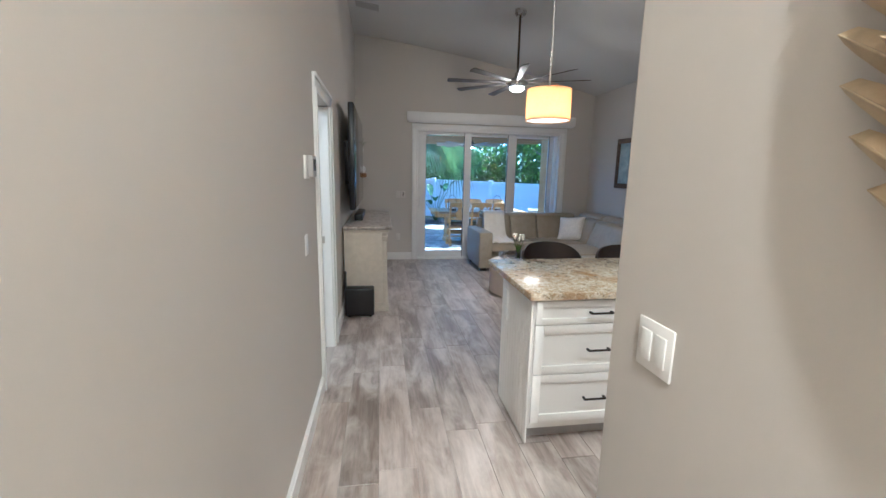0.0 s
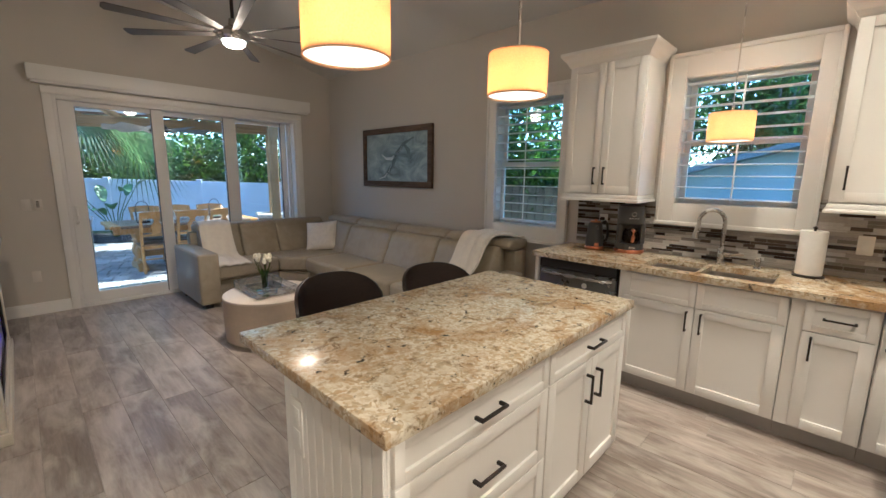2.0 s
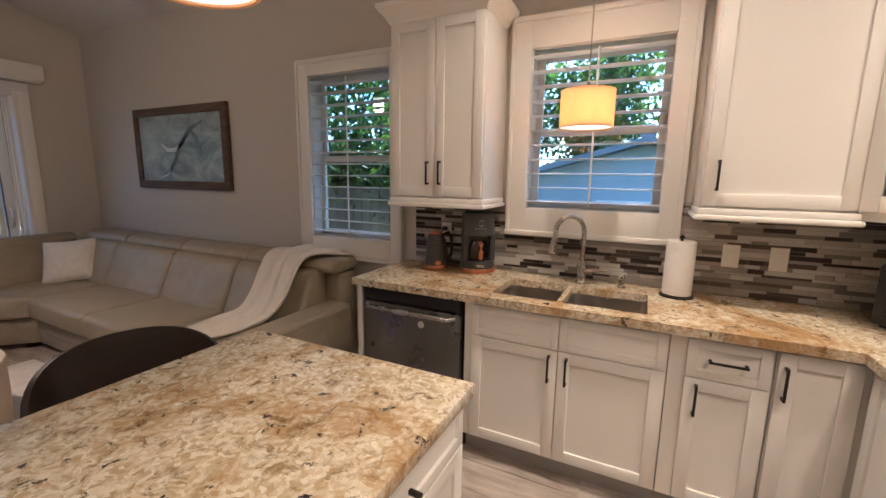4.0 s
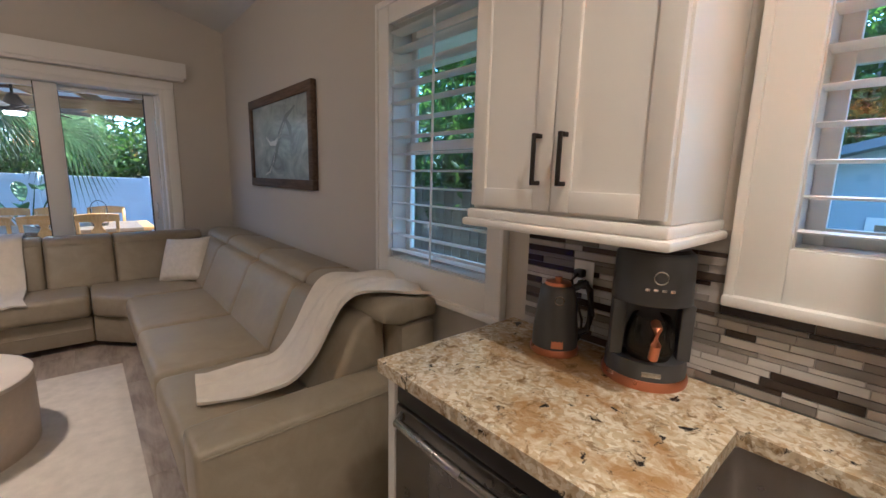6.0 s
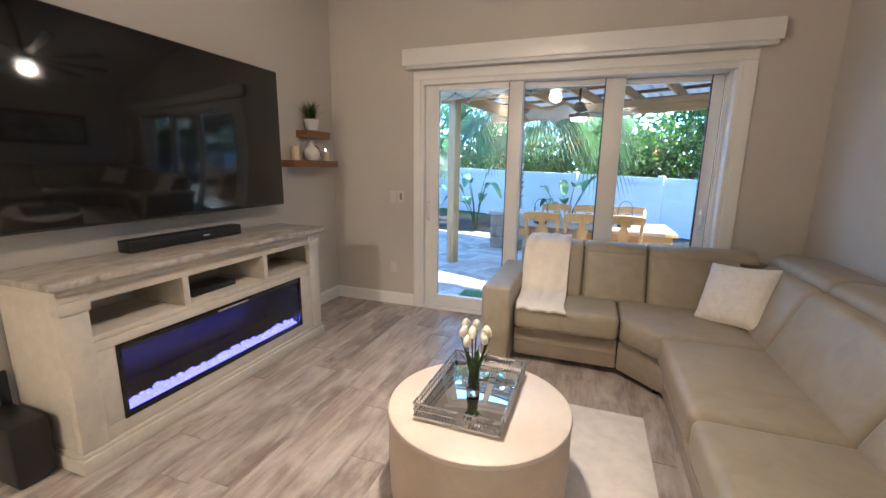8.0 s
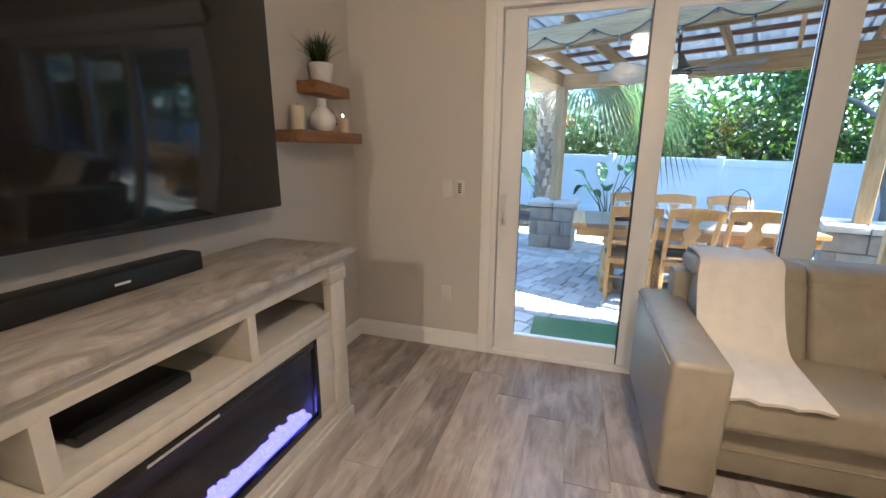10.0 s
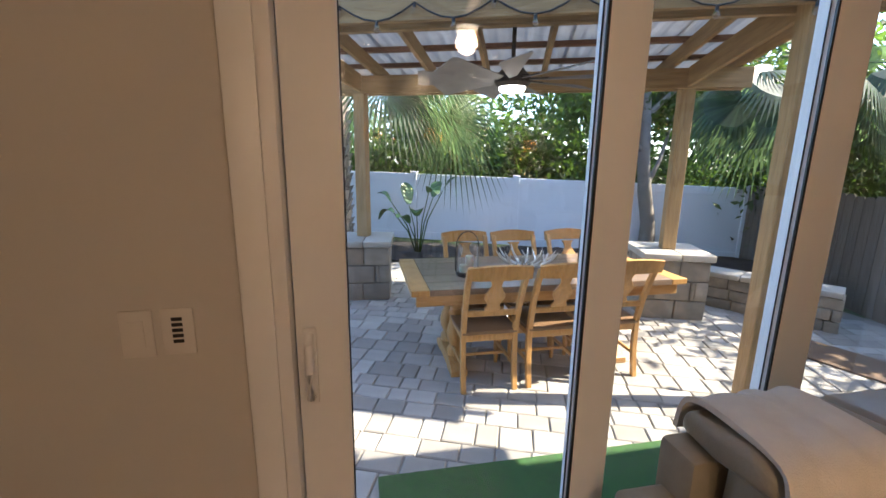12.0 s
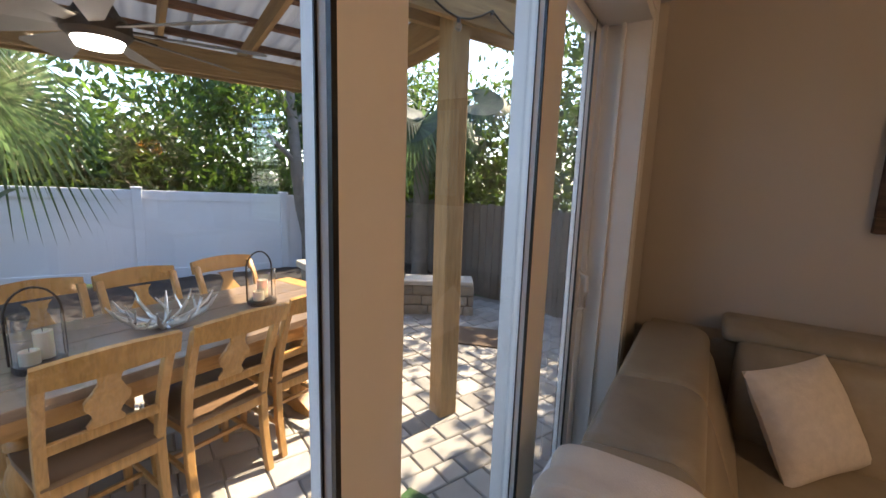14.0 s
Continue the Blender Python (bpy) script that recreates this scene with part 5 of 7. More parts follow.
def candle(name, label, m, r, h, mat):
    c = thing(name, label, "candle", m)
    part("wax", Shape().lathe([(0, 0), (r, 0), (r, h - 0.004), (r - 0.006, h), (r - 0.012, h - 0.006), (0, h - 0.010)], 24), mat, c)
    part("wick", Shape().cyl((0, 0, h - 0.012), (0.002, 0, h + 0.012), 0.0016, seg=6), M["black_plastic"], c)
    return c


candle("pillar_candle", "ivory pillar candle on the shelf", Matrix.Translation((-0.14, 7.07, 1.529)), 0.038, 0.13, M["wax"])
cc = candle("pillar_candle", "small lit ivory pillar candle on the shelf", Matrix.Translation((-0.11, 7.49, 1.529)), 0.034, 0.09, M["wax"])
part("flame", Shape().lathe([(0, 0.094), (0.005, 0.102), (0.003, 0.114), (0, 0.122)], 8), M["outdoor_led"], cc, "small orange flame")
vz = thing("bulb_vase", "white ceramic bottle vase with a leather cord", "vase", Matrix.Translation((-0.12, 7.28, 1.529)))
part("body", Shape().lathe([(0, 0), (0.045, 0), (0.066, 0.025), (0.078, 0.06), (0.070, 0.095), (0.042, 0.125), (0.028, 0.138), (0.024, 0.175), (0.028, 0.185), (0.024, 0.186), (0.02, 0.175), (0, 0.16)], 32), M["white_ceramic"], vz)
part("cord", Shape().tube([(0.027, 0, 0.14), (0.0, 0.027, 0.14), (-0.027, 0, 0.14), (0, -0.027, 0.14)], 0.004, 6, True).tube([(0.02, 0.02, 0.14), (0.045, 0.035, 0.125), (0.055, 0.055, 0.08), (0.055, 0.06, 0.04)], 0.007, 6), M["shelf_wood"], vz, "brown leather cord")


def grass_pot():
    g = thing("potted_plant", "grassy plant in a ribbed white pot", "plant", Matrix.Translation((-0.145, 7.33, 1.809)))
    prof = [(0, 0)]
    for k in range(12):
        z = 0.004 + 0.0085 * k
        prof += [(0.052 + 0.0016 * k, z), (0.055 + 0.0016 * k, z + 0.004)]
    part("pot", Shape().lathe(prof + [(0.070, 0.106), (0.066, 0.106), (0.062, 0.09), (0, 0.09)], 32), M["white_ceramic"], g, "ribbed white pot")
    rnd = random.Random(8)
    s = Shape()
    for k in range(150):
        a, l = rnd.random() * 6.283, 0.10 + 0.12 * rnd.random()
        r0, out, c0, s0 = 0.05 * rnd.random(), (0.02 + 0.15 * rnd.random() ** 1.5), math.cos(a), math.sin(a)
        w = 0.004
        b = [Vector((c0 * (r0 + out * u * u), s0 * (r0 + out * u * u), 0.085 + l * u * (1 - 0.35 * u * out * 5))) for u in (0, 0.4, 0.75, 1)]
        b = [Vector((max(q.x, -0.075), min(q.y, 0.31), q.z)) for q in b]
        t = bmesh.new()
        vs = [(t.verts.new(q + Vector((-s0, c0, 0)) * w * (1 - u)), t.verts.new(q - Vector((-s0, c0, 0)) * w * (1 - u))) for q, u in zip(b, (0, 0.2, 0.5, 0.9))]
        for p, q in zip(vs, vs[1:]):
            t.faces.new((p[0], p[1], q[1], q[0]))
        s.add(t)
    ob = part("grass", s, M["leaf"], g, "dark green grass blades")
    ob["kind"] = "stuff"


grass_pot()


def picture():
    p = thing("framed_picture", "grey-green seascape in a weathered dark wood frame", "picture")
    y0, y1, z0, z1, f, x = 5.417, 6.84, 1.367, 2.145, 0.075, XR - 0.045
    for n, (a0, b0, a1, b1) in {"frame_top": (y0, z1 - f, y1, z1), "frame_bottom": (y0, z0, y1, z0 + f), "frame_end": (y0, z0 + f, y0 + f, z1 - f), "frame_side": (y1 - f, z0 + f, y1, z1 - f)}.items():
        part("frame_rail", Shape().box(x, a0, b0, XR - 0.002, a1, b1, 0.005), M["frame_wood"], p)
    part("canvas", Shape().box(XR - 0.028, y0 + f, z0 + f, XR - 0.02, y1 - f, z1 - f), M["painting"], p, "misty grey-green seascape print")
    def stroke(pts, w, mat):
        s = Shape()
        v = [Vector((0, a, b)) for a, b in pts]
        t = bmesh.new()
        rows = []
        for i, q in enumerate(v):
            d = (v[min(i + 1, len(v) - 1)] - v[max(i - 1, 0)]).normalized()
            n = Vector((0, -d.z, d.y)) * w * math.sin(math.pi * (i + 0.35) / (len(v) - 0.3))
            rows.append((t.verts.new(Vector((XR - 0.0285, 0, 0)) + q + n), t.verts.new(Vector((XR - 0.0285, 0, 0)) + q - n)))
        for a, b in zip(rows, rows[1:]):
            t.faces.new((a[0], a[1], b[1], b[0]))
        s.add(t)
        part("brush_stroke", s, mat, p)
    stroke([(6.42, 1.80), (6.32, 1.74), (6.20, 1.74), (6.08, 1.80), (5.98, 1.90)], 0.022, M["foam"])
    stroke([(6.40, 1.50), (6.30, 1.55), (6.18, 1.66), (6.10, 1.80), (5.95, 1.93), (5.75, 2.0)], 0.034, M["sea_dark"])
    stroke([(6.48, 1.47), (6.36, 1.50), (6.26, 1.58), (6.2, 1.68)], 0.012, M["foam"])
    stroke([(5.95, 1.92), (5.86, 1.84), (5.84, 1.72)], 0.035, M["sea_dark"])


M["foam"] = plain("pale_foam_paint", (0.62, 0.64, 0.62), 0.4)
M["sea_dark"] = plain("deep_sea_paint", (0.15, 0.19, 0.20), 0.4, vary=0.2, scale=12)
picture()


# ---- bar chairs ----
def bar_chair(m, label):
    c = thing("bar_chair", label, "chair", m, "chairs at the island")
    s = Shape()
    t = bmesh.new()
    n, rows_ = 24, 8
    vs = []
    for i in range(n + 1):
        u = 1.96 * (i / n) - 0.98
        half = 0.155 * (1 - abs(u) ** 2.8) ** 0.42
        row = []
        for j in range(rows_ + 1):
            v = 2 * j / rows_ - 1
            z = 0.815 + half * v
            row.append(t.verts.new((0.265 * math.sin(u * 1.15) / math.sin(1.15), 0.10 - 0.15 * u * u + 0.16 * (z - 0.815), z - 0.025 * u * u)))
        vs.append(row)
    for i in range(n):
        for j in range(rows_):
            t.faces.new((vs[i][j], vs[i + 1][j], vs[i + 1][j + 1], vs[i][j + 1]))
    bmesh.ops.recalc_face_normals(t, faces=t.faces[:])
    bmesh.ops.solidify(t, geom=t.faces[:], thickness=0.016)
    s.add(t)
    part("backrest", s, M["chair_dark"], c, "curved dark walnut backrest")
    part("back_support", Shape().tube([(0, -0.06, 0.63), (0, 0.06, 0.642), (0, 0.082, 0.67), (0, 0.085, 0.72)], 0.012), M["black_metal"], c)
    part("seat", Shape().prism([(-0.2, -0.28), (0.2, -0.28), (0.215, -0.1), (0.17, 0.08), (-0.17, 0.08), (-0.215, -0.1)], 0.615, 0.645, 0.01), M["chair_dark"], c)
    for sx, sy in ((-1, -1), (1, -1), (1, 1), (-1, 1)):
        part("leg", Shape().tube([(0.15 * sx, -0.10 + 0.13 * sy, 0.618), (0.20 * sx, -0.10 + 0.19 * sy, 0.0)], 0.012), M["black_metal"], c)
    part("footrest", Shape().tube([(0.185 * sx, -0.10 + 0.17 * sy, 0.20) for sx, sy in ((-1, -1), (1, -1), (1, 1), (-1, 1))], 0.009, 8, True), M["black_metal"], c)


bar_chair(pose(1.60, 3.62, 0.015, 0, 0, 4), "dark walnut bentwood bar chair at the island")
bar_chair(pose(2.17, 3.44, 0.015, 0, 0, -5), "dark walnut bentwood bar chair at the island")


# ---- things on the counter ----
def kettle():
    k = thing("electric_kettle", "dark grey kettle with copper trim and handle strip", "kettle", pose(3.90, 3.26, 0.921, 0, 0, -50))
    part("base", Shape().lathe([(0, 0), (0.078, 0), (0.08, 0.012), (0.076, 0.022), (0, 0.022)], 36), M["copper"], k, "copper base ring")
    part("body", Shape().lathe([(0, 0.0225), (0.074, 0.0225), (0.072, 0.08), (0.060, 0.18), (0.055, 0.215), (0.045, 0.225), (0, 0.225)], 36), M["grey_enamel"], k)
    part("lid", Shape().lathe([(0, 0.2255), (0.044, 0.2255), (0.040, 0.235), (0.012, 0.238), (0.012, 0.25), (0, 0.251)], 28), M["copper"], k)
    part("gauge_strip", Shape().grid(lambda u, v: Vector(((0.0755 - 0.0165 * v) * math.sin((u - 0.5) * 0.5), -(0.0755 - 0.0165 * v) * math.cos((u - 0.5) * 0.5), 0.03 + 0.14 * v)), 6, 4), M["copper"], k, "copper strip")
    part("ring_badge", Shape().tube([(0.014 * math.cos(a * 0.6283), -0.0605, 0.185 + 0.014 * math.sin(a * 0.6283)) for a in range(10)], 0.002, 6, True), M["steel"], k)
    part("handle", Shape().tube([(0.045, 0.02, 0.205), (0.09, 0.02, 0.23), (0.105, 0.02, 0.205), (0.115, 0.02, 0.12), (0.105, 0.02, 0.07), (0.068, 0.02, 0.05)], 0.012, 10), M["black_plastic"], k)


kettle()


def coffee_maker():
    k = thing("coffee_maker", "dark grey drip coffee maker with copper base", "coffee maker", pose(3.953, 2.987, 0.921, 0, 0, -58))
    w, d, h = 0.105, 0.10, 0.375
    part("base", Shape().lathe([(0, 0), (0.115, 0), (0.117, 0.015), (0.112, 0.026), (0, 0.026)], 40), M["copper"], k, "copper base ring")
    part("lower_body", Shape().lathe([(0, 0.0265), (0.11, 0.0265), (0.107, 0.075), (0, 0.075)], 40), M["grey_enamel"], k)
    part("back_column", Shape().prism([(-0.105, 0.0)] + [(0.105 * math.cos(a), 0.105 * math.sin(a)) for a in [math.pi - k2 * math.pi / 12 for k2 in range(1, 12)]] + [(0.105, 0.0)], 0.0755, 0.235, 0.003), M["grey_enamel"], k)
    for sx in (-1, 1):
        part("side_pillar", Shape().box(0.07 * sx, -0.055, 0.0755, 0.104 * sx, -0.001, 0.235, 0.004), M["grey_enamel"], k)
    part("brew_head", Shape().lathe([(0, 0.2355), (0.106, 0.2355), (0.102, h - 0.01), (0.095, h), (0, h)], 40), M["grey_enamel"], k)
    part("lid", Shape().lathe([(0, h + 0.0005), (0.09, h + 0.0005), (0.085, h + 0.01), (0, h + 0.012)], 36), M["black_plastic"], k)
    c = part("carafe", Shape().lathe([(0, 0.0775), (0.055, 0.0775), (0.066, 0.105), (0.062, 0.16), (0.048, 0.195), (0.046, 0.195), (0.059, 0.16), (0.063, 0.106), (0, 0.081)], 32, Matrix.Translation((0, -0.038, 0))), M["coffee_glass"], k, "dark glass carafe")
    part("carafe_handle", Shape().tube([(0, -0.098, 0.19), (0, -0.125, 0.185), (0, -0.128, 0.14), (0, -0.108, 0.095)], 0.013, 10), M["copper"], c, "copper handle")
    part("ring_badge", Shape().tube([(0.017 * math.cos(a * 0.5236), -0.104, 0.315 + 0.017 * math.sin(a * 0.5236)) for a in range(12)], 0.0022, 6, True), M["steel"], k)
    part("front_label", Shape().box(-0.024, -0.1125, 0.04, 0.024, -0.109, 0.055, 0.001), M["steel"], k, "small silver label")
    for i in range(4):
        part("button", Shape().box(-0.036 + i * 0.02, -0.1065, 0.278, -0.024 + i * 0.02, -0.103, 0.286, 0.001), M["steel"], k)


M["coffee_glass"] = glass("smoky_carafe", (0.25, 0.2, 0.18))
coffee_maker()
pt = thing("paper_towel_holder", "paper towel roll on a black stand", "paper towel", Matrix.Translation((3.90, 1.855, 0.921)))
part("stand", Shape().lathe([(0, 0), (0.08, 0), (0.08, 0.008), (0.012, 0.012), (0.007, 0.02), (0.007, 0.30), (0.014, 0.31), (0, 0.32)], 28), M["black_metal"], pt)
part("roll", Shape().lathe([(0.02, 0.0125), (0.066, 0.0125), (0.068, 0.02), (0.068, 0.285), (0.066, 0.29), (0.02, 0.29), (0.02, 0.0125)], 36), M["paper"], pt, "white paper roll")


def toaster_oven():
    k = thing("microwave", "black countertop microwave with a copper strip", "microwave", pose(3.73, 0.875, 0.921, 0, 0, 229))
    part("body", Shape().box(-0.24, -0.15, 0.012, 0.24, 0.18, 0.27, 0.015), M["grey_enamel"], k)
    part("door", Shape().box(-0.235, -0.163, 0.02, 0.12, -0.151, 0.262, 0.006), M["black_plastic"], k)
    part("window", Shape().box(-0.20, -0.166, 0.055, 0.07, -0.1635, 0.225, 0.001), M["dark_glass"], k)
    part("handle", Shape().box(0.085, -0.185, 0.05, 0.10, -0.163, 0.23, 0.004), M["copper"], k, "copper handle")
    part("control_panel", Shape().box(0.125, -0.16, 0.02, 0.235, -0.151, 0.262, 0.005), M["dark_glass"], k)
    for x in (-0.2, 0.2):
        part("foot", Shape().box(x - 0.02, -0.12, 0, x + 0.02, 0.14, 0.0125), M["black_plastic"], k)


toaster_oven()
for i, (x, y, hgt) in enumerate(((3.80, 0.90, 0.12), (3.73, 0.80, 0.10))):
    b = thing("oil_bottle", "small bottle standing on the microwave", "bottle", Matrix.Translation((x, y, 1.1915)), "bottles on the microwave")
    part("bottle", Shape().lathe([(0, 0), (0.024, 0), (0.026, 0.01), (0.026, hgt * 0.6), (0.011, hgt * 0.8), (0.011, hgt), (0, hgt)], 20), M["clear"], b)
    part("cap", Shape().lathe([(0, hgt), (0.014, hgt), (0.013, hgt + 0.03), (0, hgt + 0.032)], 16), M["black_plastic"], b)


# ---- switches and plates ----
def wall_plate(name, label, m, w, h, gang, category="switch", mat="plate"):
    p = thing(name, label, category, m)
    part("plate", Shape().box(-w / 2, -0.006, -h / 2, w / 2, 0, h / 2, 0.003), M[mat], p)
    for k in range(gang):
        x = (k - (gang - 1) / 2) * 0.046
        part("rocker", Shape().box(x - 0.017, -0.0095, -0.034, x + 0.017, -0.0065, 0.034, 0.002), M["trim" if mat == "plate" else mat], p)
    return p


wall_plate("light_switch", "white double rocker light switch", Matrix.Translation((HALL_X, 1.177, 1.177)) @ Matrix.Rotation(radians(-90), 4, "Z"), 0.114, 0.114, 2)
wall_plate("light_switch", "white rocker light switch beside the sliding door", Matrix.Translation((0.498, YN, 1.17)), 0.072, 0.118, 1, mat="almond")
rm = wall_plate("remote_cradle", "white fan remote in a wall cradle", Matrix.Translation((0.587, YN, 1.172)), 0.072, 0.118, 0, "remote", "almond")
for k in range(5):
    part("button", Shape().box(-0.012, -0.0085, 0.028 - k * 0.014, 0.012, -0.0062, 0.037 - k * 0.014, 0.001), M["black_plastic"], rm)
wall_plate("outlet", "white wall outlet near the baseboard", Matrix.Translation((0.495, YN, 0.415)), 0.072, 0.118, 1, "outlet", "almond")
wall_plate("light_switch", "white toggle light switch in the hallway", Matrix.Translation((XL, 2.80, 1.13)) @ Matrix.Rotation(radians(90), 4, "Z"), 0.075, 0.118, 1)
for y, g in ((1.62, 1), (1.42, 1)):
    wall_plate("outlet", "white outlet on the tiled backsplash", Matrix.Translation((XR - 0.011, y, 1.13)) @ Matrix.Rotation(radians(-90), 4, "Z"), 0.075, 0.118, g, "outlet")
ko = wall_plate("outlet", "white outlet behind the kettle with a black plug and cord", Matrix.Translation((XR - 0.012, 3.255, 1.15)) @ Matrix.Rotation(radians(-90), 4, "Z"), 0.075, 0.118, 1, "outlet")
part("plug", Shape().box(-0.018, -0.042, 0.004, 0.016, -0.0105, 0.032, 0.006), M["black_plastic"], ko, "black plug")
part("plug", Shape().box(-0.004, -0.038, -0.034, 0.03, -0.0105, -0.006, 0.006), M["black_plastic"], ko, "black plug")
part("cable", Shape().tube([(0.0, -0.04, 0.016), (-0.004, -0.07, 0.0), (0.012, -0.06, -0.07), (0.028, -0.04, -0.14), (0.036, -0.055, -0.19), (0.03, -0.08, -0.222), (0.01, -0.10, -0.224), (0.04, -0.09, -0.223)], 0.0045, 8), M["black_plastic"], ko, "black coiled cord")
th = thing("thermostat", "grey thermostat with a dark display", "thermostat", Matrix.Translation((XL, 2.90, 1.565)) @ Matrix.Rotation(radians(90), 4, "Z"))
part("back_plate", Shape().box(-0.085, -0.012, -0.066, 0.05, 0, 0.062, 0.004), M["plate"], th, "white vented back plate")
part("body", Shape().box(-0.045, -0.046, -0.058, 0.075, -0.0125, 0.064, 0.006), M["toe"], th)
part("display", Shape().box(-0.028, -0.0475, -0.022, 0.06, -0.0462, 0.045, 0.001), M["screen"], th, "dark display")


def wall_decor():
    """Layered gilded feathers on the hallway wall, their tips pointing up and along it."""
    d = thing("wall_ornament", "layered gilded feather wall ornament", "wall decor", Matrix.Translation((HALL_X, 0.56, 1.55)))
    for layer in range(2):
        for k in range(9):
            z = -0.13 + 0.062 * k - 0.02 * layer
            tip = Vector((0, 0.325 - 0.055 * layer - 1.1 * max(0, 0.12 - z) ** 2, 0.11 + z))
            root = tip - Vector((0, 0.30, 0.17 + 0.01 * k))
            ax = (tip - root)
            sd = Vector((0, -ax.z, ax.y)).normalized()
            f = Shape().grid(lambda u, v: root + ax * u + sd * ((v - 0.5) * 0.044 * math.sin(math.pi * (0.12 + 0.82 * u)) ** 0.6) + Vector((-0.016 - 0.014 * layer - 0.02 * math.sin(2.6 * u) + 0.016 * abs(2 * v - 1), 0, 0)), 14, 6)
            bmesh.ops.solidify(f.bm, geom=f.bm.faces[:], thickness=0.003)
            fe = part("feather", f, M["gold"], d)
            part("quill", Shape().tube([root + ax * u + Vector((-0.021 - 0.014 * layer - 0.02 * math.sin(2.6 * u), 0, 0)) for u in (0, 0.3, 0.6, 0.85, 1)], [0.004, 0.004, 0.003, 0.002, 0.001], 6), M["gold"], fe)


M["gold"] = plain("gilded_plaster", (0.62, 0.50, 0.30), 0.5, 0.25, vary=0.2, scale=25, relief=0.4, grain=50)
wall_decor()


# ---- bathroom things seen through the doorway ----
def vanity():
    v = thing("bathroom_vanity", "white bathroom vanity with a stone top", "vanity")
    part("body", Shape().box(-1.85, 4.25, 0.09, -0.75, 4.74, 0.84), M["cabinet"], v)
    part("toe_kick", Shape().box(-1.82, 4.32, 0, -0.78, 4.74, 0.09), M["black_plastic"], v)
    for x in (-1.575, -1.025):
        shaker("door", v, 0.53, 0.52, face_south(x, 4.249, 0.12))
        shaker("drawer_front", v, 0.53, 0.17, face_south(x, 4.249, 0.655), None, 0.035)
    part("vanity_top", Shape().box(-1.87, 4.22, 0.841, -0.73, 4.745, 0.875, 0.004), M["plate"], v, "white stone top")
    f = thing("bathroom_faucet", "dark bronze gooseneck faucet", "faucet", Matrix.Translation((-1.0, 4.60, 0.876)))
    part("spout", Shape().tube([(0, 0, 0), (0, 0, 0.22), (0, -0.03, 0.27), (0, -0.08, 0.29), (0, -0.12, 0.26), (0, -0.125, 0.22)], 0.012, 10), M["bronze"], f)
    part("handle", Shape().cyl((0.08, 0, 0), (0.08, 0, 0.05), 0.014).box(0.07, -0.05, 0.05, 0.09, 0.01, 0.06, 0.003), M["bronze"], f)
    mi = thing("bathroom_mirror", "wall mirror in a black frame", "mirror")
    part("frame", Shape().box(-1.65, 4.725, 1.10, -1.62, 4.749, 2.1).box(-0.83, 4.725, 1.10, -0.80, 4.749, 2.1).box(-1.62, 4.725, 2.07, -0.83, 4.749, 2.1).box(-1.62, 4.725, 1.10, -0.83, 4.749, 1.13), M["black_metal"], mi)
    part("mirror_glass", Shape().box(-1.62, 4.735, 1.13, -0.83, 4.745, 2.07), M["mirror"], mi)
    p = thing("potted_plant", "small green plant in a white pot", "plant", Matrix.Translation((-0.82, 4.62, 0.876)))
    part("pot", Shape().lathe([(0, 0), (0.035, 0), (0.045, 0.08), (0.04, 0.08), (0, 0.07)], 20), M["white_ceramic"], p)
    rnd = random.Random(4)
    s = Shape()
    for k in range(40):
        q = Vector((rnd.gauss(0, 0.035), rnd.gauss(0, 0.03), 0.12 + 0.05 * rnd.random()))
        t = bmesh.new()
        bmesh.ops.create_icosphere(t, subdivisions=1, radius=0.016)
        s.add(t, Matrix.Translation(q) @ Matrix.Rotation(rnd.random() * 3, 4, "X") @ Matrix.Diagonal((1, 1, 0.3, 1)))
    part("foliage", s, M["leaf"], p)
    recd = area_lamp("bath_light", (-1.2, 3.6, 2.48), (-1.2, 3.6, 0), 0.3, 0.3, 3.5, (1.0, 0.74, 0.50))
    fx = thing("ceiling_light", "round white bathroom ceiling light", "ceiling light", Matrix.Translation((-1.2, 3.6, 2.485)))
    part("lens", Shape().lathe([(0, 0), (0.15, 0.002), (0.15, 0.013), (0, 0.013)], 32), M["led"], fx)


vanity()


# ---- outdoors: ground, fences, pergola ----
EX, EY, PO = Vector((0.935, -0.355, 0)), Vector((0.355, 0.935, 0)), Vector((0.40, 10.10, 0))
TURNED = math.degrees(math.atan2(EX.y, EX.x))


def yard(u, v, z=0.0):
    """A place in the patio's own grid, which is turned against the house."""
    return PO + EX * u + EY * v + Vector((0, 0, z))


def yard_pose(u, v, z, rx=0, ry=0, rz=0):
    return Matrix.Translation(yard(u, v, z)) @ Matrix.Rotation(radians(TURNED), 4, "Z") @ pose(0, 0, 0, rx, ry, rz)


structure("ground", Shape().box(-60, -60, -0.40, 70, 90, -0.10), M["grass"], "lawn reaching to the horizon", "ground")
patio = structure("patio", Shape().box(-3.5, 8.055, -0.0995, 6.4, 13.4, G - 0.012), M["joint"], "grey tumbled paver patio with sand joints", "patio")


def mulch_bed():
    s = Shape()
    s.grid(lambda u, v: Vector((-5.0 + 12.4 * u, (14.0 - 0.38 * (-5.0 + 12.4 * u - 2)) - 0.9 - 0.85 * max(0.0, min(1.0, (6.0 - 12.4 * u) / 1.5)) * (1 - v) + 1.9 * v + 0.12 * math.sin(17 * u), G + 0.02 + 0.05 * noise.noise(Vector((60 * u, 9 * v, 0))) + 0.05 * math.sin(math.pi * v))), 160, 30)
    return structure("mulch", s, M["mulch"], "dark shredded mulch bed along the fence", "mulch", smooth=True)


mulch_bed()


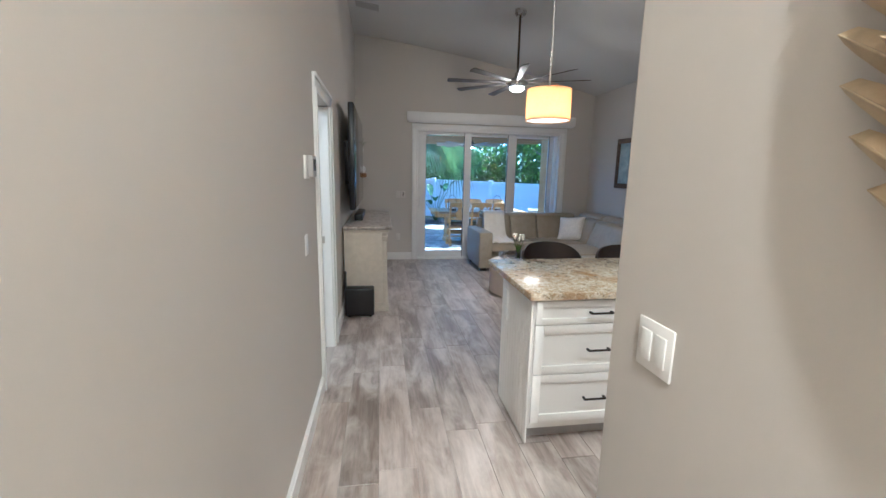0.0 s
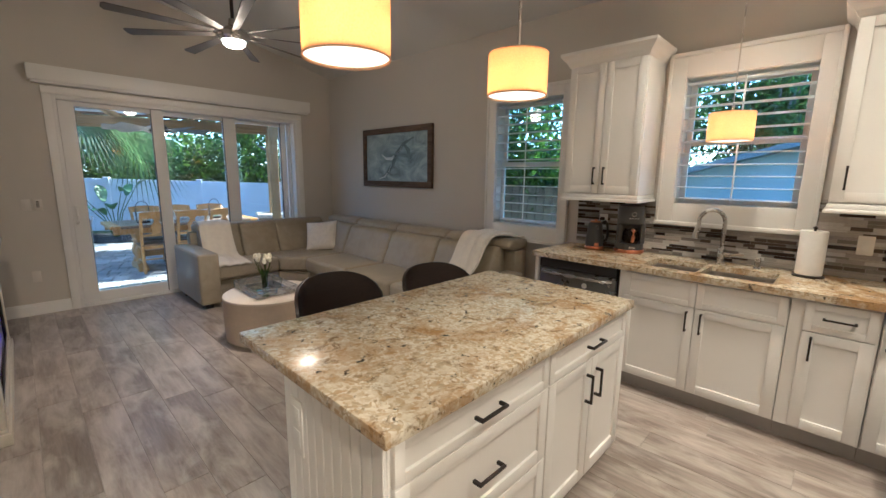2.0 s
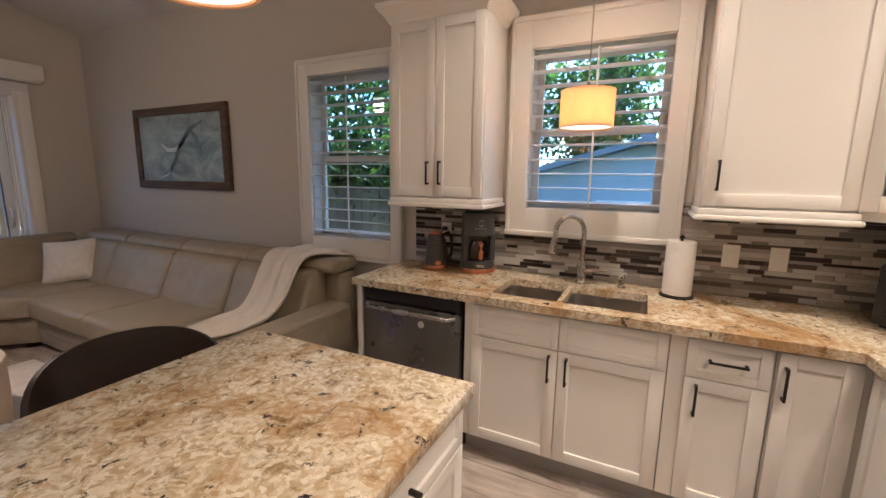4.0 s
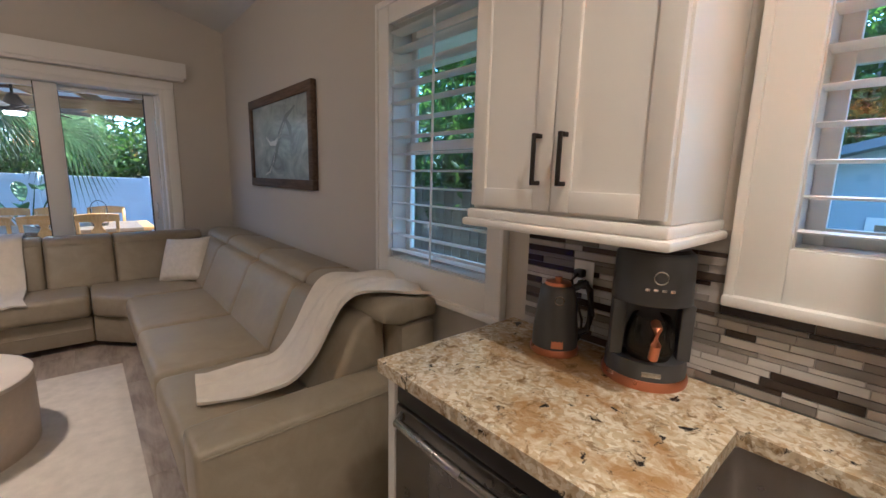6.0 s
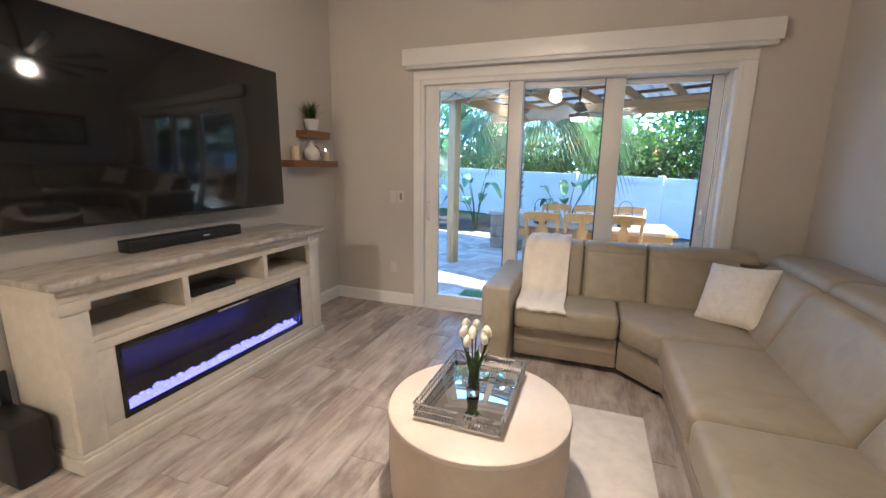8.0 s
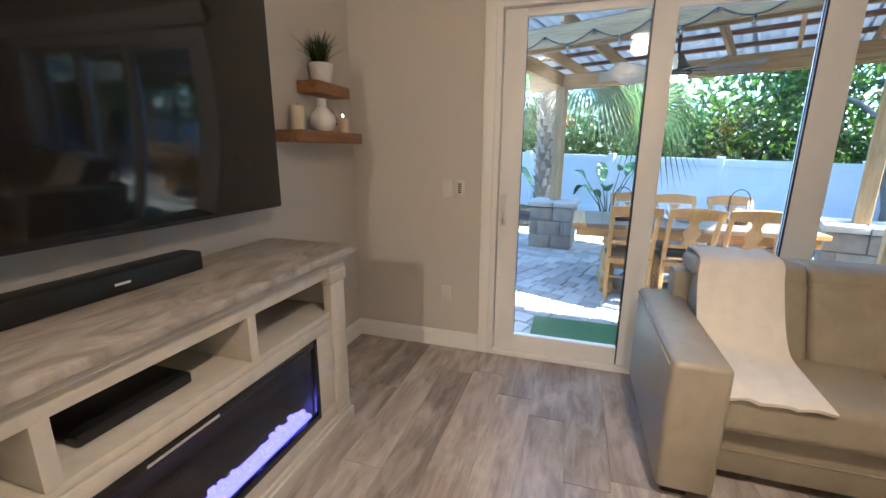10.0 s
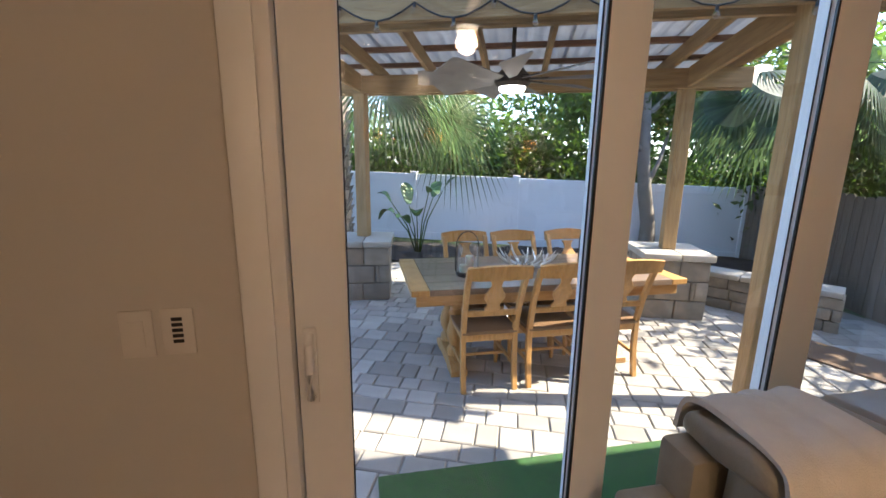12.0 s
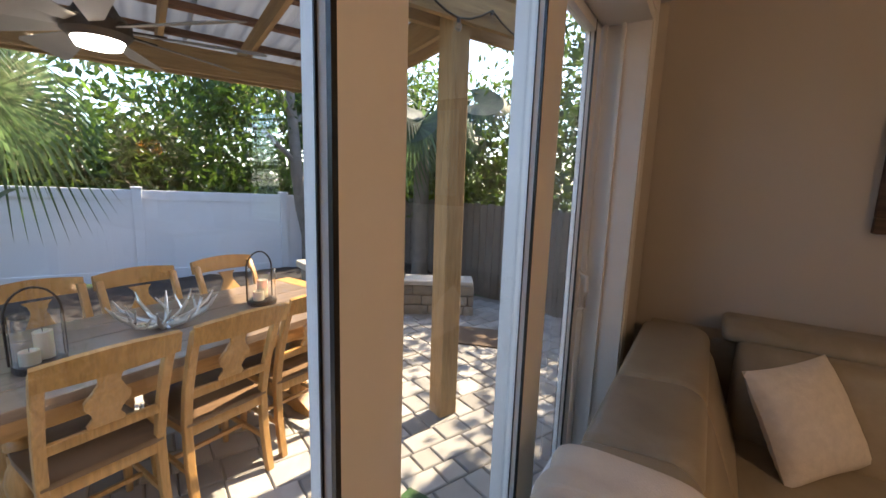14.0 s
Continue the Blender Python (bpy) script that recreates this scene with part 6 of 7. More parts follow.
def white_fence():
    f = thing("white_fence", "white vinyl privacy fence panels with posts", "fence")
    a, d = Vector((7.65, 12.88, 0)), Vector((-0.935, 0.355, 0))
    k = 0.0255
    n = 8
    for i in range(n):
        p = a + d * (2.0 * i)
        m = Matrix.Translation((p.x, p.y, 0)) @ Matrix.Rotation(math.atan2(d.y, d.x), 4, "Z")
        m = m @ Matrix(((1, 0, 0, 0), (0, 1, 0, 0), (k, 0, 1, k * 2.0 * i), (0, 0, 0, 1)))
        s = Shape().box(0.06, -0.02, -0.1, 1.94, 0.02, 1.17, 0.0)
        part("panel", s, M["fence_white"], f, m=None, smooth=False).data.transform(m)
        for z0, z1 in ((-0.1, 0.05), (1.06, 1.20)):
            part("rail", Shape().box(0.06, -0.035, z0, 1.94, 0.035, z1, 0.004), M["fence_white"], f, smooth=False).data.transform(m)
        part("post", Shape().box(-0.06, -0.06, -0.1, 0.06, 0.06, 1.22, 0.006).prism([(-0.07, -0.07), (0.07, -0.07), (0.07, 0.07), (-0.07, 0.07)], 1.22, 1.245, 0.008), M["fence_white"], f, smooth=False).data.transform(m)


white_fence()


def wood_fence(name, a, b, top, label):
    f = thing(name, label, "fence")
    a, b = Vector((*a, 0)), Vector((*b, 0))
    d = (b - a).normalized()
    n = int((b - a).length / 0.145)
    rot = math.atan2(d.y, d.x)
    rnd = random.Random(len(name) + n)
    meshes = []
    for k in range(5):
        h = top + 0.03 * rnd.random()
        s = Shape().prism([(-0.068, -0.1), (0.068, -0.1), (0.068, h - 0.03), (0.045, h), (-0.045, h), (-0.068, h - 0.03)], -0.009, 0.009, 0.0, Matrix.Rotation(radians(90), 4, "X"))
        meshes.append(s.mesh("board", M["fence_wood"], False))
    for i in range(n):
        p = a + d * (0.145 * i)
        part("board", meshes[rnd.randrange(5)], None, f, m=Matrix.Translation((p.x, p.y, 0)) @ Matrix.Rotation(rot + rnd.uniform(-0.03, 0.03), 4, "Z"))
    for z in (0.25, top - 0.3):
        part("rail", Shape().box(0, 0.012, z, (b - a).length, 0.05, z + 0.085), M["fence_wood"], f, m=Matrix.Translation(a) @ Matrix.Rotation(rot, 4, "Z"), smooth=False)


wood_fence("wood_fence", (7.62, 12.80), (5.95, 8.30), 1.24, "weathered grey wooden board fence beside the patio")
wood_fence("wood_fence", (5.95, 8.15), (5.72, 3.2), 1.37, "weathered grey wooden board fence beside the house")


def pillar(m, label):
    p = thing("stone_pillar", label, "pillar", m, "stone pillars")
    rnd = random.Random(11)
    w, z = 0.315, G
    part("core", Shape().box(-w + 0.03, -w + 0.03, G, w - 0.03, w - 0.03, 0.61), M["joint"], p)
    for c in range(3):
        h = 0.212
        cut = -0.02 + 0.14 * (c % 2) + 0.05 * rnd.random()
        for sx, sy, ax in ((0, -1, 0), (1, 0, 1), (0, 1, 0), (-1, 0, 1)):
            e = 0.0 if (c % 2) == ax else 0.12
            for a0, a1 in ((-w + e, cut), (cut + 0.008, w - e)):
                s = Shape()
                if ax == 0:
                    s.box(a0, sy * w, z, a1, sy * (w - 0.12), z + h - 0.007, 0.012, 2)
                else:
                    s.box(sx * w, a0, z, sx * (w - 0.12), a1, z + h - 0.007, 0.012, 2)
                for v in s.bm.verts:
                    v.co += Vector((noise.noise(v.co * 9), noise.noise(v.co * 9 + Vector((5, 0, 0))), 0)) * 0.012
                part("stone_block", s, M["stone"], p)
        z += h
    for x0, x1 in ((-w - 0.035, 0.02), (0.027, w + 0.035)):
        s = Shape().box(x0, -w - 0.035, z, x1, w + 0.035, z + 0.075, 0.014, 2)
        for v in s.bm.verts:
            v.co += Vector((noise.noise(v.co * 8), noise.noise(v.co * 8 + Vector((5, 0, 0))), 0)) * 0.012
        part("cap_stone", s, M["cap"], p)


pillar(pose(1.03, 11.80, 0, 0, 0, -6), "tan stone block pillar with a pale cap")
pillar(pose(4.33, 10.66, 0, 0, 0, -20), "tan stone block pillar with a pale cap")


def low_wall():
    f = thing("garden_wall", "low stone garden wall with a pale cap", "wall", pose(5.0, 10.85, G, 0, 0, -57))
    rnd = random.Random(2)
    for c in range(3):
        x = 0.0
        while x < 1.2:
            l = 0.2 + 0.16 * rnd.random()
            s = Shape().box(x, -0.14, c * 0.12, min(x + l, 1.25) - 0.008, 0.14, c * 0.12 + 0.113, 0.012, 2)
            part("stone_block", s, M["stone"], f)
            x += l
    for k in range(3):
        part("cap_stone", Shape().box(k * 0.42 - 0.02, -0.17, 0.361, k * 0.42 + 0.39, 0.17, 0.42, 0.012, 2), M["cap"], f)


low_wall()


def pergola():
    p = thing("pergola", "lumber patio cover with a corrugated metal roof", "pergola")
    for u, v, z0, z1 in ((0, 0, G, 2.62), (3.42, 0, G, 2.62), (-0.03, 1.87, 0.682, 2.50), (3.45, 1.90, 0.682, 2.50)):
        s = Shape().box(-0.068, -0.068, z0, 0.068, 0.068, z1, 0.008)
        part("post", s, M["lumber"], p, m=yard_pose(u, v, 0), smooth=False)
    for v, z in ((-0.09, 2.46), (0.09, 2.46), (1.82, 2.33), (1.97, 2.33)):
        part("beam", Shape().box(-0.55, -0.022, z, 4.0, 0.022, z + 0.19, 0.004), M["lumber_x"], p, m=yard_pose(0, v, 0), smooth=False)
    slope = -math.degrees(math.atan2(0.13, 1.9))
    for i in range(8):
        u = -0.45 + i * 0.62
        s = Shape().box(-0.16, -0.02, 0, 2.75, 0.02, 0.14, 0.004)
        part("rafter", s, M["lumber_x"], p, m=yard_pose(u, 0, 2.652) @ pose(0, 0, 0, 0, 0, 90) @ Matrix.Rotation(radians(-slope), 4, "Y"), smooth=False)
    for u in (0.0, 3.43):
        part("side_beam", Shape().box(0.13, -0.02, 0, 1.78, 0.02, 0.19, 0.004), M["lumber_x"], p, m=yard_pose(u, 0, 2.46) @ pose(0, 0, 0, 0, 0, 90) @ Matrix.Rotation(radians(-slope), 4, "Y"), smooth=False)
    for v in (-0.09, 0.45, 0.99, 1.53, 2.07, 2.6):
        part("purlin", Shape().box(-0.6, -0.045, 0, 4.05, 0.045, 0.04), M["purlin"], p, m=yard_pose(0, v, 2.795 - 0.0684 * v), smooth=False)
    n = 60
    for k in range(5):
        s = Shape()
        s.grid(lambda a, b: Vector((-0.65 + k * 0.96 + 0.99 * a, -0.18 + 2.93 * b, 2.855 - 0.0684 * (-0.18 + 2.93 * b) + 0.012 * max(-0.2, math.cos(2 * math.pi * a * 7)) + 0.004 * (k % 2))), n, 2)
        part("roof_sheet", s, M["tin"], p, m=yard_pose(0, 0, 0))


M["purlin"] = wood("purlin_boards", (0.26, 0.13, 0.08), (0.14, 0.07, 0.045), 0.8, "x")


def tin():
    m, n, l, p = material("patio_roof_sheet")
    g = noise_tex(n, l, coords(n, l), 2.5, 4)
    r = ramp(n, [(0.3, (0.30, 0.34, 0.40)), (0.7, (0.42, 0.46, 0.52))])
    l.new(g, r.inputs[0])
    l.new(r.outputs[0], p.inputs["Base Color"])
    p.inputs["Roughness"].default_value = 0.5
    tr, mx = n.new("ShaderNodeBsdfTranslucent"), n.new("ShaderNodeMixShader")
    l.new(r.outputs[0], tr.inputs[0])
    mx.inputs[0].default_value = 0.07
    l.new(p.outputs[0], mx.inputs[1])
    l.new(tr.outputs[0], mx.inputs[2])
    l.new(mx.outputs[0], n["Material Output"].inputs[0])
    return m


M["tin"] = tin()
pergola()


def string_lights():
    s = thing("string_lights", "black string lights along the pergola beam", "string lights")
    pts = []
    for i in range(9):
        for k in range(6):
            u = -0.4 + (i + k / 6) * 0.5
            pts.append(yard(u, -0.125, 2.56 - 0.10 * math.sin(math.pi * k / 6)))
    part("cable", Shape().tube(pts, 0.006, 6), M["black_plastic"], s)
    for i in range(9):
        for k in (0, 3):
            q = yard(-0.4 + (i + k / 6) * 0.5, -0.125, 2.56 - 0.10 * math.sin(math.pi * k / 6))
            b = part("bulb", Shape().lathe([(0, -0.075), (0.018, -0.06), (0.02, -0.045), (0.012, -0.03), (0, -0.03)], 12, Matrix.Translation(q)), M["clear"], s)
            part("socket", Shape().cyl(q + Vector((0, 0, -0.03)), q, 0.011, seg=10), M["black_plastic"], b)


string_lights()


def patio_fan():
    f = thing("patio_fan", "bronze windmill patio fan with grey blades and a light", "ceiling fan", Matrix.Translation((2.21, 10.03, 2.14)))
    part("downrod", Shape().cyl((0, 0, 0.22), (0, 0, 0.66), 0.016), M["bronze"], f)
    part("canopy", Shape().lathe([(0, 0.54), (0.05, 0.55), (0.075, 0.60), (0.075, 0.645), (0, 0.645)]), M["bronze"], f)
    part("motor", Shape().lathe([(0, 0.02), (0.11, 0.02), (0.14, 0.05), (0.14, 0.10), (0.09, 0.15), (0.05, 0.23), (0, 0.23)], 28), M["bronze"], f)
    part("light_lens", Shape().lathe([(0, -0.02), (0.09, -0.012), (0.105, 0.02), (0, 0.02)], 28), M["patio_led"], f, "glowing white lens")
    for k in range(9):
        b = Shape().prism([(0.14, -0.03), (0.70, -0.11), (0.74, -0.10), (0.74, 0.10), (0.70, 0.11), (0.14, 0.03)], -0.003, 0.003, 0.001, seg=1)
        bl = part("blade", b, M["patio_blade"], f, "weathered grey blade", Matrix.Rotation(2 * math.pi * k / 9 + 0.2, 4, "Z") @ Matrix.Translation((0, 0, 0.075)) @ Matrix.Rotation(radians(18), 4, "X"))
        part("blade_iron", Shape().box(0.09, -0.014, 0.003, 0.28, 0.014, 0.011, 0.002), M["bronze"], bl)


M["patio_led"] = glow("patio_fan_led", (1.0, 0.92, 0.82), 4)
M["patio_blade"] = plain("weathered_grey_blade", (0.34, 0.32, 0.29), 0.7, vary=0.15)
patio_fan()


# ---- patio furniture ----
def dining_table():
    t = thing("patio_table", "long rustic pine trestle dining table", "table")
    x0, x1, y0, y1, z = 1.335, 3.47, 9.40, 10.36, 0.725
    n = 5
    w = (y1 - y0) / n
    for k in range(n):
        part("tabletop_board", Shape().box(x0 + 0.13, y0 + k * w + 0.0015, z - 0.045, x1 - 0.13, y0 + (k + 1) * w - 0.0015, z, 0.004), M["table_top"], t, smooth=False)
    for a in (x0, x1 - 0.128):
        part("breadboard_end", Shape().box(a, y0, z - 0.045, a + 0.128, y1, z, 0.005), M["pine"], t, smooth=False)
    for y in (y0 + 0.05, y1 - 0.09):
        part("apron", Shape().box(x0 + 0.04, y, z - 0.135, x1 - 0.04, y + 0.04, z - 0.046, 0.004), M["pine_x"], t, smooth=False)
    for x in (1.72, 3.07):
        part("foot", Shape().prism([(9.56, G), (9.72, G), (9.74, G + 0.02), (10.02, G + 0.02), (10.04, G), (10.20, G), (10.20, G + 0.05), (10.08, G + 0.11), (9.68, G + 0.11), (9.56, G + 0.05)], -0.065, 0.065, 0.006, Matrix.Translation((x, 0, 0)) @ Matrix(((0, 0, 1, 0), (1, 0, 0, 0), (0, 1, 0, 0), (0, 0, 0, 1)))), M["pine"], t, smooth=False)
        part("head", Shape().box(x - 0.06, 9.52, z - 0.135, x + 0.06, 10.24, z - 0.046, 0.006), M["pine"], t, smooth=False)
        for y in (9.74, 10.02):
            part("turned_column", Shape().lathe([(0, G + 0.11), (0.06, G + 0.11), (0.06, 0.13), (0.045, 0.15), (0.04, 0.17), (0.062, 0.22), (0.068, 0.27), (0.055, 0.33), (0.036, 0.37), (0.036, 0.40), (0.055, 0.42), (0.055, 0.44), (0.04, 0.46), (0.058, 0.50), (0.06, z - 0.135), (0, z - 0.135)], 24, Matrix.Translation((x, y, 0))), M["pine"], t)
    part("stretcher", Shape().box(1.78, 9.85, 0.16, 3.01, 9.91, 0.26, 0.006), M["pine_x"], t, smooth=False)


M["table_top"] = wood("weathered_table_top", (0.30, 0.215, 0.15), (0.17, 0.115, 0.08), 0.35, "x", 1.0, 0.2, True, 0.2)
dining_table()


def patio_chair():
    c = thing("patio_chair", "golden pine dining chair with a vase-shaped splat", "chair", None, "chairs round the patio table")
    P = M["pine"]
    g = 0.0
    def lean(z):
        return -0.165 * max(0, (z - 0.44) / 0.53) - 0.02 * max(0, (0.44 - z) / 0.44) * -1
    for sx in (-1, 1):
        s = Shape()
        pts = [(sx * 0.19, 0.0, 0.0), (sx * 0.19, 0.035, 0.22), (sx * 0.19, 0.04, 0.44), (sx * 0.193, 0.0, 0.62), (sx * 0.196, -0.065, 0.80), (sx * 0.198, -0.125, 0.93)]
        t = bmesh.new()
        rings = [[t.verts.new((x + a * 0.019, y + b * 0.019, z)) for a, b in ((-1, -1), (1, -1), (1, 1), (-1, 1))] for x, y, z in pts]
        for r0, r1 in zip(rings, rings[1:]):
            for k in range(4):
                t.faces.new((r0[k], r0[(k + 1) % 4], r1[(k + 1) % 4], r1[k]))
        t.faces.new(rings[0][::-1])
        t.faces.new(rings[-1])
        bmesh.ops.bevel(t, geom=t.edges[:], offset=0.004, segments=1, affect="EDGES")
        part("back_post", s.add(t), P, c)
        part("front_leg", Shape().lathe([(0, 0), (0.015, 0), (0.02, 0.10), (0.024, 0.30), (0.021, 0.34), (0.026, 0.36), (0.026, 0.42), (0, 0.42)], 14, Matrix.Translation((sx * 0.185, 0.42, 0))), P, c)
        part("side_rail", Shape().box(sx * 0.185 - 0.011, 0.055, 0.375, sx * 0.185 + 0.011, 0.405, 0.425, 0.003), P, c)
        part("side_stretcher", Shape().box(sx * 0.187 - 0.009, 0.045, 0.17, sx * 0.187 + 0.009, 0.41, 0.195, 0.003), P, c)
    part("seat", Shape().prism([(-0.205, 0.02), (0.205, 0.02), (0.215, 0.3), (0.205, 0.45), (0.17, 0.475), (-0.17, 0.475), (-0.205, 0.45), (-0.215, 0.3)], 0.425, 0.455, 0.008), M["chair_seat"], c, "darker worn plank seat")
    part("back_rail", Shape().box(-0.18, 0.028, 0.375, 0.18, 0.05, 0.425, 0.003), P, c)
    part("front_rail", Shape().box(-0.16, 0.41, 0.375, 0.16, 0.432, 0.425, 0.003), P, c)
    part("stretcher", Shape().box(-0.178, 0.22, 0.172, 0.178, 0.238, 0.193, 0.003), P, c)
    t = Shape()
    t.grid(lambda u, v: Vector((-0.218 + 0.436 * u, -0.118 - 0.025 * v - 0.028 * math.sin(math.pi * u), 0.875 + 0.085 * v + 0.018 * math.sin(math.pi * u) * v)), 16, 2)
    bmesh.ops.solidify(t.bm, geom=t.bm.faces[:], thickness=-0.022)
    part("crest_rail", t, P, c)
    part("lower_rail", Shape().box(-0.185, -0.012, 0.575, 0.185, 0.012, 0.615, 0.004), P, c)
    half = [(0.055, 0.0), (0.062, 0.02), (0.045, 0.05), (0.05, 0.075), (0.072, 0.11), (0.074, 0.14), (0.05, 0.18), (0.034, 0.215), (0.040, 0.25), (0.062, 0.275)]
    part("splat", Shape().prism(half + [(-x, z) for x, z in reversed(half)], -0.007, 0.007, 0.002, Matrix.Translation((0, -0.002, 0.612)) @ Matrix.Rotation(radians(90) + 0.37, 4, "X"), 1), P, c, "vase-shaped splat")
    return c


M["chair_seat"] = wood("worn_seat", (0.26, 0.15, 0.07), (0.13, 0.075, 0.04), 0.45, "x")
first = patio_chair()
first.matrix_basis = pose(1.885, 9.335, G, 0, 0, 0)
for x, y, rz in ((2.375, 9.335, 0), (2.865, 9.36, -2), (1.97, 10.36, 181), (2.44, 10.34, 179), (3.0, 10.35, 180)):
    copy_thing(first, pose(x, y, G, 0, 0, rz))


def lantern(x, y, label):
    l = thing("candle_lantern", label, "lantern", Matrix.Translation((x, y, 0.726)), "lanterns on the table")
    part("base", Shape().lathe([(0, 0), (0.085, 0), (0.09, 0.01), (0.088, 0.03), (0.07, 0.035), (0, 0.035)], 28), M["bronze"], l)
    part("glass", Shape().lathe([(0.085, 0.035), (0.085, 0.23), (0.082, 0.23), (0.082, 0.035), (0.085, 0.035)], 36), M["clear"], l)
    part("handle", Shape().tube([(0.09 * math.cos(a), 0.02, 0.22 + 0.12 * math.sin(a)) for a in [math.pi * k / 12 for k in range(13)]], 0.005, 6).tube([(0.09, 0.02, 0.03), (0.09, 0.02, 0.22)], 0.005, 6).tube([(-0.09, 0.02, 0.03), (-0.09, 0.02, 0.22)], 0.005, 6), M["bronze"], l, "arched bronze handle")
    for dx, dy, h in ((0.02, 0.02, 0.15), (-0.035, -0.02, 0.09)):
        w = part("candle", Shape().lathe([(0, 0.0352), (0.033, 0.0352), (0.033, h), (0.026, h + 0.003), (0, h - 0.004)], 20, Matrix.Translation((dx, dy, 0))), M["wax"], l, "ivory pillar candle")
        part("wick", Shape().cyl((dx, dy, h - 0.005), (dx, dy, h + 0.012), 0.0015, seg=6), M["black_plastic"], w)


lantern(1.81, 9.74, "glass candle lantern with a bronze handle")
lantern(2.90, 9.86, "glass candle lantern with a bronze handle")


def antler_bowl():
    b = thing("antler_bowl", "silver antler centrepiece bowl on the table", "centrepiece", Matrix.Translation((2.35, 9.90, 0.726)))
    rnd = random.Random(6)
    part("base", Shape().lathe([(0, 0), (0.07, 0), (0.06, 0.012), (0, 0.014)], 20), M["steel"], b)
    for k in range(12):
        a = 2 * math.pi * k / 12 + 0.2 * rnd.random()
        c, s = math.cos(a), math.sin(a)
        r, h = 0.24 + 0.06 * rnd.random(), 0.10 + 0.06 * rnd.random()
        m = Shape().tube([(c * 0.04, s * 0.04, 0.01), (c * r * 0.5, s * r * 0.5, 0.03), (c * r * 0.85, s * r * 0.85, h * 0.6), (c * r, s * r, h)], [0.012, 0.011, 0.009, 0.003], 7)
        m.tube([(c * r * 0.6, s * r * 0.6, 0.045), (c * r * 0.68 - s * 0.05, s * r * 0.68 + c * 0.05, h * 0.9)], [0.008, 0.003], 6)
        part("antler", m, M["antler"], b)


M["antler"] = plain("pale_silver", (0.62, 0.60, 0.55), 0.3, 0.7)
antler_bowl()
solo("turf_mat", Shape().grid(lambda u, v: Vector((1.07 + 1.80 * u, 8.07 + 0.54 * v, G + 0.026 + 0.004 * noise.noise(Vector((400 * u, 130 * v, 0))))), 120, 40).box(1.07, 8.07, G, 2.87, 8.61, G + 0.022), M["turf"], "green artificial turf mat outside the door", "mat")
solo("doormat", Shape().box(-0.40, -0.24, 0, 0.40, 0.24, 0.018, 0.004), M["coir"], "brown coir doormat on the pavers", "mat", pose(5.03, 9.22, G, 0, 0, -70))


# ---- plants ----
def leaf_cloud(centres, spread, count, size, seed):
    """Many small folded leaves scattered round the centres, as one mesh."""
    rng = np.random.default_rng(seed)
    c = np.array(centres, float)
    pick = rng.integers(0, len(c), count)
    p = c[pick] + rng.normal(0, 1, (count, 3)) * np.array(spread)
    ax = rng.normal(0, 1, (count, 3))
    ax /= np.linalg.norm(ax, axis=1)[:, None]
    up = rng.normal(0, 1, (count, 3))
    sd = np.cross(ax, up)
    sd /= np.linalg.norm(sd, axis=1)[:, None]
    nn = np.cross(ax, sd)
    s = size * (0.6 + 0.8 * rng.random(count))[:, None]
    tip, base = p + ax * s, p - ax * s
    l_, r_ = p + sd * s * 0.42 + nn * s * 0.12, p - sd * s * 0.42 + nn * s * 0.12
    vs = np.stack([base, r_, tip, l_], 1).reshape(-1, 3)
    fs = np.arange(count * 4).reshape(-1, 4)
    me = bpy.data.meshes.new("leaves")
    me.from_pydata(vs.tolist(), [], fs.tolist())
    return me


def hedge_row(name, label, a, b, z0, z1, depth, clumps, count, size, seed, spread=0.33):
    rnd = random.Random(seed)
    a, b = Vector(a), Vector(b)
    d = (b - a).normalized()
    nrm = Vector((-d.y, d.x))
    cs = []
    while len(cs) < clumps:
        u, w, z = rnd.random(), rnd.random(), z0 + (z1 - z0) * rnd.random() ** 1.25
        q = a.lerp(b, u) + nrm * depth * (w - 0.5)
        if noise.noise(Vector((q.x * 0.55, q.y * 0.55, z * 0.8 + seed))) + 0.35 - 0.55 * (z - z0) / (z1 - z0) > 0 or z < z0 + 0.7:
            cs.append((q.x, q.y, z))
    ob = new(name, leaf_cloud(cs, (spread, spread, spread * 0.8), count, size, seed))
    ob.data.materials.append(M["hedge"])
    return tagged(ob, label, "hedge", kind="stuff")


hedge_row("hedge", "dense green shrubs behind the white fence", (-9, 21.0), (9.0, 14.3), 0.9, 3.8, 1.8, 620, 34000, 0.085, 3)
hedge_row("hedge", "tall green trees far behind the fence", (-12, 24), (14, 15.5), 0.5, 5.2, 2.5, 520, 22000, 0.14, 4, 0.6)
hedge_row("hedge", "green shrubs behind the wooden fence", (9.0, 13.5), (7.6, 5.6), 0.6, 4.2, 2.0, 420, 22000, 0.085, 7)
hedge_row("hedge", "green shrubs beside the patio", (-4.5, 17), (-5.5, 9.0), 0.2, 3.0, 1.6, 220, 11000, 0.085, 9)
hedge_row("hedge", "green shrubs outside the side windows", (6.9, 7.6), (6.55, 4.4), 1.1, 3.5, 0.9, 95, 6800, 0.07, 12)


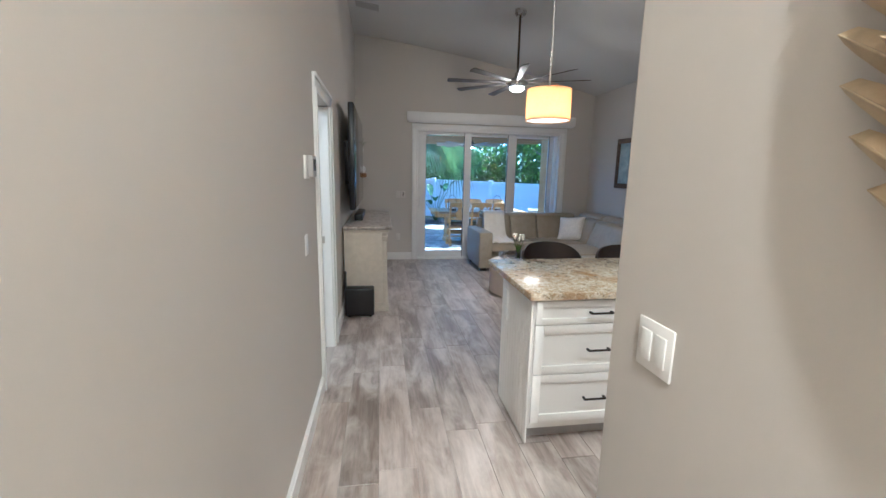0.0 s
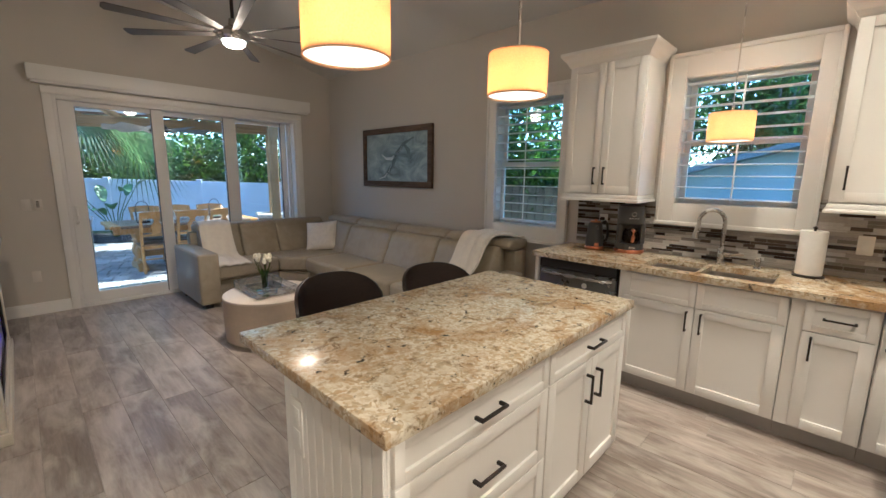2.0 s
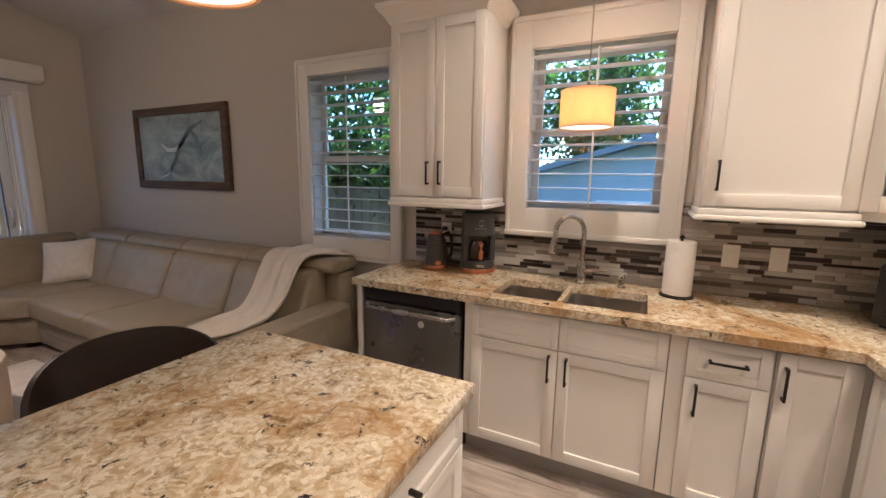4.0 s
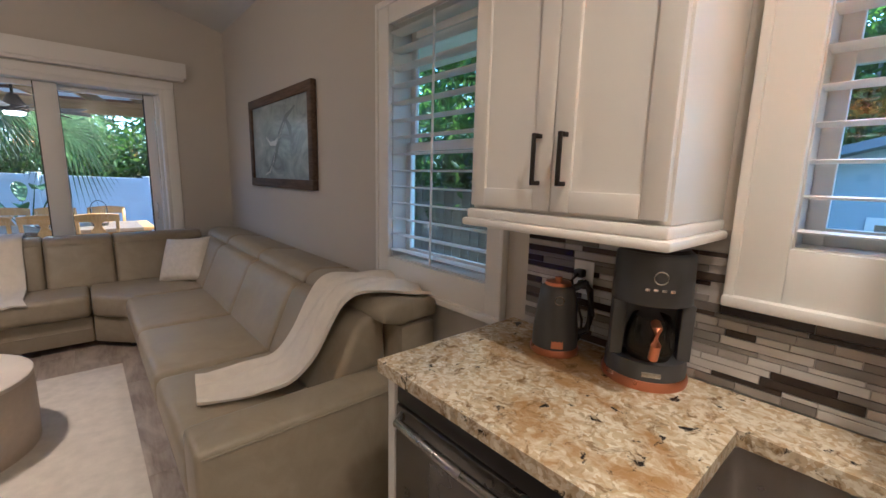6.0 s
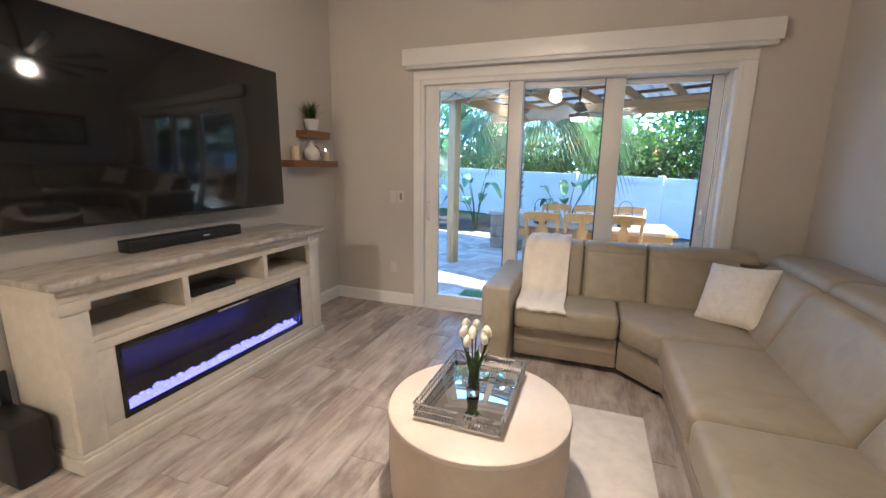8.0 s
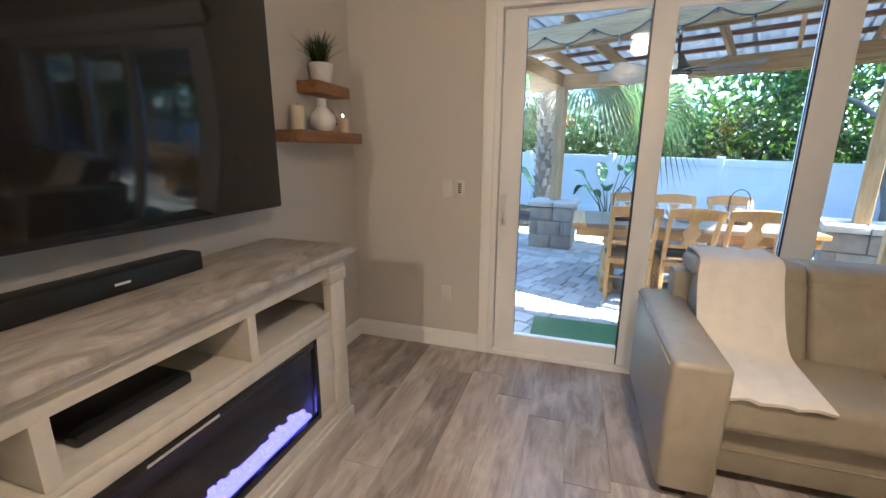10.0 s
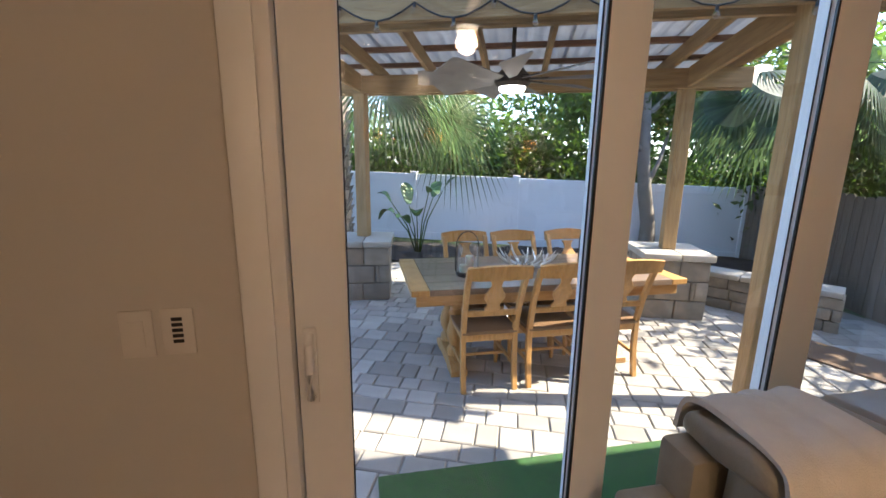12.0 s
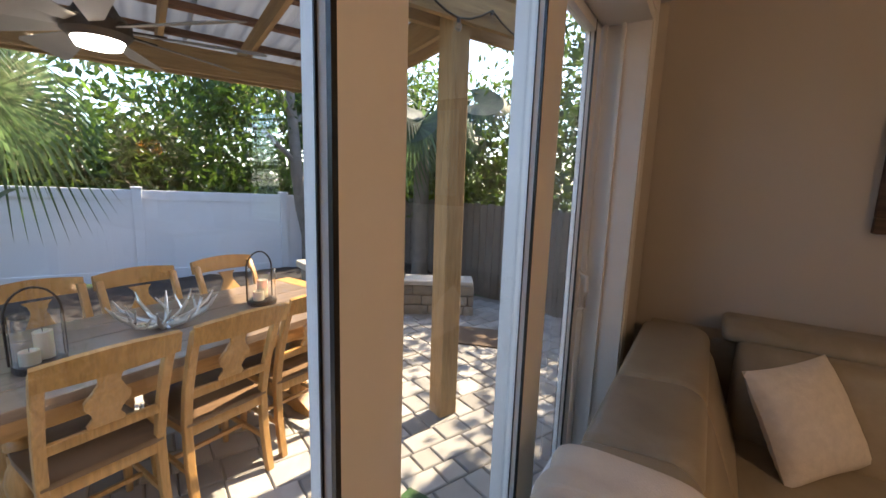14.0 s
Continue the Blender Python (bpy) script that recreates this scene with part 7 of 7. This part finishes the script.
def fan_frond(s, hub, heading, droop, radius, petiole, twist=0.0):
    """A palmate leaf: a stalk and a fan of pointed leaflets that bend at the tip."""
    d = Vector((math.cos(heading), math.sin(heading), 0))
    mid, end = hub + d * petiole * 0.55 + Vector((0, 0, petiole * (0.5 - droop * 0.3))), hub + d * petiole + Vector((0, 0, petiole * (0.55 - droop)))
    s.tube([hub, mid, end], [0.014, 0.011, 0.008], 5)
    f = (end - mid).normalized()
    sd = f.cross(Vector((0, 0, 1))).normalized()
    up = sd.cross(f)
    sd, up = sd * math.cos(twist) + up * math.sin(twist), up * math.cos(twist) - sd * math.sin(twist)
    t = bmesh.new()
    n = 38
    for k in range(n):
        a = (k / (n - 1) - 0.5) * 4.2
        ln = radius * (0.72 + 0.28 * math.cos(a * 0.6))
        w = (f * math.cos(a) + sd * math.sin(a))
        perp = (sd * math.cos(a) - f * math.sin(a)) * 0.022
        p0, p1 = end + w * 0.03, end + w * ln * 0.55 + up * 0.04
        p2 = end + w * ln * 0.97 + Vector((0, 0, -ln * (0.22 + 0.25 * droop)))
        v = [t.verts.new(q) for q in (p0 + perp * 0.3, p0 - perp * 0.3, p1 - perp, p1 + perp, p2)]
        t.faces.new((v[0], v[1], v[2], v[3]))
        t.faces.new((v[3], v[2], v[4]))
    s.add(t)


def fan_palm(x, y, z0, h, n, radius, seed, label, r=0.15, boots=True, petiole=0.75):
    p = thing("fan_palm", label, "palm tree", Matrix.Translation((x, y, z0)))
    rnd = random.Random(seed)
    prof = [(r * 1.25, 0), (r * 1.05, 0.2), (r, h * 0.5), (r * 0.95, h), (0, h + 0.05)]
    part("trunk", Shape().lathe([(0, 0)] + prof, 20), M["bark"], p)
    if boots:
        b = Shape()
        k = 0
        z = 0.15
        while z < h:
            a = k * 2.4
            c, s_ = math.cos(a), math.sin(a)
            t = bmesh.new()
            w = 0.055
            q = [Vector((r * 0.9, -w, -0.02)), Vector((r * 0.9, w, -0.02)), Vector((r + 0.075, w * 0.55, 0.17)), Vector((r + 0.075, -w * 0.55, 0.17)), Vector((r * 0.9 - 0.03, 0, 0.14))]
            v = [t.verts.new(e) for e in q]
            for f in ((0, 1, 2, 3), (1, 0, 4), (2, 1, 4), (3, 2, 4), (0, 3, 4)):
                t.faces.new([v[i] for i in f])
            b.add(t, Matrix.Translation((0, 0, z)) @ Matrix.Rotation(a, 4, "Z"))
            z += 0.026
            k += 1
        part("leaf_boots", b, M["boots"], p, "criss-cross grey leaf boots", smooth=False)["kind"] = "stuff"
    for k in range(n):
        s = Shape()
        fan_frond(s, Vector((0, 0, h)), k * 2.4 + 0.3 * rnd.random(), 0.1 + 0.95 * k / n, radius * (0.85 + 0.3 * rnd.random()), petiole * (0.8 + 0.4 * rnd.random()), rnd.uniform(-0.9, 0.9))
        part("frond", s, M["palm"], p, smooth=False)
    return p


sabal = fan_palm(0.66, 14.15, G, 2.9, 15, 0.95, 1, "sabal palm with a criss-cross trunk by the fence", petiole=1.25)
for heading, droop, radius, petiole, twist in ((-0.25, 0.86, 1.25, 1.85, 1.0), (-0.12, 0.62, 1.1, 1.45, 0.8), (-0.55, 0.70, 1.1, 1.3, 1.1), (0.1, 0.75, 1.1, 1.9, 0.9)):
    s = Shape()
    fan_frond(s, Vector((0, 0, 2.9)), heading, droop, radius, petiole, twist)
    part("frond", s, M["palm"], sabal, smooth=False)
fan_palm(6.6, 11.3, G, 2.45, 18, 0.7, 5, "fan palm at the corner of the fences", 0.12, False, 0.7)
fan_palm(-2.2, 14.8, G, 1.9, 16, 0.7, 8, "fan palm beside the patio", 0.12, False, 0.7)
fan_palm(8.2, 0.3, G, 2.9, 16, 0.9, 12, "fan palm outside the kitchen window", 0.10, False, 0.7)


def paddle_plant(x, y, leaves, seed, label):
    p = thing("bird_of_paradise", label, "plant", Matrix.Translation((x, y, G + 0.03)))
    rnd = random.Random(seed)
    for k in range(leaves):
        a = 2 * math.pi * k / leaves + rnd.uniform(-0.4, 0.4)
        hgt, out = 0.55 + 0.65 * rnd.random(), 0.15 + 0.35 * rnd.random()
        d = Vector((math.cos(a), math.sin(a), 0))
        top = d * out + Vector((0, 0, hgt))
        st = part("stalk", Shape().tube([d * 0.03, d * out * 0.4 + Vector((0, 0, hgt * 0.55)), top], [0.014, 0.011, 0.007], 6), M["leaf"], p)
        bend, ln = rnd.uniform(0.1, 1.1), 0.36 + 0.2 * rnd.random()
        sd = Vector((-d.y, d.x, 0))
        g = Shape().grid(lambda u, v: top + d * (ln * u * (0.35 + 0.5 * bend)) + Vector((0, 0, ln * (u * (1 - 0.4 * bend) - bend * u * u))) + sd * ((v - 0.5) * 0.24 * math.sin(math.pi * (0.06 + 0.92 * u)) ** 0.7) + Vector((0, 0, 0.05 * abs(v - 0.5) * 2 * math.sin(math.pi * u))), 10, 4)
        part("leaf", g, M["paddle"], st, "broad paddle leaf")


M["paddle"] = plain("paddle_leaf", (0.10, 0.19, 0.075), 0.4, vary=0.2, scale=3, relief=0.05)
paddle_plant(1.95, 13.75, 8, 1, "bird of paradise plant in the mulch bed")
paddle_plant(-0.15, 13.55, 9, 2, "bird of paradise plant beside the palm")
paddle_plant(-1.5, 13.6, 8, 3, "bird of paradise plant in the mulch bed")


def shade_tree():
    t = thing("tree", "slender grey-barked tree with small green leaves", "tree", Matrix.Translation((6.0, 13.25, G)))
    part("trunk", Shape().tube([(0.05, 0, 0), (0.02, 0, 0.6), (-0.10, 0, 1.1), (-0.18, 0.02, 1.7), (-0.2, 0.05, 2.4), (-0.25, 0.1, 3.4)], [0.15, 0.12, 0.115, 0.10, 0.085, 0.05], 12), M["bark"], t)
    limbs = (((-0.12, 0, 1.15), (0.2, 0.1, 1.7), (0.5, 0.2, 2.6)), ((-0.18, 0.02, 1.8), (-0.7, 0, 2.2), (-1.3, 0.1, 2.5)), ((-0.2, 0.05, 2.4), (0.3, -0.2, 3.0), (0.8, -0.3, 3.5)), ((-0.2, 0.05, 2.5), (-0.8, -0.2, 3.1), (-1.2, -0.3, 3.6)))
    cs = []
    for l in limbs:
        part("limb", Shape().tube(l, [0.05, 0.035, 0.015], 8), M["bark"], t)
        cs += [tuple(Vector(l[2]) + Vector((0.25 * i, 0.15 * j, 0.2 * k))) for i in (-1, 0, 1) for j in (-1, 1) for k in (0, 1)]
    ob = part("crown", leaf_cloud(cs, (0.3, 0.3, 0.25), 7000, 0.06, 21), None, t)
    ob.data.materials.append(M["hedge"])
    ob["kind"] = "stuff"


shade_tree()


# ---- the neighbour's house outside the kitchen window ----
def neighbour():
    h = thing("neighbour_house", "blue-grey neighbouring house with a low gable", "house")
    x, c, top, low = 9.6, 2.12, 2.14, 1.38
    turn = Matrix(((0, 0, 1, 0), (1, 0, 0, 0), (0, 1, 0, 0), (0, 0, 0, 1)))
    part("wall", Shape().box(x, c - 2.8, -0.1, x + 5, c + 2.8, low), M["siding"], h, smooth=False)
    part("gable", Shape().prism([(c - 2.8, low + 0.001), (c + 2.8, low + 0.001), (c, top - 0.02)], x, x + 5, 0.0, turn), M["siding"], h, smooth=False)
    for k in (-1, 1):
        part("roof", Shape().prism([(c + k * 3.1, low - 0.10), (c, top), (c, top + 0.10), (c + k * 3.1, low)], x - 0.35, x + 5, 0.0, turn), M["roof"], h, smooth=False)
    part("ridge_cap", Shape().box(x - 0.3, c - 0.12, top + 0.09, x + 4.8, c + 0.12, top + 0.17, 0.01), M["roof"], h, smooth=False)
    w = part("window", Shape().box(x - 0.04, 0.2, 0.5, x, 2.9, 1.15, 0.005), M["vinyl"], h)
    part("pane", Shape().box(x - 0.045, 0.28, 0.58, x - 0.041, 2.82, 1.07), M["screen"], w)


neighbour()


def far_tree(x, y, h, seed):
    t = thing("tree", "leafy green tree behind the neighbouring house", "tree", Matrix.Translation((x, y, G)), "trees behind the house")
    rnd = random.Random(seed)
    part("trunk", Shape().tube([(0, 0, 0), (0.1, 0, h * 0.4), (0.05, 0.1, h * 0.75)], [0.16, 0.13, 0.06], 10), M["bark"], t)
    cs = [(rnd.gauss(0, 0.9), rnd.gauss(0, 1.1), h * rnd.uniform(0.35, 1.0)) for k in range(26)]
    for c in cs[:6]:
        part("limb", Shape().tube([(0.08, 0.05, h * 0.4), (c[0] * 0.5, c[1] * 0.5, h * 0.3 + c[2] * 0.4), c], [0.06, 0.04, 0.015], 6), M["bark"], t)
    ob = part("crown", leaf_cloud(cs, (0.45, 0.5, 0.38), 7000, 0.11, seed), None, t)
    ob.data.materials.append(M["hedge"])
    ob["kind"] = "stuff"


for x, y, h, seed in ((16.5, -3.2, 5.4, 31), (16.8, 0.4, 6.0, 32), (16.2, 3.6, 5.2, 33), (16.6, 6.6, 5.8, 34)):
    far_tree(x, y, h, seed)
# Out of view; its edge is placed to shade the patio next to the door.
structure("eave_north", Shape().box(XL - 0.6, 8.051, 2.62, XR + 0.161, 8.25, 2.80), M["trim"], "unseen white eave slab added to cast shade", "eave")
# Unseen and overlong: added to keep direct sun off the east windows.
structure("eave_east", Shape().box(XR + 0.161, -2, 2.62, XR + 1.62, 8.04, 2.80), M["trim"], "unseen white eave slab added to cast shade", "eave")
structure("wall_outer", Shape().box(XL - 6, 7.80, -0.2, XL - 0.14, 7.95, 4.0), M["siding"], "painted outside wall of the house", "wall")


# ---- floor planks, backsplash and pavers ----
def planks():
    rnd = random.Random(1)
    meshes = [piece_mesh("plank", 0.197, 1.197, 0.004, M["plank"], 0.0012)]
    short = {}
    k = 0
    x = XL + 0.1
    while x - 0.1 < XR:
        y = -1.6 - rnd.random() * 1.1
        while y < YN:
            y0, y1 = max(y, -1.6), min(y + 1.2, YN + 0.01)
            if y1 - y0 > 0.05:
                ln = round(y1 - y0 - 0.003, 2)
                if ln > 1.18:
                    me = meshes[0]
                else:
                    me = short.setdefault(ln, piece_mesh("plank", 0.197, ln, 0.004, M["plank"], 0.0012))
                xc = min(x, XR - 0.1) if x < XR else XR
                part("plank", me, None, floor, m=Matrix.Translation((x, (y0 + y1) / 2, -0.004)))
            y += 1.2
        x += 0.2


planks()


def backsplash():
    """Linear mosaic: strips of three heights and mixed lengths; the stretch by the sink as single pieces."""
    b = thing("backsplash", "linear mosaic backsplash in brown, grey and cream", "backsplash", kind="structure")
    part("grout", Shape().box(XR - 0.006, 1.855, 0.921, XR, 3.50, 1.165).box(XR - 0.006, 2.835, 1.165, XR, 3.50, 1.36).box(XR - 0.006, YS, 0.921, XR, 1.855, 1.40).box(2.2, YS, 0.921, XR - 0.006, YS + 0.006, 1.40), M["grout_pale"], b, smooth=False)
    rnd = random.Random(9)
    shared, rest_v, rest_f = {}, [], []
    count = 0
    z, hs = 0.923, (0.025, 0.014, 0.025, 0.020)
    row = 0
    while z < 1.40:
        h = hs[row % 4]
        y = 3.50
        while y > YS + 0.01:
            ln = rnd.choice((0.07, 0.10, 0.13, 0.16, 0.20))
            y0 = max(y - ln, YS + 0.008)
            top = 1.165 if 1.855 <= (y + y0) / 2 <= 2.835 else (1.36 if y > 2.8 else 1.40)
            if z + h < top and y - y0 > 0.02:
                if 2.55 < y < 3.5 and count < 300 or 2.0 < y < 2.55 and z < 1.17 and count < 300:
                    key = (round(y - y0, 3), h)
                    if key not in shared:
                        shared[key] = piece_mesh("mosaic_strip", key[0] - 0.002, h - 0.002, 0.008, M["mosaic"], 0.001)
                    part("mosaic_strip", shared[key], None, b, m=Matrix.Translation((XR - 0.004, (y + y0) / 2, z + h / 2)) @ Matrix(((0, 0, -1, 0), (1, 0, 0, 0), (0, 1, 0, 0), (0, 0, 0, 1))))
                    count += 1
                else:
                    n = len(rest_v)
                    a, c = y0 + 0.001, y - 0.001
                    rest_v += [(XR - 0.005, a, z + 0.001), (XR - 0.005, c, z + 0.001), (XR - 0.005, c, z + h - 0.001), (XR - 0.005, a, z + h - 0.001),
                               (XR - 0.012, a, z + 0.001), (XR - 0.012, c, z + 0.001), (XR - 0.012, c, z + h - 0.001), (XR - 0.012, a, z + h - 0.001)]
                    rest_f += [(n + 4, n + 5, n + 6, n + 7)] + [(n + i, n + (i + 1) % 4, n + 4 + (i + 1) % 4, n + 4 + i) for i in range(4)]
            y = y0
        x = 2.2
        while x < XR - 0.02 and z + h < 1.40:
            x2 = min(x + rnd.choice((0.07, 0.10, 0.13, 0.16, 0.20)), XR - 0.014)
            n, q = len(rest_v), YS
            a, c = x + 0.001, x2 - 0.001
            rest_v += [(a, q + 0.005, z + 0.001), (c, q + 0.005, z + 0.001), (c, q + 0.005, z + h - 0.001), (a, q + 0.005, z + h - 0.001),
                       (a, q + 0.012, z + 0.001), (c, q + 0.012, z + 0.001), (c, q + 0.012, z + h - 0.001), (a, q + 0.012, z + h - 0.001)]
            rest_f += [(n + 4, n + 5, n + 6, n + 7)] + [(n + i, n + (i + 1) % 4, n + 4 + (i + 1) % 4, n + 4 + i) for i in range(4)]
            x = x2
        z += h
        row += 1
    me = bpy.data.meshes.new("mosaic_field")
    me.from_pydata(rest_v, [], rest_f)
    me.materials.append(M["mosaic_rest"])
    part("mosaic_field", me, None, b)["kind"] = "stuff"


M["grout_pale"] = plain("pale_grout", (0.42, 0.40, 0.37), 0.8)
backsplash()


def pavers():
    rnd = random.Random(7)
    sizes = {}
    rest_v, rest_f = [], []
    near = []
    v = -3.2
    row = 0
    while v < 3.4:
        d = (0.155, 0.205)[rnd.randrange(2)]
        u = -4.2 + rnd.random() * 0.2
        while u < 6.4:
            l = rnd.choice((0.14, 0.20, 0.24))
            p = yard(u + l / 2, v + d / 2)
            if -3.3 < p.x < 6.2 and 8.07 < p.y < 13.3:
                near.append((abs(p.x - 1.9) * 0.8 + abs(p.y - 9.0), p, l, d))
            u += l
        v += d
        row += 1
    near.sort(key=lambda e: e[0])
    for i, (_, p, l, d) in enumerate(near):
        dz = 0.004 * rnd.random()
        m = Matrix.Translation((p.x, p.y, G - 0.03 + dz)) @ Matrix.Rotation(radians(TURNED) + rnd.uniform(-0.02, 0.02), 4, "Z") @ Matrix.Rotation(rnd.uniform(-0.01, 0.01), 4, "X")
        key = (l, d)
        if key not in sizes:
            sizes[key] = piece_mesh("paver", l - 0.007, d - 0.007, 0.03, M["paver"], 0.007)
        if i < 300:
            part("paver", sizes[key], None, patio, m=m)
        else:
            me = sizes[key]
            n = len(rest_v)
            rest_v += [tuple(m @ q.co) for q in me.vertices]
            rest_f += [tuple(n + k for k in f.vertices) for f in me.polygons]
    me = bpy.data.meshes.new("paver_field")
    me.from_pydata(rest_v, [], rest_f)
    me.materials.append(M["paver_rest"])
    part("paver_field", me, None, patio)["kind"] = "stuff"


pavers()
